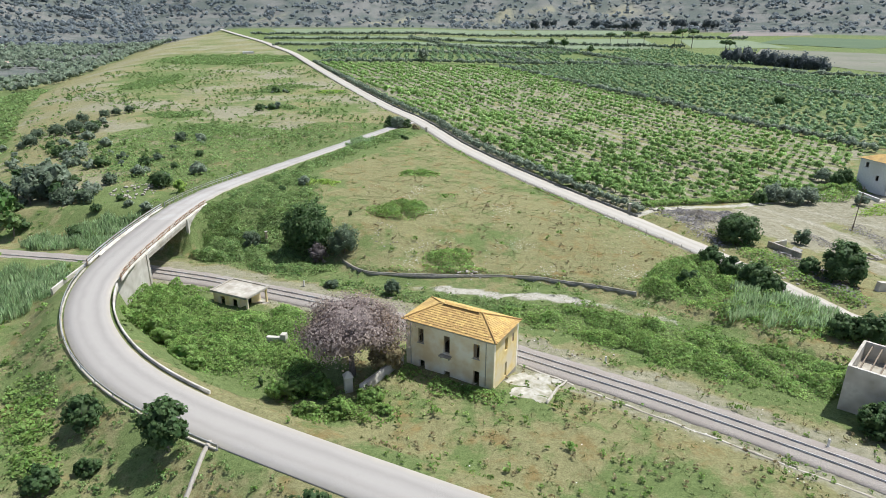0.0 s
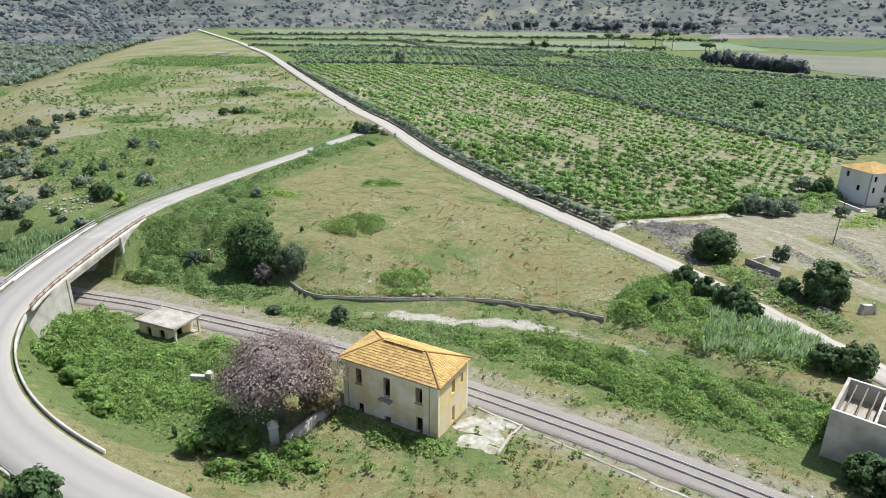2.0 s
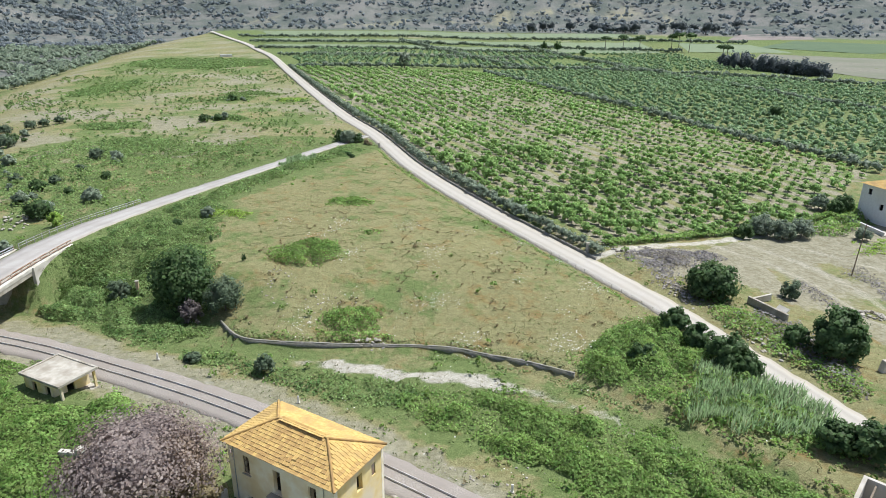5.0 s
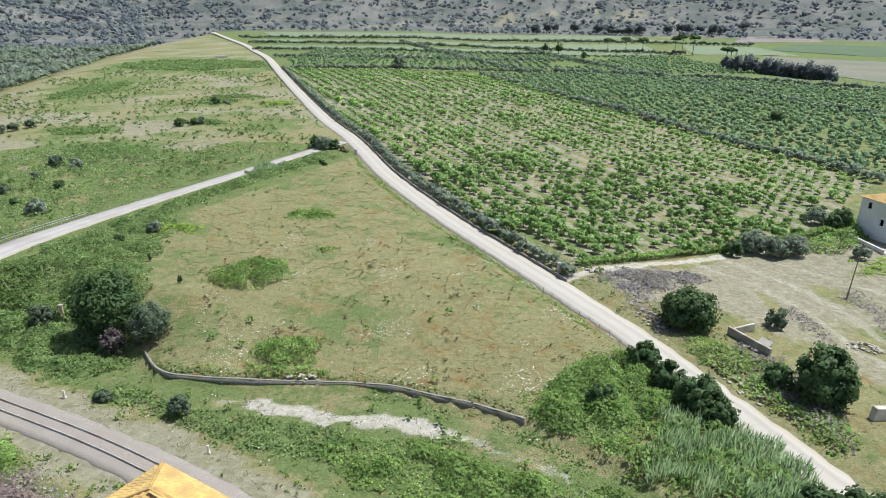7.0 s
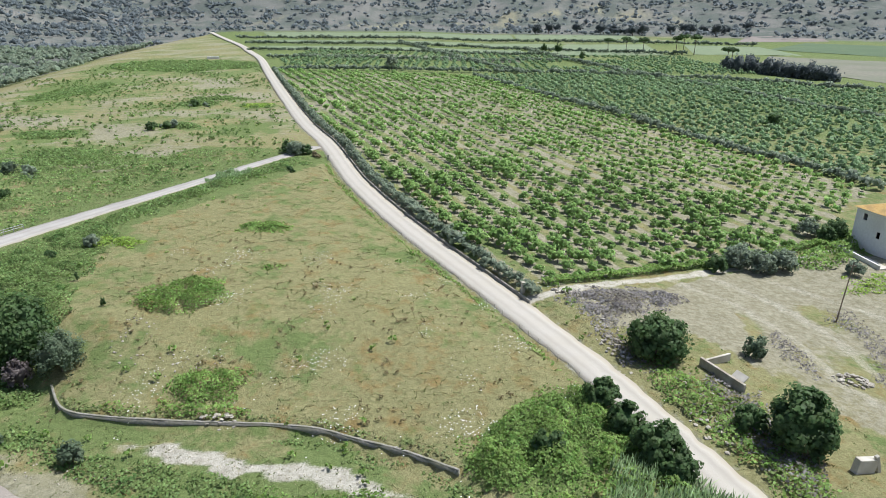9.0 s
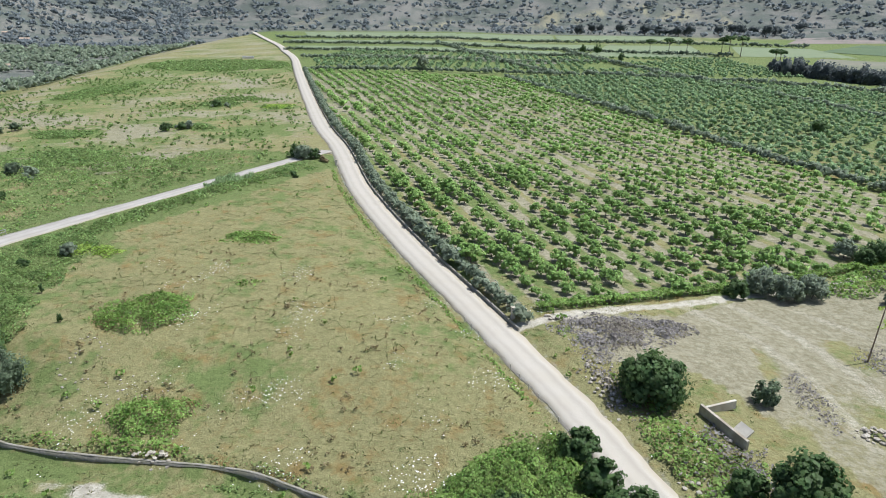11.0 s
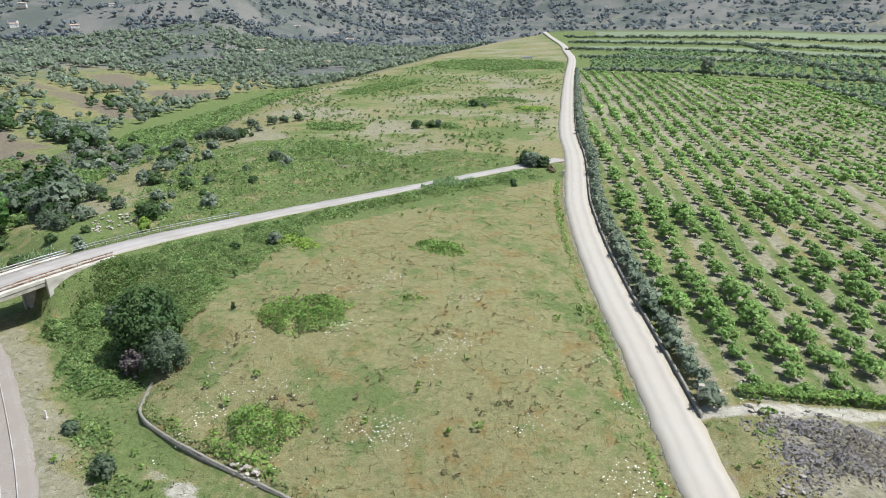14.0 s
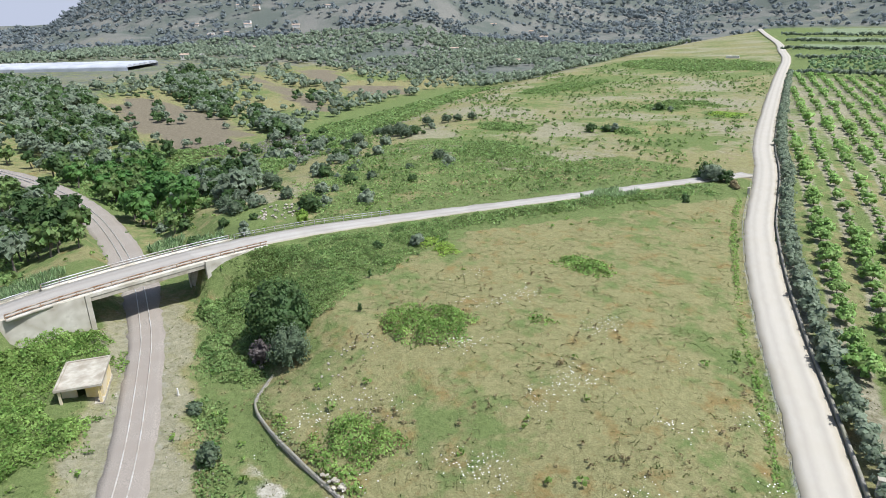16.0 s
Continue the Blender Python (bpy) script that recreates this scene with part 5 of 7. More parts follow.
def rubble(x, y, n, rx, ry, s, label, heap=0.0, seed=0):
    r = np.random.default_rng(seed)
    ob = base("rubble_heap", x, y, gz(x, y))
    tagged(ob, label, "rubble")
    for k in range(n):
        a, q = r.uniform(0, 6.283), math.sqrt(r.uniform(0, 1))
        px_, py_ = math.cos(a) * q * rx, math.sin(a) * q * ry
        o = new("stone", stones[k % 5])
        o.parent = ob
        k2 = s * r.uniform(0.4, 1.3)
        o.matrix_basis = pose(px_, py_, gz(x + px_, y + py_) - gz(x, y) + heap * (1 - q) * r.uniform(0.2, 1) + 0.2 * k2, r.uniform(-20, 20), r.uniform(-20, 20), r.uniform(0, 360)) @ Matrix.Scale(k2, 4)
    return ob


rubble(-16.9, 77.4, 26, 2.6, 0.9, 0.32, "heap of white broken stones at the retaining wall", 0.5, 1)
rubble(-26.5, 87.4, 40, 7, 3.5, 0.17, "scattered pale stones in the dry grass", 0, 2)
rubble(-33.6, 93.6, 26, 3, 5, 0.18, "scattered pale stones below the shrubs", 0, 3)
rubble(67.0, 91.8, 55, 2.6, 2.2, 0.35, "heap of grey stones on the bare lot", 1.1, 4)
rubble(34.3, 96.3, 50, 2.2, 9, 0.3, "rubble and waste along the road's verge", 0.3, 5)
rubble(41.8, 80.5, 60, 2.6, 9, 0.32, "rubble and waste along the road's verge", 0.3, 6)
rubble(30.3, 114.3, 14, 2.4, 1.6, 0.4, "pale stones at the gate", 0.3, 7)
rubble(-95, 119, 60, 6, 7, 0.42, "pale rocks of a broken bank", 0.8, 8)
rubble(27.8, 119.3, 16, 1.3, 1.0, 0.35, "small stone heap in the orchard's corner", 0.5, 9)
rubble(-8, 50, 40, 14, 2.0, 0.16, "stones beside the track", 0, 10)
rubble(-38, 68.6, 40, 16, 2.0, 0.16, "stones beside the track", 0, 11)
low = wall_along("field_wall", [(-45.6, 22.2), (-45.9, 18), (-46.8, 12)], lambda x, y: ground_z(x, y) + 0.35, lambda x, y: ground_z(x, y) - 0.4, 0.35, M_STONE, 1.0, None, 0.06, 5)
tagged(low, "low tumbled stone wall below the road", "wall")

# ---- orchard ----
rng = np.random.default_rng(7)
row_way = np.array([-0.375, 0.927])
row_off = np.array([row_way[1], -row_way[0]])
pts = []
for i in range(-45, 60):
    for j in range(-30, 130):
        q = np.array([27.6, 114.6]) + row_off * (2.4 + 6.0 * i) + row_way * 3.9 * j
        pts.append(q)
pts = np.array(pts) + rng.normal(0, 0.28, (len(pts), 2))
bd, (_, bw) = near_line(pts[:, 0], pts[:, 1], ROAD_B)
ok = inside(pts[:, 0], pts[:, 1], ORCHARD) & (-bd > 7.5) & (rng.random(len(pts)) > 0.08)
orch = pts[ok]
order = np.argsort(np.hypot(orch[:, 0] - 25, orch[:, 1] - 112))
orch_near, orch_far = orch[order[:290]], orch[order[290:]]
kinds = [tree("orchard_tree", 100 + k, 0.5, 1.9 + 0.12 * (k % 3), 1.8, 1.25, 420, 0.42, M_ORCH, r=0.09, clumps=16, lump=0.36) for k in range(5)]
for ob in kinds:
    tagged(ob, "young leafy fruit tree on a short bare trunk", "tree", "fruit trees in the orchard rows")
for k, (x, y) in enumerate(orch_near):
    s, turn = float(np.clip(rng.normal(0.86, 0.17) + 0.24 * waves(x, y, 45, 47), 0.45, 1.45)), rng.uniform(0, 360)
    ob = kinds[k] if k < 5 else copy_thing(kinds[k % 5], pose(x, y, gz(x, y), 0, 0, turn))
    ob.matrix_basis = pose(x, y, gz(x, y), 0, 0, turn) @ Matrix.Scale(s, 4)


def blob(seed, n, size=0.6, low=-0.5, core=None):
    return crown(seed, n, 1, 1, 0.85, 0.8, size, 10, 0.42, low, core=core)


def spread(name, at, size, leaf, shapes, seed, sz=None):
    r = np.random.default_rng(seed)
    xyz = np.c_[at, ground_z(at[:, 0], at[:, 1])]
    return mixed(name, shapes, xyz, size, r.uniform(0, 6.28, len(at)), leaf, r, sz)


small = [blob(200 + k, 46, 0.55) for k in range(5)]
tagged(spread("orchard_rows", orch_far, np.clip(rng.normal(1.32, 0.26, len(orch_far)) + 0.36 * waves(orch_far[:, 0], orch_far[:, 1], 45, 47), 0.6, 2.2), M_ORCH, small, 1), "distant rows of leafy fruit trees", "orchard", kind="stuff")
DARK_ORCH = [(139.2, 203.7), (262.3, 234.9), (334.8, 313.8), (330.5, 400.6), (250.1, 410.1), (214, 452), (160, 478), (100, 504), (30, 478), (60.4, 390.4), (81.4, 348.4), (96.1, 316.7), (108.8, 282.1), (119.8, 248.2)]
g = np.stack(np.meshgrid(np.arange(20, 340, 4.6), np.arange(180, 510, 4.4)), -1).reshape(-1, 2)
g = g + rng.normal(0, 0.7, g.shape)
g = g[inside(g[:, 0], g[:, 1], DARK_ORCH) & (rng.random(len(g)) > 0.06)]
tiny = [blob(220 + k, 20, 0.7, core=(7, 4)) for k in range(5)]
tagged(spread("citrus_grove", g, rng.uniform(1.15, 1.95, len(g)), M_CITRUS, tiny, 2), "dense dark green citrus grove", "grove", kind="stuff")


def row_of(poly, step, jitter, r):
    p, _ = line_at(poly, step)
    return p[:, :2] + r.normal(0, jitter, (len(p), 2))


# grey-green rows of olives that part the groves
hedges = []
for poly, w in (([(-112, 479), (4, 500), (99, 512), (160, 484), (214, 458), (250, 416), (331.1, 397.3)], 2.5), ([(26, 473), (58.3, 388.9), (79.2, 347.8), (93.8, 316.1), (105.5, 281.8), (116.7, 248.5), (132.1, 219.9), (137.0, 201.5)], 1.9), ([(138, 543), (169, 447), (183.1, 385.5), (196.5, 345.3), (216.1, 322.4), (241.8, 295.2)], 1.9),
                ([(96, 810), (120, 640), (134, 572), (143, 544)], 2.4), ([(-150, 600), (0, 602), (110, 640)], 2.4), ([(-200, 705), (-60, 700), (108, 712)], 2.6), ([(60, 512), (20, 620), (-20, 760), (-60, 900)], 2.4), ([(-240, 830), (0, 835), (260, 740)], 3.0), ([(-290, 960), (0, 1000), (280, 990), (420, 930)], 3.5)):
    a = row_of(poly, w * 1.2, 0.5, rng)
    hedges.append(np.c_[a, rng.uniform(0.8, 1.25, len(a)) * w])
hedges = np.vstack(hedges)
tagged(spread("olive_rows", hedges[:, :2], hedges[:, 2], M_OLIVE, small, 3), "grey-green olive rows between the fields", "hedge", kind="stuff")
g2 = np.stack(np.meshgrid(np.arange(-130, 240, 7.5), np.arange(515, 700, 6.5)), -1).reshape(-1, 2)
g2 = g2 + rng.normal(0, 0.9, g2.shape)
bd2, _ = near_line(g2[:, 0], g2[:, 1], ROAD_B)
g2 = g2[(-bd2 > 14) & (waves(g2[:, 0], g2[:, 1], 120, 34) > -0.55)]
tagged(spread("far_grove", g2, rng.uniform(1.3, 2.1, len(g2)), M_CITRUS, tiny, 6), "distant rows of small fruit trees", "grove", kind="stuff")
# olive hedge along the white road
p, w = line_at([r[:2] for r in ROAD_B if 95 < r[1] < 500], 2.3)
off = np.c_[w[:, 1], -w[:, 0]]
side_row = p[:, :2] + off * (5.0 + rng.normal(0, 0.25, len(p)))[:, None]
side_row = side_row[side_row[:, 1] > 112]
tagged(spread("olive_hedge", side_row, rng.uniform(1.25, 1.8, len(side_row)), M_OLIVE, [blob(240 + k, 130, 0.42) for k in range(5)], 4), "grey-green olive hedge along the gravel road", "hedge", kind="stuff")

# ---- far woods and hills ----
def ring(n, r0, r1, a0, a1, r):
    rad = np.sqrt(r.uniform(r0 * r0, r1 * r1, n))
    a = np.radians(r.uniform(a0, a1, n))
    return np.c_[rad * np.sin(a), rad * np.cos(a)]


scrub = [blob(260 + k, 8, 0.8, -0.2, core=(6, 3)) for k in range(5)]
hill = np.vstack([ring(9000, 1280, 2600, -62, 46, rng), ring(7500, 1000, 2300, -86, -24, rng), ring(11000, 330, 1050, -86, -22, rng)])
hill = hill[(waves(hill[:, 0], hill[:, 1], 240, 31) + rng.normal(0, 0.5, len(hill)) > -0.6)]
he, _ = near_line(hill[:, 0], hill[:, 1], EDGE)
hill = hill[((he > np.where(hill[:, 1] > 400, 16, 75)) & (waves(hill[:, 0], hill[:, 1], 90, 33) > -0.5)) | (np.hypot(hill[:, 0], hill[:, 1]) > 1300)]
hill = hill[np.hypot(hill[:, 0] + 640, hill[:, 1] - 215) > 125]
hill = hill[~np.any([inside(hill[:, 0], hill[:, 1], q_) for q_ in BROWN], axis=0)]
rad = np.hypot(hill[:, 0], hill[:, 1])
wide = rng.uniform(0.55, 1.1, len(hill)) * np.interp(rad, [300, 900, 1800], [3.2, 4.6, 8.0])
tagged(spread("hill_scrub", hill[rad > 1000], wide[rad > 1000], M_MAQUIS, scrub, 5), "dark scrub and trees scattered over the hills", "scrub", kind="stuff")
tagged(spread("valley_olives", hill[rad <= 1000], wide[rad <= 1000], M_OLIVE, scrub, 7), "grey-green olives scattered across the valley side", "olive trees", kind="stuff")

# ---- trees and shrubs of their own ----
pink = tree("tree", 31, 3.6, 7.5, 7.0, 4.2, 17000, 0.27, M_PINK, r=0.42, limbs=7, clumps=130, lump=0.32, low=-0.4)
tagged(pink, "broad domed tree with dusky pink dried foliage", "tree")
put(pink, -33.9, 41.6)
v, f, nn = crown(32, 1200, 2.4, 2.2, 2.4, 2.2, 0.5, 26, 0.4)
piece("brown_spray", fast_mesh("brown_spray", v + [4.4, 1.2, 0.2], f, nn), M_BROWNLEAF, pink, "brown lower foliage")


def one_bush(x, y, rx, ry, rz, leaf, label, seed, n=None, size=None, cat="bush", turn=0.0):
    n = n or int(260 + 260 * rx * ry)
    size = size or 0.3 + 0.05 * rx
    ob = bush(cat if cat != "bush" else "shrub", seed, rx, ry, rz, min(n, 6000), size, leaf, clumps=int(14 + 5 * rx * ry), lump=0.3 if rx < 2 else 0.24)
    tagged(ob, label, cat)
    return put(ob, x, y, turn)


one_bush(-48.4, 90.2, 5.8, 5.0, 6.3, M_DARKLEAF, "large rounded dark evergreen shrub at the field's edge", 1, 6000, 0.5)
one_bush(-41.0, 87.2, 3.5, 3.3, 3.9, M_GREYLEAF, "rounded grey-green shrub beside a larger dark one", 2, 3000, 0.28)
one_bush(-46.0, 85.6, 2.4, 1.8, 2.6, M_DEAD, "dry mauve-brown dead shrub against the dark one", 16, 700, 0.3)
one_bush(-61.0, 93.6, 2.1, 2.0, 2.6, M_GREYLEAF, "small grey-green shrub on the bank", 3, 1300, 0.36)
one_bush(-30.6, 70.6, 1.5, 1.4, 1.9, M_GREYLEAF, "small dark grey-green shrub beside the railway", 4, 1000, 0.3)
one_bush(-41.6, 73.6, 1.4, 1.1, 1.0, M_GREYLEAF, "low grey-green shrub beside the railway", 5, 700, 0.28)
one_bush(39.6, 93.4, 4.6, 4.4, 3.9, M_DARKLEAF, "large dark evergreen bush beside the gravel road", 6, 5200, 0.5)
one_bush(49.6, 73.6, 3.9, 3.8, 4.9, M_DARKLEAF, "tall dark green bush on the road's verge", 7, 4800, 0.52)
one_bush(45.5, 76.2, 2.2, 2.0, 2.2, M_DARKLEAF, "dark shrub against a bush", 8)
one_bush(54.5, 95.7, 1.9, 1.7, 2.4, M_GREYLEAF, "small olive tree on bare ground", 9, 900, 0.36)
for k, (x, y, s) in enumerate(((65.0, 136.2, 2.4), (70.3, 138.9, 3.4), (74.5, 136.4, 3.0), (79.4, 137.7, 3.1), (72.9, 142.0, 2.8))):
    one_bush(x, y, s, s * 0.95, s * 1.05, M_DARKLEAF if k == 0 else M_OLIVE, "grey-green olive tree beside the farm track", 10 + k, 1500, 0.45, "olive tree")
for k, (x, y, s) in enumerate(((29.3, 81.4, 2.6), (31.0, 76.6, 2.4), (33.2, 71.6, 3.2), (34.6, 68.4, 2.4), (21.5, 71.9, 2.0), (40.8, 51.7, 3.3), (37.8, 53.1, 2.5), (29.2, 31.0, 2.8), (31, 28.4, 2.4))):
    one_bush(x, y, s, s * 0.9, s * 0.95, M_DARKLEAF, "dark leafy shrub on the road's verge", 20 + k)
fg = tree("tree", 41, 1.2, 2.6, 2.5, 2.9, 2600, 0.42, M_DARKLEAF, r=0.2, limbs=5, clumps=44, lump=0.26)
tagged(fg, "rounded dark green tree below the road", "tree")
put(fg, -49.6, 21.4)
one_bush(-60.6, 26.6, 2.2, 2.1, 2.4, M_DARKLEAF, "dark shrub on the slope below the road", 51, 1500, 0.38)
one_bush(-57.4, 20.6, 1.3, 1.2, 1.1, M_DARKLEAF, "low dark shrub on the slope below the road", 52)
one_bush(-60.6, 18.2, 2.0, 1.7, 1.8, M_DARKLEAF, "dark shrub on the slope below the road", 53)
for k, (x, y, s) in enumerate(((-33.8, 12.4, 2.3), (-30.4, 11.0, 1.6), (-26.0, 9.0, 1.9), (-36.6, 11.4, 1.3))):
    one_bush(x, y, s, s, s * 0.9, M_DARKLEAF, "dark shrub beside the road", 54 + k)
for k, (x, y, s) in enumerate(((-62.0, 50.5, 1.6), (-57.5, 45.5, 1.8), (-55, 43, 1.4), (-64.5, 53.5, 1.5), (-38.2, 32.4, 1.4), (-38.0, 37.0, 2.2), (-29.0, 33.2, 0.8), (-34.4, 33.2, 1.6), (-41.5, 36.5, 2.0), (-31.0, 35.8, 1.5), (-69.5, 59.5, 1.4))):
    one_bush(x, y, s * 1.2, s, s * 0.85, M_BRAMBLE, "green bramble thicket among the weeds", 60 + k, None, 0.34, "bush")
cy = one_bush(-45.2, 39.0, 0.32, 0.32, 1.0, M_DARKLEAF, "narrow dark conical shrub in the weeds", 72, 220, 0.2)
for k, (x, y) in enumerate(((-41.3, 99.8), (-49.9, 108.3))):
    one_bush(x, y, 0.4, 0.4, 1.0, M_DARKLEAF, "small upright shrub in the dry field", 74 + k, 260, 0.2)
for k, (x, y, s) in enumerate(((-36.8, 206.6, 3.2), (-39.8, 209.0, 2.9), (-34.2, 207.6, 2.4))):
    one_bush(x, y, s, s * 0.9, s * 0.9, M_DARKLEAF if k else M_OLIVE, "dense shrub where the two roads meet", 80 + k, 1200, 0.45)
for k, (x, y, s) in enumerate(((-30.8, 205.4, 1.2), (-29.6, 203.8, 0.9))):
    one_bush(x, y, s, s, s * 0.9, M_BROWNLEAF, "dry brown shrub where the two roads meet", 84 + k)
for k, (x, y, s) in enumerate(((-34.2, 187.5, 0.9), (-33.0, 185.2, 0.8), (-55.8, 124.1, 1.6), (-59.9, 117.9, 1.0))):
    one_bush(x, y, s, s, s * 0.9, M_OLIVE if k == 2 else M_DARKLEAF, "small round shrub in the dry grass", 87 + k)
one_bush(-83.5, 116.5, 1.7, 1.6, 1.8, M_BRIGHT, "bright green shrub beside the bridge approach", 91)

for k, (x, y, s) in enumerate(((101.0, 157.2, 3.2), (97.6, 155.3, 2.4), (93.2, 135.9, 2.0), (103.7, 134.8, 2.2), (95.7, 159.5, 2.6))):
    one_bush(x, y, s, s, s * 1.1, M_DARKLEAF if k < 2 else M_OLIVE, "leafy garden tree beside the villa", 93 + k, 1100, 0.45, "tree")
for k, (x, y, s) in enumerate(((-168.7, 204.3, 3.0), (-160.6, 202.8, 3.6), (-153.3, 202.4, 4.0), (-144.9, 198.0, 3.0), (-161.8, 224.3, 3.0), (-154.9, 228.3, 2.6), (-151.9, 231.2, 2.4), (-148.7, 236.4, 2.4), (-163.4, 190.5, 3.4), (-122.7, 131.2, 3.6), (-117.3, 117.4, 3.6),
                               (-108.8, 111.9, 3.0), (-103.4, 111.1, 2.4), (-104.3, 125.3, 2.2), (-90.7, 122.6, 3.4), (-113.1, 151.5, 1.8), (-102.1, 149.6, 1.8), (-105.7, 177.4, 2.6), (-102.9, 163.4, 1.4), (-100.4, 132.4, 1.8), (-125.5, 149.6, 1.8))):
    one_bush(x, y, s, s * 0.95, s * 0.85, M_DARKLEAF if k == 14 else M_GREYLEAF, "dark green shrub beside the lane" if k == 14 else "rounded grey-green shrub on the valley slope", 700 + k, 420, 0.3 + 0.06 * s)
# round shrubs on the slope left of the paved road
shrubs = [bush("shrub", 300 + k, 1, 1, 0.9, 330, 0.32, (M_OLIVE, M_DARKLEAF, M_OLIVE)[k], 16, 0.36) for k in range(3)]
spots = []
r = np.random.default_rng(12)
for cx, cy_, n, sp in ((-100, 128, 7, 8), (-112, 150, 7, 11), (-136, 160, 12, 7), (-120, 116, 14, 7), (-100, 108, 7, 5), (-146, 182, 10, 6), (-156, 206, 8, 8), (-104, 174, 2, 5), (-92, 246, 4, 3), (-106, 304, 4, 4)):
    spots += [(cx + r.normal(0, sp), cy_ + r.normal(0, sp), r.uniform(0.9, 2.4)) for _ in range(n)]
for k, (x, y, s) in enumerate(spots):
    d = near_line(np.array([x]), np.array([y]), ROAD_A)[0][0]
    if d < 6 or near_line(np.array([x]), np.array([y]), ROAD_B)[0][0] < 5 or abs(near_line(np.array([x]), np.array([y]), RAIL)[0][0]) < 6:
        continue
    ob = shrubs[k % 3] if k < 3 else copy_thing(shrubs[k % 3], Matrix())
    ob.matrix_basis = pose(x, y, gz(x, y), 0, 0, r.uniform(0, 360)) @ Matrix.Scale(s, 4)
    tagged(ob, "round shrub on the grassy slope", "bush", "shrubs on the slope")
for k in range(3):
    if shrubs[k].matrix_basis.translation.length < 1:
        put(shrubs[k], -110 - 5 * k, 140 + 6 * k, 0, 2)


# ---- thickets: mats of leaf sprays over low mounds ----
def thicket(name, poly, per, h, leaf, size, label, seed, lump=4.0, long=1.0, up=0.6, even=0.0, edge=3.0, clear=()):
    r = np.random.default_rng(seed)
    p = np.array(poly)
    lo, hi = p.min(0), p.max(0)
    n = int(per * (hi[0] - lo[0]) * (hi[1] - lo[1]))
    q = r.uniform(lo, hi, (n, 2))
    sway = 0.0 if even else edge / 2
    q = q[inside(q[:, 0] + sway * (waves(q[:, 0], q[:, 1], 11, seed) + 0.5 * waves(q[:, 0], q[:, 1], 3.5, seed + 8)), q[:, 1] + sway * (waves(q[:, 1], q[:, 0], 11, seed + 1) + 0.5 * waves(q[:, 1], q[:, 0], 3.5, seed + 9)), poly)]
    da_, (_, wa_) = near_line(q[:, 0], q[:, 1], ROAD_A)
    db_, (_, wb_) = near_line(q[:, 0], q[:, 1], ROAD_B)
    q = q[(np.abs(da_) > wa_ / 2 + 0.5) & (np.abs(db_) > wb_ / 2 + 0.4)]
    for line, gap in clear:
        q = q[np.abs(near_line(q[:, 0], q[:, 1], line)[0]) > gap]
    rim = np.ones(len(q)) if even else smooth(-0.2, edge, np.abs(near_line(q[:, 0], q[:, 1], [*poly, poly[0]])[0]))
    nb = int(1.5 * np.prod(hi - lo) / lump ** 2) + 6
    c, cr, ch = r.uniform(lo, hi, (nb, 2)), lump * r.uniform(0.35, 0.95, nb), r.uniform(0.55, 1.25, nb)
    m, to = np.full(len(q), 0.12), np.zeros((len(q), 2))
    for k in range(nb):
        d = (q - c[k]) / cr[k]
        hk = ch[k] * (1 - (d ** 2).sum(1))
        up_ = hk > m
        m[up_], to[up_] = hk[up_], d[up_] * ch[k]
    m = np.maximum(even, m + 0.12 * waves(q[:, 0], q[:, 1], 0.35 * lump, seed + 5)) * (0.2 + 0.8 * rim)
    keep = r.random(len(q)) < np.clip(m * 1.8, 0.22, 1)
    q, m, to = q[keep], np.clip(m[keep], 0.05, 1.4), to[keep]
    z = ground_z(q[:, 0], q[:, 1]) + 1.15 * h * m * np.where(r.random(len(q)) < 0.8, r.uniform(0.8, 1.0, len(q)), r.uniform(0.2, 0.8, len(q)))
    out = np.c_[1.4 * to * h / lump * 2, np.full(len(q), up + 0.25)] + r.normal(0, 0.33, (len(q), 3))
    out /= np.linalg.norm(out, axis=1, keepdims=True)
    return tagged(piece(name, fast_mesh(name, *cards(np.c_[q, z], out, size, r, 0.4, long)), leaf), label, "thicket", kind="stuff")


def reeds(name, poly, per, h, label, seed):
    """Upright leaning blades in loose clumps, each one a long folded leaf."""
    r = np.random.default_rng(seed)
    p = np.array(poly)
    lo, hi = p.min(0), p.max(0)
    q = r.uniform(lo, hi, (int(per * np.prod(hi - lo)), 2))
    q = q[inside(q[:, 0] + 2 * waves(q[:, 0], q[:, 1], 9, seed), q[:, 1] + 2 * waves(q[:, 1], q[:, 0], 9, seed + 1), poly)]
    q = q[r.random(len(q)) < 0.75 + 0.5 * waves(q[:, 0], q[:, 1], 5, seed + 2)]
    n = len(q)
    tall = h * r.uniform(0.55, 1.1, n) * (0.85 + 0.25 * waves(q[:, 0], q[:, 1], 6, seed + 3))
    foot = np.c_[q, ground_z(q[:, 0], q[:, 1])]
    lean = np.c_[r.normal(0.06, 0.17, n), r.normal(0.0, 0.17, n)] * tall[:, None]
    tip = foot + np.c_[lean, tall]
    mid = foot + np.c_[0.35 * lean, 0.6 * tall]
    a = r.uniform(0, 6.283, n)
    side = np.c_[np.cos(a), np.sin(a), np.zeros(n)] * r.uniform(0.045, 0.10, (n, 1))
    v = np.stack([foot, mid + side, tip, mid - side], 1).reshape(-1, 3)
    nn = np.c_[r.normal(0, 0.3, (n, 2)), np.full(n, 0.9)]
    nn /= np.linalg.norm(nn, axis=1, keepdims=True)
    return tagged(piece(name, fast_mesh(name, v, np.arange(4 * n).reshape(-1, 4), np.repeat(nn, 4, 0)), M_REED), label, "reeds", kind="stuff")


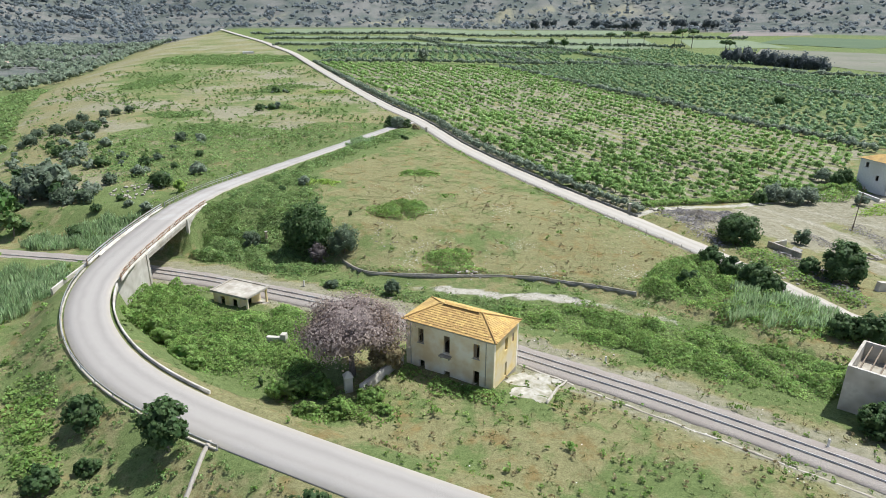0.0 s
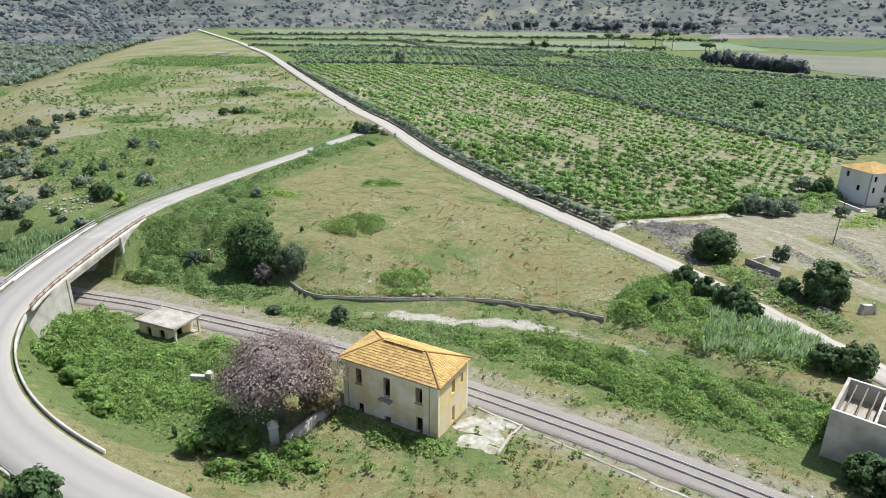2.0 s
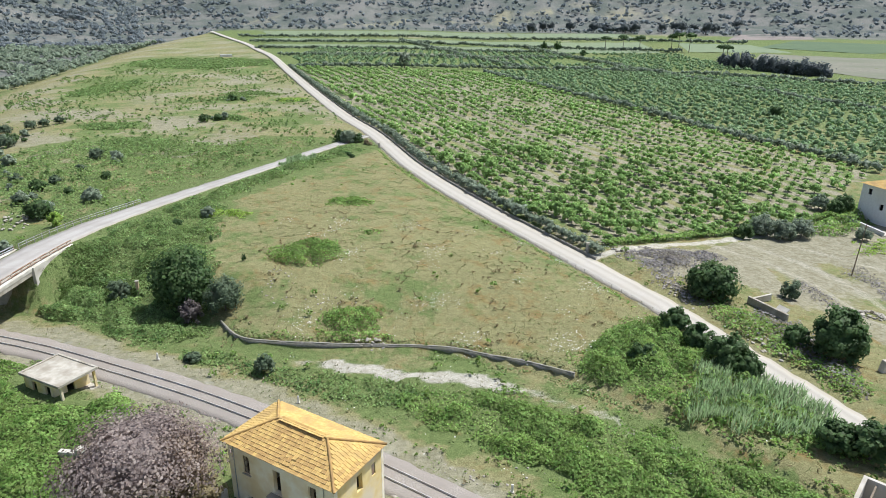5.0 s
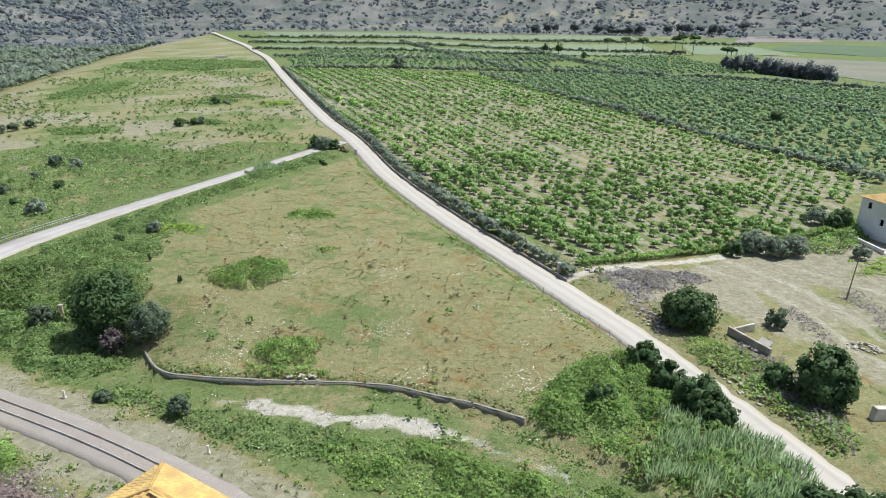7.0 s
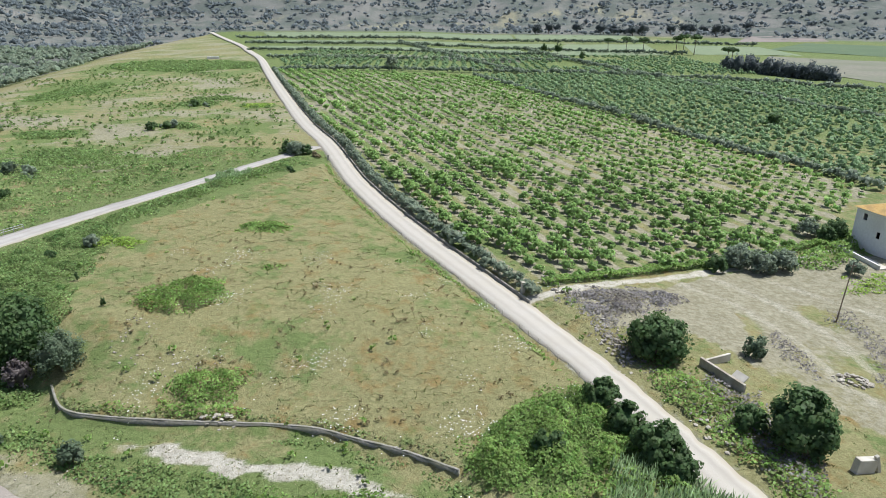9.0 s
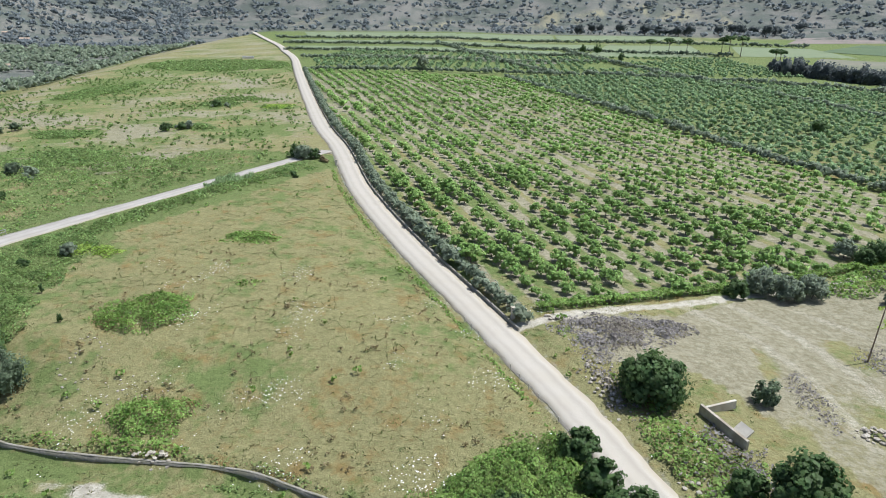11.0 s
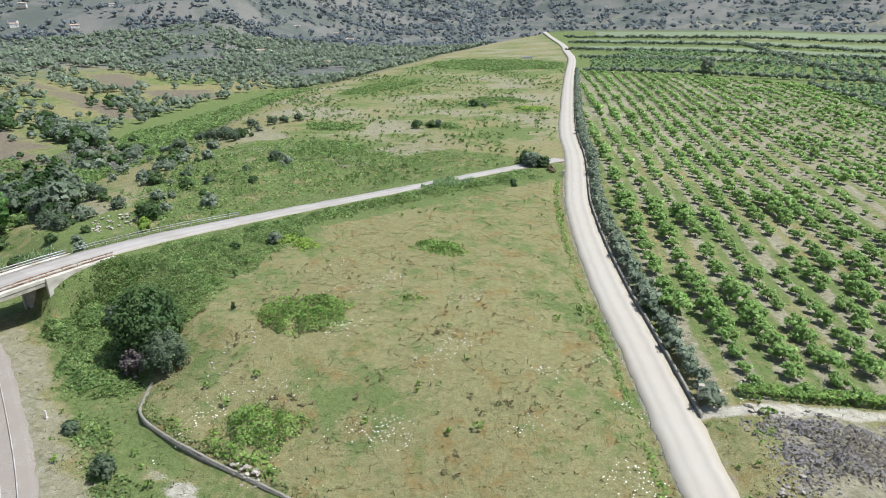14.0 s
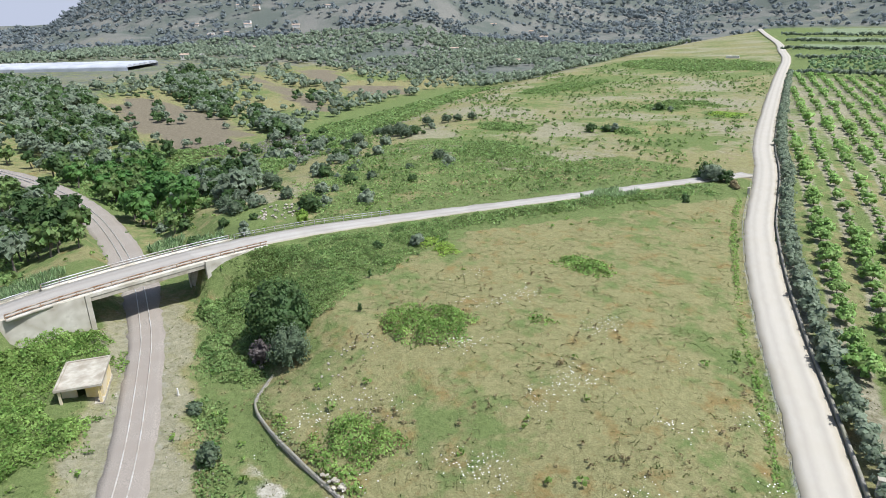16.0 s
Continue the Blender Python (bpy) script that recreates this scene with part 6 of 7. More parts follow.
def disc(x, y, rx, ry, n=14):
    return [(x + math.cos(6.283 * k / n) * rx, y + math.sin(6.283 * k / n) * ry) for k in range(n)]


thicket("bramble_thicket", disc(-31.2, 103.8, 7.8, 6.2), 54, 1.7, M_BRAMBLE, 0.31, "low green bramble patch in the dry field", 401)
thicket("bramble_thicket", disc(-20.5, 83.5, 5.4, 3.8), 50, 1.6, M_BRAMBLE, 0.3, "green bramble patch above the retaining wall", 402)
thicket("bramble_thicket", [(-35, 78.8), (-24, 78), (-13, 77.8), (-13.0, 79.5), (-24.0, 80.1), (-33, 80.6)], 20, 0.7, M_BRAMBLE, 0.36, "green bramble fringe on the retaining wall", 403, edge=0.8)
thicket("bramble_thicket", disc(-27.4, 137.7, 5.6, 4.0), 28, 0.8, M_BRAMBLE, 0.45, "low green bramble patch in the dry field", 404)
thicket("bramble_thicket", disc(-20.6, 116.3, 3.2, 1.8), 14, 0.6, M_BRAMBLE, 0.4, "small green weed patch in the dry field", 405)
thicket("weed_patch", disc(-52.1, 126.0, 6.5, 4.0), 18, 0.6, M_BRIGHT, 0.42, "bright yellow-green weeds in the field", 406)
thicket("bramble_thicket", RAILSIDE, 54, 1.2, M_BRAMBLE, 0.31, "broad green bramble thicket beside the railway", 407)
thicket("bramble_thicket", CORNER, 54, 1.6, M_BRAMBLE, 0.31, "tall green thicket in the field's corner", 408)
reeds("reed_bed", [(23, 58), (25.6, 67.7), (31.3, 70.2), (39.8, 64.3), (41.2, 55.0), (32.1, 54.6)], 26, 2.3, "pale grey-green reed bed beside the road", 409)
thicket("bramble_thicket", [(20, 60), (26, 70), (33, 71), (40, 63), (43, 52), (36, 50), (28, 55)], 16, 1.3, M_BRAMBLE, 0.45, "green brambles among the reeds", 436)
thicket("bramble_thicket", LOOP, 54, 1.1, M_BRAMBLE, 0.31, "green bramble thicket inside the road's curve", 410, clear=[([(-59, 66.5), (-51.5, 63)], 3.5)])
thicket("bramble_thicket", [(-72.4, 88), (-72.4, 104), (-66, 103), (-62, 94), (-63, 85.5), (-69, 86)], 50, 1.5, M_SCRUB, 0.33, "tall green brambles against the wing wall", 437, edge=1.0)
thicket("bramble_thicket", [(-72.2, 56), (-72.2, 72), (-67, 72.5), (-64, 63), (-67, 54)], 46, 2.0, M_BRAMBLE, 0.32, "tall green brambles against the wing wall", 438, edge=1.0)
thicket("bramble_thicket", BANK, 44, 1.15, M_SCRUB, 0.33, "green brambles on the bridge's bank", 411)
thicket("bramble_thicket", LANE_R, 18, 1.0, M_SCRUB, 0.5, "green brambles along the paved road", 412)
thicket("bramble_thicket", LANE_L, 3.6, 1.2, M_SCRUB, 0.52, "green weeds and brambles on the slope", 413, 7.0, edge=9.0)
thicket("bramble_thicket", [(-88, 62), (-82, 40), (-72, 26), (-66, 18), (-84, 4), (-104, 20), (-108, 46)], 18, 1.3, M_BRAMBLE, 0.55, "deep green thicket below the road", 414)
thicket("bramble_thicket", [(-28.6, 40.8), (-24, 38), (-17, 34.4), (-14.6, 34.4), (-14.2, 37), (-17, 38.4), (-27.4, 44.4), (-29.4, 43.4)], 38, 0.7, M_BRAMBLE, 0.3, "dark green brambles along the house's foot", 415, edge=1.2, clear=[([(-34, 34.5), (-27, 45.5)], 1.5)])
thicket("bramble_thicket", [(-43, 36), (-38, 41), (-33, 37), (-27, 34), (-30, 31), (-37, 30)], 30, 0.8, M_BRAMBLE, 0.3, "green weeds under the pink tree", 416, edge=2.0, clear=[([(-34, 34.5), (-27, 45.5)], 1.3)])
thicket("bramble_thicket", [(-80.0, 42.6), (-70.4, 36.8), (-65.6, 30.2), (-62.8, 24.7), (-57.2, 17.3), (-64.0, 17.4)], 22, 1.2, M_BRAMBLE, 0.4, "deep green thicket on the slope below the road", 439)
reeds("reed_bed", [(-92, 92), (-86, 99), (-90, 104), (-104, 101), (-112, 96), (-104, 92)], 44, 2.2, "pale grey-green reeds beyond the bridge", 417)
reeds("reed_bed", [(-86, 50), (-84, 66), (-90, 74), (-98, 72), (-98, 56), (-92, 46)], 44, 2.2, "pale grey-green reeds below the road", 418)
reeds("reed_bed", [(-52, 171), (-45, 184), (-43, 182), (-50, 169)], 44, 1.8, "pale reeds beside the paved road", 419)
thicket("heath_patch", [(27.8, 111.2), (33.2, 115.5), (44.4, 119.3), (53.9, 120.5), (48.9, 112.5), (39.5, 104.8), (31.8, 104.6)], 22, 0.9, M_HEATH, 0.42, "grey-violet dry heath beside the farm track", 420)
thicket("bramble_thicket", [(35.9, 88.2), (38.1, 96.6), (45.3, 88.4), (49.5, 78.3), (51.1, 65.3), (44.9, 61.1), (41.0, 71.6), (37.1, 81.2)], 14, 0.8, M_BRAMBLE, 0.42, "weeds and brambles along the verge", 421)
hedge_line = [(26.8, 116.6), (35.5, 120.9), (49.8, 130.5), (67.1, 141.1), (87.1, 149.0), (102.8, 157.4)]
hp, hw = line_at(hedge_line, 0.5)
hn = np.c_[-hw[:, 1], hw[:, 0]]
thicket("orchard_hedge", [tuple(q) for q in hp[::4, :2] + hn[::4] * 1.0] + [tuple(q) for q in (hp[::4, :2] - hn[::4] * 1.0)[::-1]], 44, 1.25, M_BRAMBLE, 0.42, "clipped green hedge at the orchard's edge", 422, 5.0, even=0.8)
thicket("heath_patch", [(30.8, 103.7), (36.2, 107.4), (40.4, 98.4), (36.9, 88.1), (33.9, 92.5)], 12, 0.6, M_HEATH, 0.38, "grey-violet dry weeds on the road's verge", 426)
thicket("heath_patch", [(40.9, 85.9), (46.4, 90.7), (50.8, 80.8), (51.2, 67.5), (46.8, 61.0), (43.9, 67.3)], 12, 0.7, M_HEATH, 0.38, "grey-violet dry weeds on the road's verge", 427)
thicket("heath_patch", [(59.2, 103.2), (63.2, 108.7), (65.1, 99.6), (61.7, 89.2), (59.8, 93.8)], 10, 0.4, M_HEATH, 0.35, "dry weeds on the bare lot", 428)
thicket("heath_patch", [(75.8, 115.8), (80.7, 119.7), (82.8, 107.2), (77.1, 92.4), (71.4, 84.2), (69.6, 91.1), (75.2, 103.7)], 8, 0.4, M_HEATH, 0.35, "dry weeds on the bare lot", 429)
thicket("weed_patch", [(85.2, 125.4), (102.9, 125.1), (123.0, 111.6), (125.8, 134.6), (107.4, 138.5), (93.9, 136.2)], 8, 0.5, M_BRIGHT, 0.5, "rough green grass below the villa", 424)
thicket("bramble_thicket", [(80.9, 139.1), (87.1, 146.1), (98.2, 155.9), (111.9, 167.6), (122.7, 162.7), (102.7, 147.2), (91.7, 137.4)], 10, 2.0, M_BRAMBLE, 0.6, "green shrubbery behind the olives", 425)
fl = road_side(ROAD_B, 1.3, 66, 200, 2.0)[:, :2]
fr = road_side(ROAD_B, 2.6, 66, 200, 2.0)[:, :2]
thicket("bramble_thicket", [tuple(q) for q in fl] + [tuple(q) for q in fr[::-1]], 16, 0.7, M_BRAMBLE, 0.36, "green weeds along the wire fence", 423, 7.0, edge=0.5)

wp, ww = line_at([w_ for w_ in WALL if -40 < w_[0] < 13], 1.0)
wn_ = np.c_[-ww[:, 1], ww[:, 0]]
thicket("grass_fringe", [tuple(q) for q in wp[:, :2] + 1.6 * wn_] + [tuple(q) for q in (wp[:, :2] + 0.35 * wn_)[::-1]], 15, 0.36, M_TUFTG, 0.34, "rough grass growing over the retaining wall", 433, 3.0, edge=0.7)

SANDY = [(-41, 80), (-30, 73.8), (-22, 72.6), (-12, 70.2), (-3, 69.2), (5, 66), (12, 62), (20, 55)]
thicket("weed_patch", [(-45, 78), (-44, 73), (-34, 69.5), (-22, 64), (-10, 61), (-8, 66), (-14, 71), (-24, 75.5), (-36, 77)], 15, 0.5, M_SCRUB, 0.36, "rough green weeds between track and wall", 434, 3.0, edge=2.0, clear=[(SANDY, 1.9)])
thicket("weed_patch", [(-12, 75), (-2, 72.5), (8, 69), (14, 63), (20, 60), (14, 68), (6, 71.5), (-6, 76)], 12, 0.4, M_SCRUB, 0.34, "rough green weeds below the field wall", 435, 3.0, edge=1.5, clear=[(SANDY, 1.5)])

# ---- grass tufts, flowers, loose stones ----
def tuft(seed, n=5, spread_=0.34, h=0.2):
    r = np.random.default_rng(seed)
    v, f = [], []
    for k in range(n):
        a, b = r.uniform(0, 6.283), r.uniform(0, 6.283)
        c = np.array([math.cos(a), math.sin(a), 0]) * spread_ * r.uniform(0.2, 1)
        d = np.array([math.cos(b), math.sin(b), 0]) * 0.09
        tip = c * 1.9 + [0, 0, h * r.uniform(0.6, 1.1)]
        v += [c - d, c + d, tip]
        f.append([3 * k, 3 * k + 1, 3 * k + 2])
    v = np.array(v)
    up = v * [1.2, 1.2, 0] + [0, 0, 1]
    return v, np.array(f), up / np.linalg.norm(up, axis=1, keepdims=True)


tufts = [tuft(k) for k in range(6)]


def strew(name, n, lo, hi, test, material, label, cat, seed, shapes, s0, s1, lift=0.0):
    r = np.random.default_rng(seed)
    q = r.uniform(lo, hi, (n, 2))
    q = q[test(q[:, 0], q[:, 1], r)]
    at = np.c_[q, ground_z(q[:, 0], q[:, 1]) + lift]
    return tagged(mixed(name, shapes, at, r.uniform(s0, s1, len(q)), r.uniform(0, 6.28, len(q)), material, r), label, cat, kind="stuff")


def off_roads(x, y):
    a, (_, aw) = near_line(x, y, ROAD_A)
    b, (_, bw) = near_line(x, y, ROAD_B)
    return (np.abs(a) > aw / 2 + 0.4) & (np.abs(b) > bw / 2 + 0.4) & (np.abs(near_line(x, y, RAIL)[0]) > 2.7)


strew("dry_grass", 46000, (-75, 60), (45, 215), lambda x, y, r: off_roads(x, y) & ~inside(x, y, ORCHARD) & ~inside(x, y, LOT) & (waves(x, y, 12, 61) + r.normal(0, 0.6, len(x)) > 0), M_TUFT, "tufts of dry straw-coloured grass", "grass", 61, tufts, 0.35, 0.65)
strew("green_grass", 40000, (-90, 5), (60, 215), lambda x, y, r: off_roads(x, y) & ~inside(x, y, LOT) & (waves(x, y, 15, 62) + r.normal(0, 0.6, len(x)) > 0.1), M_TUFTG, "tufts of green grass and weeds", "grass", 62, tufts, 0.4, 1.0)
weeds = [blob(500 + k, 16, 0.7, -0.2) for k in range(5)]
strew("low_weeds", 7000, (-200, 10), (40, 420), lambda x, y, r: off_roads(x, y) & ~inside(x, y, ORCHARD) & ~inside(x, y, LOT) & (waves(x, y, 30, 63) + r.normal(0, 0.5, len(x)) > np.where(inside(x, y, [(-45, 78), (10, 74), (24, 88), (-14, 160), (-50, 170), (-55, 120)]), 0.9, 0.3)), M_BRAMBLE, "low green weeds scattered over the grass", "weeds", 63, weeds, 0.25, 0.7)
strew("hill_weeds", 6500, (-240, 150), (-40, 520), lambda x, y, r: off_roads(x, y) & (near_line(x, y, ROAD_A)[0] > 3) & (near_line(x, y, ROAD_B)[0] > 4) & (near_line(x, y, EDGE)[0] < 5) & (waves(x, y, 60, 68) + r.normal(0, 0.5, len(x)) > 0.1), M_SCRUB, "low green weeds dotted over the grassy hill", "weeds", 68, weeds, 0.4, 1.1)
strew("brown_weeds", 1500, (-40, 76), (25, 130), lambda x, y, r: off_roads(x, y) & (waves(x, y, 14, 64) + r.normal(0, 0.3, len(x)) > 0.5), M_BROWNLEAF, "dry brown weeds in the field", "weeds", 64, weeds, 0.15, 0.42)
petal = [(np.array([[-0.5, -0.5, 0.0], [0.5, -0.5, 0.05], [0.5, 0.5, 0], [-0.5, 0.5, 0.06]]), np.array([[0, 1, 2, 3]]), np.array([[0, 0, 1.0]] * 4))]
strew("white_flowers", 11000, (-40, 74), (28, 125), lambda x, y, r: off_roads(x, y) & (waves(x, y, 13, 65) + r.normal(0, 0.25, len(x)) > 0.75), M_FLOWER, "clusters of small white flowers in the field", "flowers", 65, petal, 0.07, 0.16, 0.4)
strew("white_flowers", 1600, (-20, 10), (38, 84), lambda x, y, r: off_roads(x, y) & (waves(x, y, 9, 66) + r.normal(0, 0.25, len(x)) > 0.9), M_FLOWER, "clusters of small white flowers among weeds", "flowers", 66, petal, 0.07, 0.16, 0.6)

# ---- trees of the valley and beyond the bridge ----
valley = [tree("tree", 330 + k, 1.0, 1.0, 1.0, 0.95, 230, 0.44, (M_SCRUB, M_DARKLEAF, M_OLIVE, M_LUSH)[k], r=0.08, limbs=4, clumps=22, lump=0.34) for k in range(4)]
r = np.random.default_rng(44)
WOODS = (([(-98, 100), (-150, 104), (-196, 101), (-240, 96), (-330, 100), (-330, 150), (-250, 150), (-190, 150), (-150, 140), (-122, 112)], 60, (0, 1, 2), 1.8, 3.6),
         ([(-96, 70), (-118, 78), (-150, 82), (-200, 80), (-245, 70), (-300, 30), (-220, 0), (-130, 20), (-100, 44)], 45, (1, 0, 2), 1.8, 3.8),
         ([(-104, 81), (-125, 85.5), (-160, 88), (-200, 86), (-205, 72), (-150, 64), (-110, 68)], 62, (1, 0, 1, 0, 2), 1.8, 3.4),
         ([(-110, 98), (-135, 99), (-190, 101), (-240, 112), (-232, 138), (-187, 132), (-124, 112)], 72, (3, 0, 3), 2.0, 3.8),
         ([(-190, 138), (-187, 158), (-112, 122), (-106, 112), (-124, 113)], 58, (2, 2, 1), 1.6, 3.4))
FAR_WOODS = (([(-240, 112), (-333, 107), (-480, 140), (-615, 163), (-420, 175), (-302, 153), (-238, 142)], 340, 2.2, 4.6),
             ([(-390, 214), (-530, 266), (-560, 300), (-402, 252), (-301, 236), (-246, 215), (-222, 192), (-297, 212)], 230, 2.4, 4.6),
             ([(-397, 296), (-299, 282), (-283, 284), (-372, 312)], 26, 2.4, 3.8), ([(-350, 175), (-330, 182), (-298, 186), (-380, 200)], 10, 2.2, 3.6),
             ([(-231, 177), (-258, 216), (-221, 223), (-155, 165), (-205, 172)], 36, 1.4, 3.0),
             (BROWN[0], 26, 1.3, 2.8), (BROWN[1], 10, 1.5, 2.8))
spots = []
for poly, n, kinds_, s0, s1 in WOODS:
    p = np.array(poly)
    q = r.uniform(p.min(0), p.max(0), (n * 5, 2))
    q = q[inside(q[:, 0], q[:, 1], poly)][:n]
    spots += [(x, y, kinds_[j % len(kinds_)], r.uniform(s0, s1)) for j, (x, y) in enumerate(q)]
used = set()
for x, y, kind, size_ in spots:
    if abs(near_line(np.array([x]), np.array([y]), RAIL)[0][0]) < 4.2 + 0.5 * size_ or abs(near_line(np.array([x]), np.array([y]), ROAD_A)[0][0]) < 8:
        continue
    ob = copy_thing(valley[kind], Matrix()) if kind in used else valley[kind]
    used.add(kind)
    ob.name = ("tree", "tree", "olive_tree", "tree")[kind]
    ob.matrix_basis = pose(x, y, gz(x, y) - 0.3, 0, 0, r.uniform(0, 360)) @ Matrix.Scale(size_, 4)
    tagged(ob, ("leafy green tree of the valley wood", "dark dense tree of the valley wood", "grey-green olive tree of the valley side", "bright green leafy tree beside the railway")[kind], "tree", "trees of the valley")
far_at = []
for poly, n, s0, s1 in FAR_WOODS:
    p = np.array(poly)
    q = r.uniform(p.min(0), p.max(0), (n * 5, 2))
    q = q[inside(q[:, 0], q[:, 1], poly)][:n]
    far_at.append(np.c_[q, r.uniform(s0, s1, len(q))])
far_at = np.vstack(far_at)
broad = [blob(340 + k, 110, 0.5) for k in range(5)]
tagged(spread("valley_side_trees", far_at[::2, :2], far_at[::2, 2], M_OLIVE, broad, 45), "grey-green olive trees across the valley side", "trees", kind="stuff")
tagged(spread("valley_side_trees", far_at[1::2, :2], far_at[1::2, 2], M_DARKLEAF, broad, 46), "dark round trees across the valley side", "trees", kind="stuff")
thicket("brown_brush", [(-231, 177), (-258, 216), (-221, 223), (-155, 161), (-205, 170)], 1.3, 1.2, M_HEATH, 0.9, "dry grey-brown brush on the valley side", 432, 9.0)
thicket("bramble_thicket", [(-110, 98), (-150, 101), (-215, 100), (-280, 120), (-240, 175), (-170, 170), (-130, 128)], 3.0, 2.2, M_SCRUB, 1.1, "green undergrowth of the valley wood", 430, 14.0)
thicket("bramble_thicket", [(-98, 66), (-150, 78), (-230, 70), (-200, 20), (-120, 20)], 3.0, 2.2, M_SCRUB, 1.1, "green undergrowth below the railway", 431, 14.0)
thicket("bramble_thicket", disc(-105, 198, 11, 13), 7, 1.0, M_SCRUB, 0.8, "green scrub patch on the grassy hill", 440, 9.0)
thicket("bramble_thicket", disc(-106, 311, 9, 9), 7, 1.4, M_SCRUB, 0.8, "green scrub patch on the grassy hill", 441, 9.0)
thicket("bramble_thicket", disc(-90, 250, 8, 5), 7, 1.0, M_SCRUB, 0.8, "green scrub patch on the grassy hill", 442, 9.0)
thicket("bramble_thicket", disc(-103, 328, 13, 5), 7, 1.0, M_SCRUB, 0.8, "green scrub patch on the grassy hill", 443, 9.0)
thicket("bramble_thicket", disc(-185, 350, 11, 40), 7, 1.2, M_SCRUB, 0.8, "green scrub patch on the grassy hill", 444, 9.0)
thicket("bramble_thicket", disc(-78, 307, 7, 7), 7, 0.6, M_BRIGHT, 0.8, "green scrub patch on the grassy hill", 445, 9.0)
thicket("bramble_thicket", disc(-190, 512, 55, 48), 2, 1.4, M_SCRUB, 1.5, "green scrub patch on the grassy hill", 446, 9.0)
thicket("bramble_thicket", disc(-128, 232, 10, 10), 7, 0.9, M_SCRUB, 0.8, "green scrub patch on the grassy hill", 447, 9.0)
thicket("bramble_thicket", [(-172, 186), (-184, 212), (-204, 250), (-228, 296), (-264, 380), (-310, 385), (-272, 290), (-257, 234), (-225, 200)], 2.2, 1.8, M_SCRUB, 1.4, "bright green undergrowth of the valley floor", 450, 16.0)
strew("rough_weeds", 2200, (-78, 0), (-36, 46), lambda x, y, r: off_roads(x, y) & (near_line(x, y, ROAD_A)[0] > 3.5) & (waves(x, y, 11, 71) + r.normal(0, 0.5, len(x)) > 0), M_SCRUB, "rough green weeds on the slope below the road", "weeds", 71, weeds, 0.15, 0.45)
strew("rough_weeds", 2600, (-40, -4), (40, 62), lambda x, y, r: off_roads(x, y) & (np.hypot((x + 19.5) * 0.858 - (y - 44.3) * 0.513, 2 * ((x + 19.5) * 0.513 + (y - 44.3) * 0.858)) > 9) & (waves(x, y, 11, 69) + r.normal(0, 0.5, len(x)) > 0.1), M_BRAMBLE, "rough green weeds around the house", "weeds", 69, weeds, 0.15, 0.42)
strew("rough_weeds", 1500, (-30, -4), (36, 50), lambda x, y, r: off_roads(x, y) & (waves(x, y, 10, 70) + r.normal(0, 0.4, len(x)) > 0.3), M_BROWNLEAF, "dry brown weeds around the house", "weeds", 70, weeds, 0.15, 0.4)

# ---- far trees, houses and fields ----
def slim_tree(name, x, y, h, rx, leaf, label, seed, n=260, size=1.2, bare=0.12):
    ob = base(name, x, y, gz(x, y))
    part("trunk", rod(bmesh.new(), (0, 0, -0.5), (0, 0, h * 0.5), 0.03 * h, 0.015 * h, 6), M_BARK, ob)
    piece("crown", fast_mesh("crown", *crown(seed, n, rx, rx, h * (1 - bare) / 2, h * (bare + (1 - bare) / 2), size, 24, 0.3, -0.9)), leaf, ob)
    return tagged(ob, label, "tree")


def umbrella_pine(x, y, h, rx, seed):
    ob = base("umbrella_pine", x, y, gz(x, y))
    part("trunk", trunk_bm(np.random.default_rng(seed), h * 0.68, 0.35, 5, rx * 0.6, h * 0.2, 0.3), M_BARK, ob)
    piece("crown", fast_mesh("crown", *crown(seed, 320, rx, rx, h * 0.16, h * 0.84, 1.6, 24, 0.3, -0.4)), M_DARKLEAF, ob)
    return tagged(ob, "tall umbrella pine with a flat dark crown", "pine")


for k, (x, y, h, rx) in enumerate(((110, 745, 12, 4.4), (125.5, 746, 12, 5.2), (131, 634, 9, 3.2), (153.2, 300.0, 6, 4.0))):
    slim_tree("tree", x, y, h, rx, M_DARKLEAF, "dark dense tree among the far fields", 600 + k)
slim_tree("tree", -33, 492, 13, 5, M_OLIVE, "pale feathery tree at the grove's edge", 606, 200, 1.3)
r = np.random.default_rng(21)
for k in range(24):
    t = k / 23
    slim_tree("tree", 236 + 34 * t + r.normal(0, 2), 560 - 88 * t + r.normal(0, 3), r.uniform(9, 15) if k < 20 else 11, r.uniform(6.0, 8.5), M_FARDARK, "dark dense tree of a far wood", 620 + k, 160, 1.5, -0.35)
for k, (x, y, h, rx) in enumerate(((262, 748, 22, 8), (272, 742, 21, 7), (257, 756, 19, 6), (259, 620, 15, 6), (264, 622, 14, 5), (222, 760, 17, 7), (206, 772, 17, 7), (190, 790, 15, 6))):
    umbrella_pine(x, y, h, rx, 650 + k)
r = np.random.default_rng(22)
for k in range(30):
    x = r.uniform(150, 620)
    slim_tree("tree", x, 1330 + r.normal(0, 25), r.uniform(14, 26), r.uniform(8, 15), M_FARDARK, "tall dark tree at the foot of the hills", 670 + k, 160, 2.4)


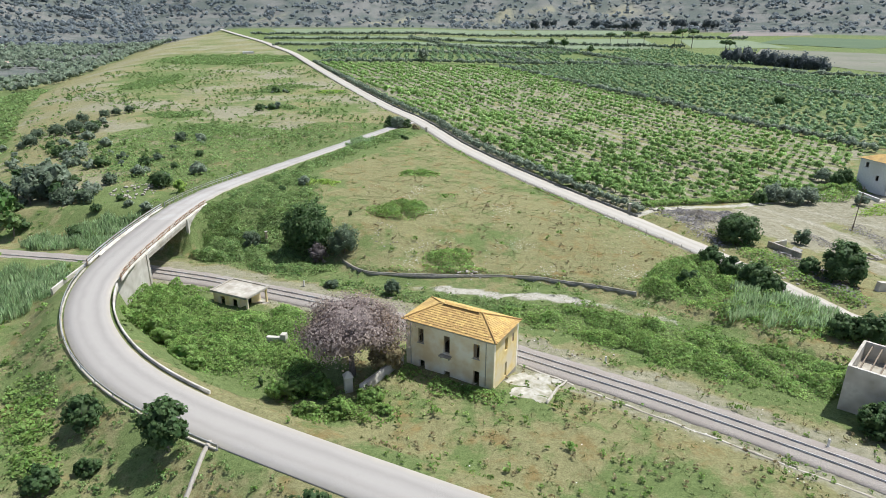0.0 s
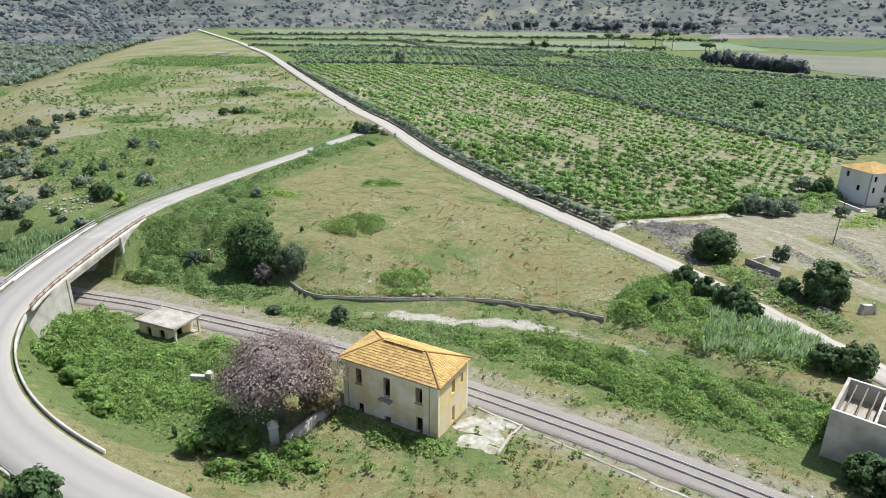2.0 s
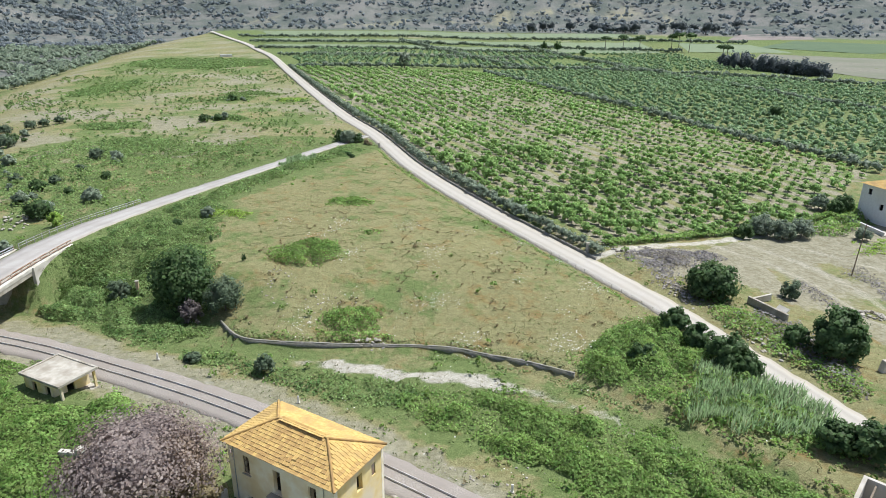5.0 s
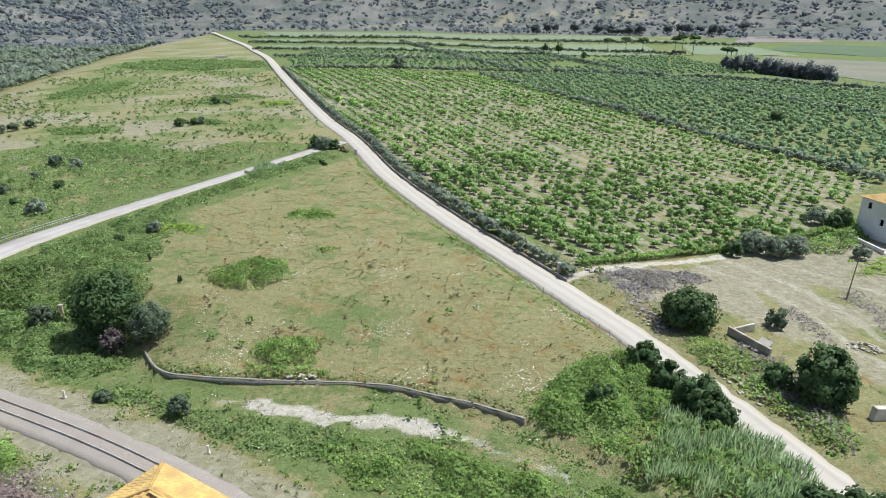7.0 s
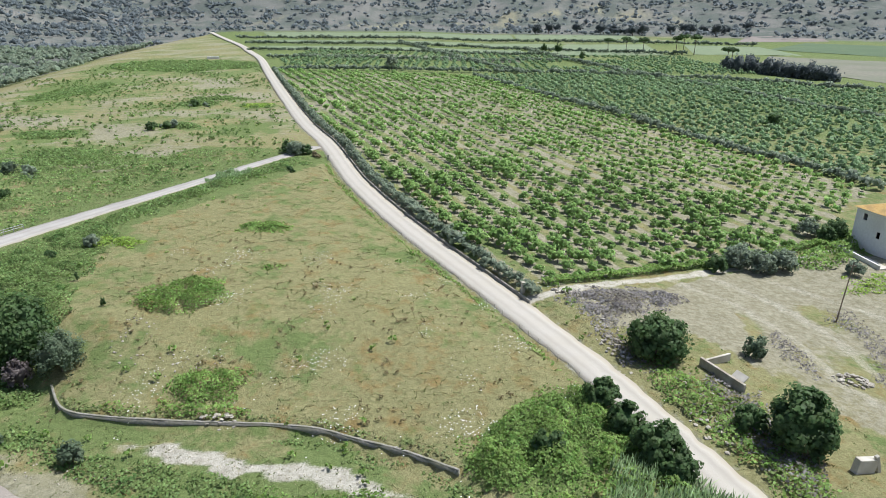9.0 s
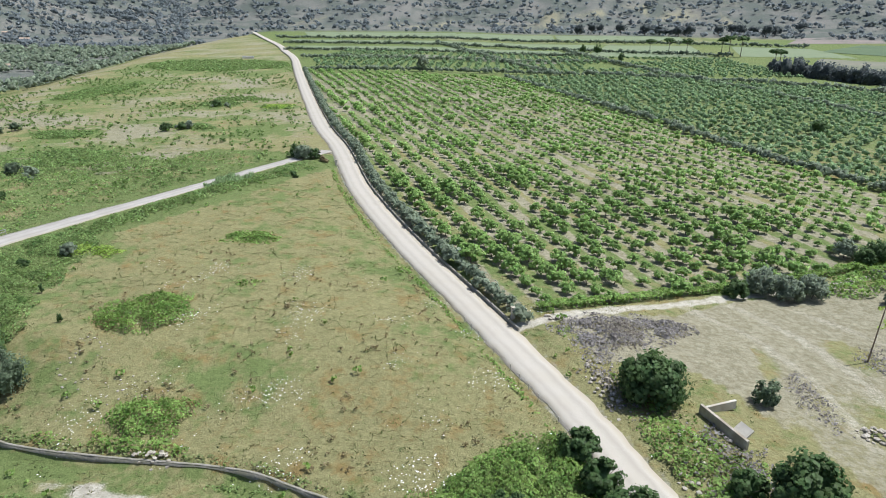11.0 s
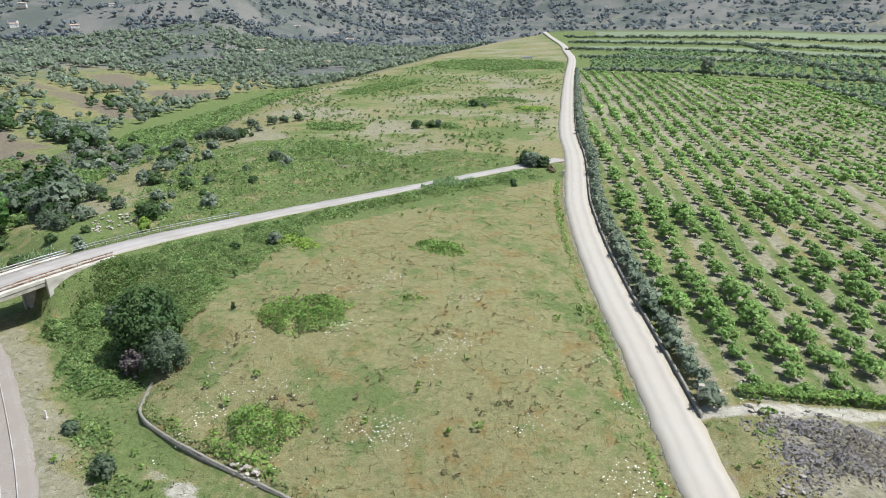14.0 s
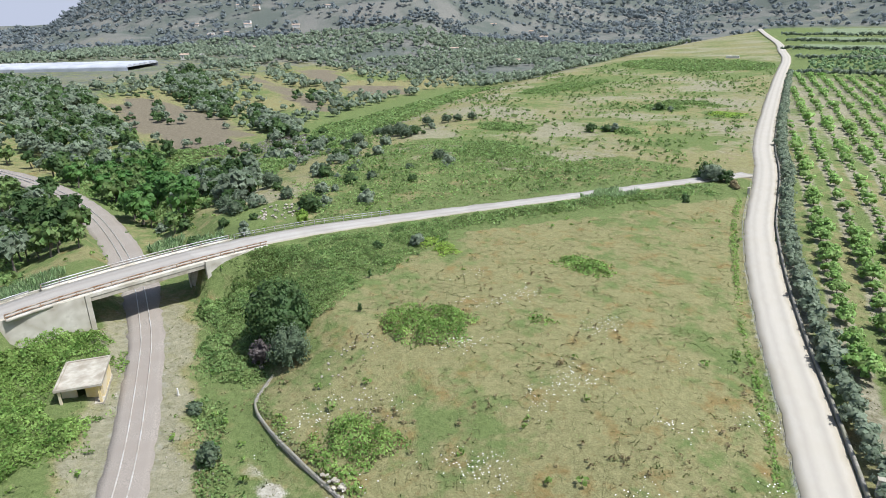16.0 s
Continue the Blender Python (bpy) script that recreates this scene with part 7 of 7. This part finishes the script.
def far_house(x, y, w, d, h, rz, roof=True, label="small white house on the far hillside"):
    ob = base("far_house", x, y, gz(x, y), rz)
    bm = holed_wall(w, h, 0.3, [(w * 0.2, w * 0.3, h * 0.35, h * 0.7), (w * 0.65, w * 0.75, h * 0.35, h * 0.7)])
    bmesh.ops.transform(bm, matrix=Matrix.Translation((-w / 2, -d / 2, 0)), verts=bm.verts)
    part("wall", bm, M_WHITE, ob)
    part("wall", boxed(-w / 2, -d / 2 + 0.3, -2, -w / 2 + 0.3, d / 2, h), M_WHITE, ob)
    part("wall", boxed(w / 2 - 0.3, -d / 2 + 0.3, -2, w / 2, d / 2, h), M_WHITE, ob)
    part("wall", boxed(-w / 2 + 0.3, d / 2 - 0.3, -2, w / 2 - 0.3, d / 2, h), M_WHITE, ob)
    part("footing", boxed(-w / 2 + 0.02, -d / 2 + 0.02, -4, w / 2 - 0.02, d / 2 - 0.02, -0.01), M_CONC, ob)
    if roof:
        bm = bmesh.new()
        a, b = w / 2 + 0.5, d / 2 + 0.5
        cv = [bm.verts.new(p) for p in ((-a, -b, h), (a, -b, h), (a, b, h), (-a, b, h), (-a, 0, h + d * 0.2), (a, 0, h + d * 0.2))]
        for q in ((0, 1, 5, 4), (1, 2, 5), (2, 3, 4, 5), (3, 0, 4), (3, 2, 1, 0)):
            bm.faces.new([cv[k] for k in q])
        part("roof", bm, M_ROOF, ob)
    else:
        part("roof", boxed(-w / 2 - 0.2, -d / 2 - 0.2, h, w / 2 + 0.2, d / 2 + 0.2, h + 0.4), M_WHITE, ob)
    return tagged(ob, label, "house", "houses on the far hillside")


r = np.random.default_rng(23)
for k in range(30):
    a, rad = radians(r.uniform(-64, -34)), r.uniform(720, 1500)
    far_house(rad * math.sin(a), rad * math.cos(a), r.uniform(7, 13), r.uniform(6, 8), r.uniform(3.2, 5.5), math.degrees(-a) + r.uniform(-25, 25), k % 3 > 0)

def crop_field(quad, m, label):
    """A tilled field of the plain, draped between its four corners."""
    a, b, c, d = [np.array(q, float) for q in quad]
    n = 14
    v = []
    for j in range(n + 1):
        for i in range(n + 1):
            u, w = i / n, j / n
            q = (a * (1 - u) + b * u) * (1 - w) + (d * (1 - u) + c * u) * w
            v.append((q[0], q[1], gz(q[0], q[1]) + 0.3))
    i = (np.arange(n)[:, None] * (n + 1) + np.arange(n)[None]).ravel()
    return tagged(piece("crop_field", fast_mesh("crop_field", v, np.stack([i, i + 1, i + n + 2, i + n + 1], 1)), m), label, "field", kind="structure")


for quad, m, label in (([(109, 716), (237, 730), (281, 960), (167, 945)], M_CROP_A, "bright green crop field on the plain"),
                       ([(-260, 1010), (107, 1060), (118, 1260), (-330, 1230)], M_CROP_A, "green crop field at the foot of the hills"),
                       ([(114, 1090), (317, 1120), (350, 1290), (124, 1270)], M_CROP_A, "green crop field at the foot of the hills"),
                       ([(445, 1050), (613, 1100), (700, 1290), (560, 1280)], M_CROP_C, "mauve fallow field on the plain"),
                       ([(399, 850), (474, 735), (700, 900), (545, 1040)], M_CROP_D, "dark green crop field on the plain"),
                       ([(278, 600), (310, 430), (560, 560), (345, 725)], M_CROP_B, "pale stubble field on the plain"),
                       ([(275, 748), (390, 742), (419, 915), (330, 945)], M_CROP_A, "green crop field on the plain"),
                       ([(-120, 612), (74, 612), (82, 660), (-130, 660)], M_CROP_B, "pale strip field on the plain"),
                       ([(-180, 715), (95, 722), (90, 800), (-215, 790)], M_CROP_A, "green strip field on the plain"),
                       ([(-225, 850), (150, 860), (150, 950), (-270, 940)], M_CROP_A, "green strip field on the plain")):
    crop_field(quad, m, label)

# greenhouse and low sheds across the valley
gh = base("greenhouse", -669, 217, gz(-669, 217), 44)
tagged(gh, "long pale plastic greenhouse on the far plain", "greenhouse")
for k in range(6):
    bm = bmesh.new()
    n = 8
    ring0 = [bm.verts.new((-85, -30 + 10 * k + 5 + 5 * math.cos(math.pi * i / n), 2.4 + 2.2 * math.sin(math.pi * i / n))) for i in range(n + 1)]
    ring1 = [bm.verts.new((85, v.co.y, v.co.z)) for v in ring0]
    for i in range(n):
        bm.faces.new((ring0[i], ring0[i + 1], ring1[i + 1], ring1[i]))
    bm.faces.new(ring0), bm.faces.new(ring1[::-1])
    part("bay", bm, M_PLASTIC, gh)
part("side_wall", box(boxed(-85, -30, -1, 85, -29.8, 2.4), -85, 29.8, -1, 85, 30, 2.4), M_PLASTIC, gh)

# the bare rock face on the hill across the valley
cliff_at = np.array([-1290.0, 660.0])
bm = bmesh.new()
r = np.random.default_rng(77)
n, m2 = 22, 12
grid = []
for j in range(m2 + 1):
    row = []
    for i in range(n + 1):
        u, w = i / n - 0.5, j / m2
        cz = ground_z(np.array([cliff_at[0]]), np.array([cliff_at[1]]))[0]
        p = cliff_at + np.array([0.456, 0.89]) * u * 190 + np.array([-0.89, 0.456]) * (w * 30 - 24 * (1 - (2 * u) ** 2) * (1 - w))
        row.append(bm.verts.new((p[0] + r.normal(0, 2.5), p[1] + r.normal(0, 2.5), cz - 30 + 105 * w * (1 - 0.8 * (2 * u) ** 4) + r.normal(0, 2))))
    grid.append(row)
for j in range(m2):
    for i in range(n):
        bm.faces.new((grid[j][i], grid[j][i + 1], grid[j + 1][i + 1], grid[j + 1][i]))
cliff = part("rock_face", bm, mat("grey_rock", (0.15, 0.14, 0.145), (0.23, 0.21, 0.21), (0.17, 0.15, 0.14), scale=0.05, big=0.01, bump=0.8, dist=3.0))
tagged(cliff, "bare grey rock face on the far hillside", "rock", kind="structure")

# glowing ring added all round beyond the hills: hazy air above the horizon
haze = bpy.data.materials.new("haze_glow")
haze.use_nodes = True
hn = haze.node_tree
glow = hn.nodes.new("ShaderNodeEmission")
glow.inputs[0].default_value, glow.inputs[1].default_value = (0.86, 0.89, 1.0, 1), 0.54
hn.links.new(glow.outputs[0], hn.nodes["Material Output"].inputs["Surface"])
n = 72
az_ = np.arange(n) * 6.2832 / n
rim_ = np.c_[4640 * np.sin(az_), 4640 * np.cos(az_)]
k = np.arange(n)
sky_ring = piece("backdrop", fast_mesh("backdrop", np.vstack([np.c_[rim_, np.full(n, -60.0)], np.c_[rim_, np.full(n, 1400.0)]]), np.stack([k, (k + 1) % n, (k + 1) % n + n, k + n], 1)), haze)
tagged(sky_ring, "glowing backdrop ring of pale hazy sky low over the horizon", "sky", kind="structure")
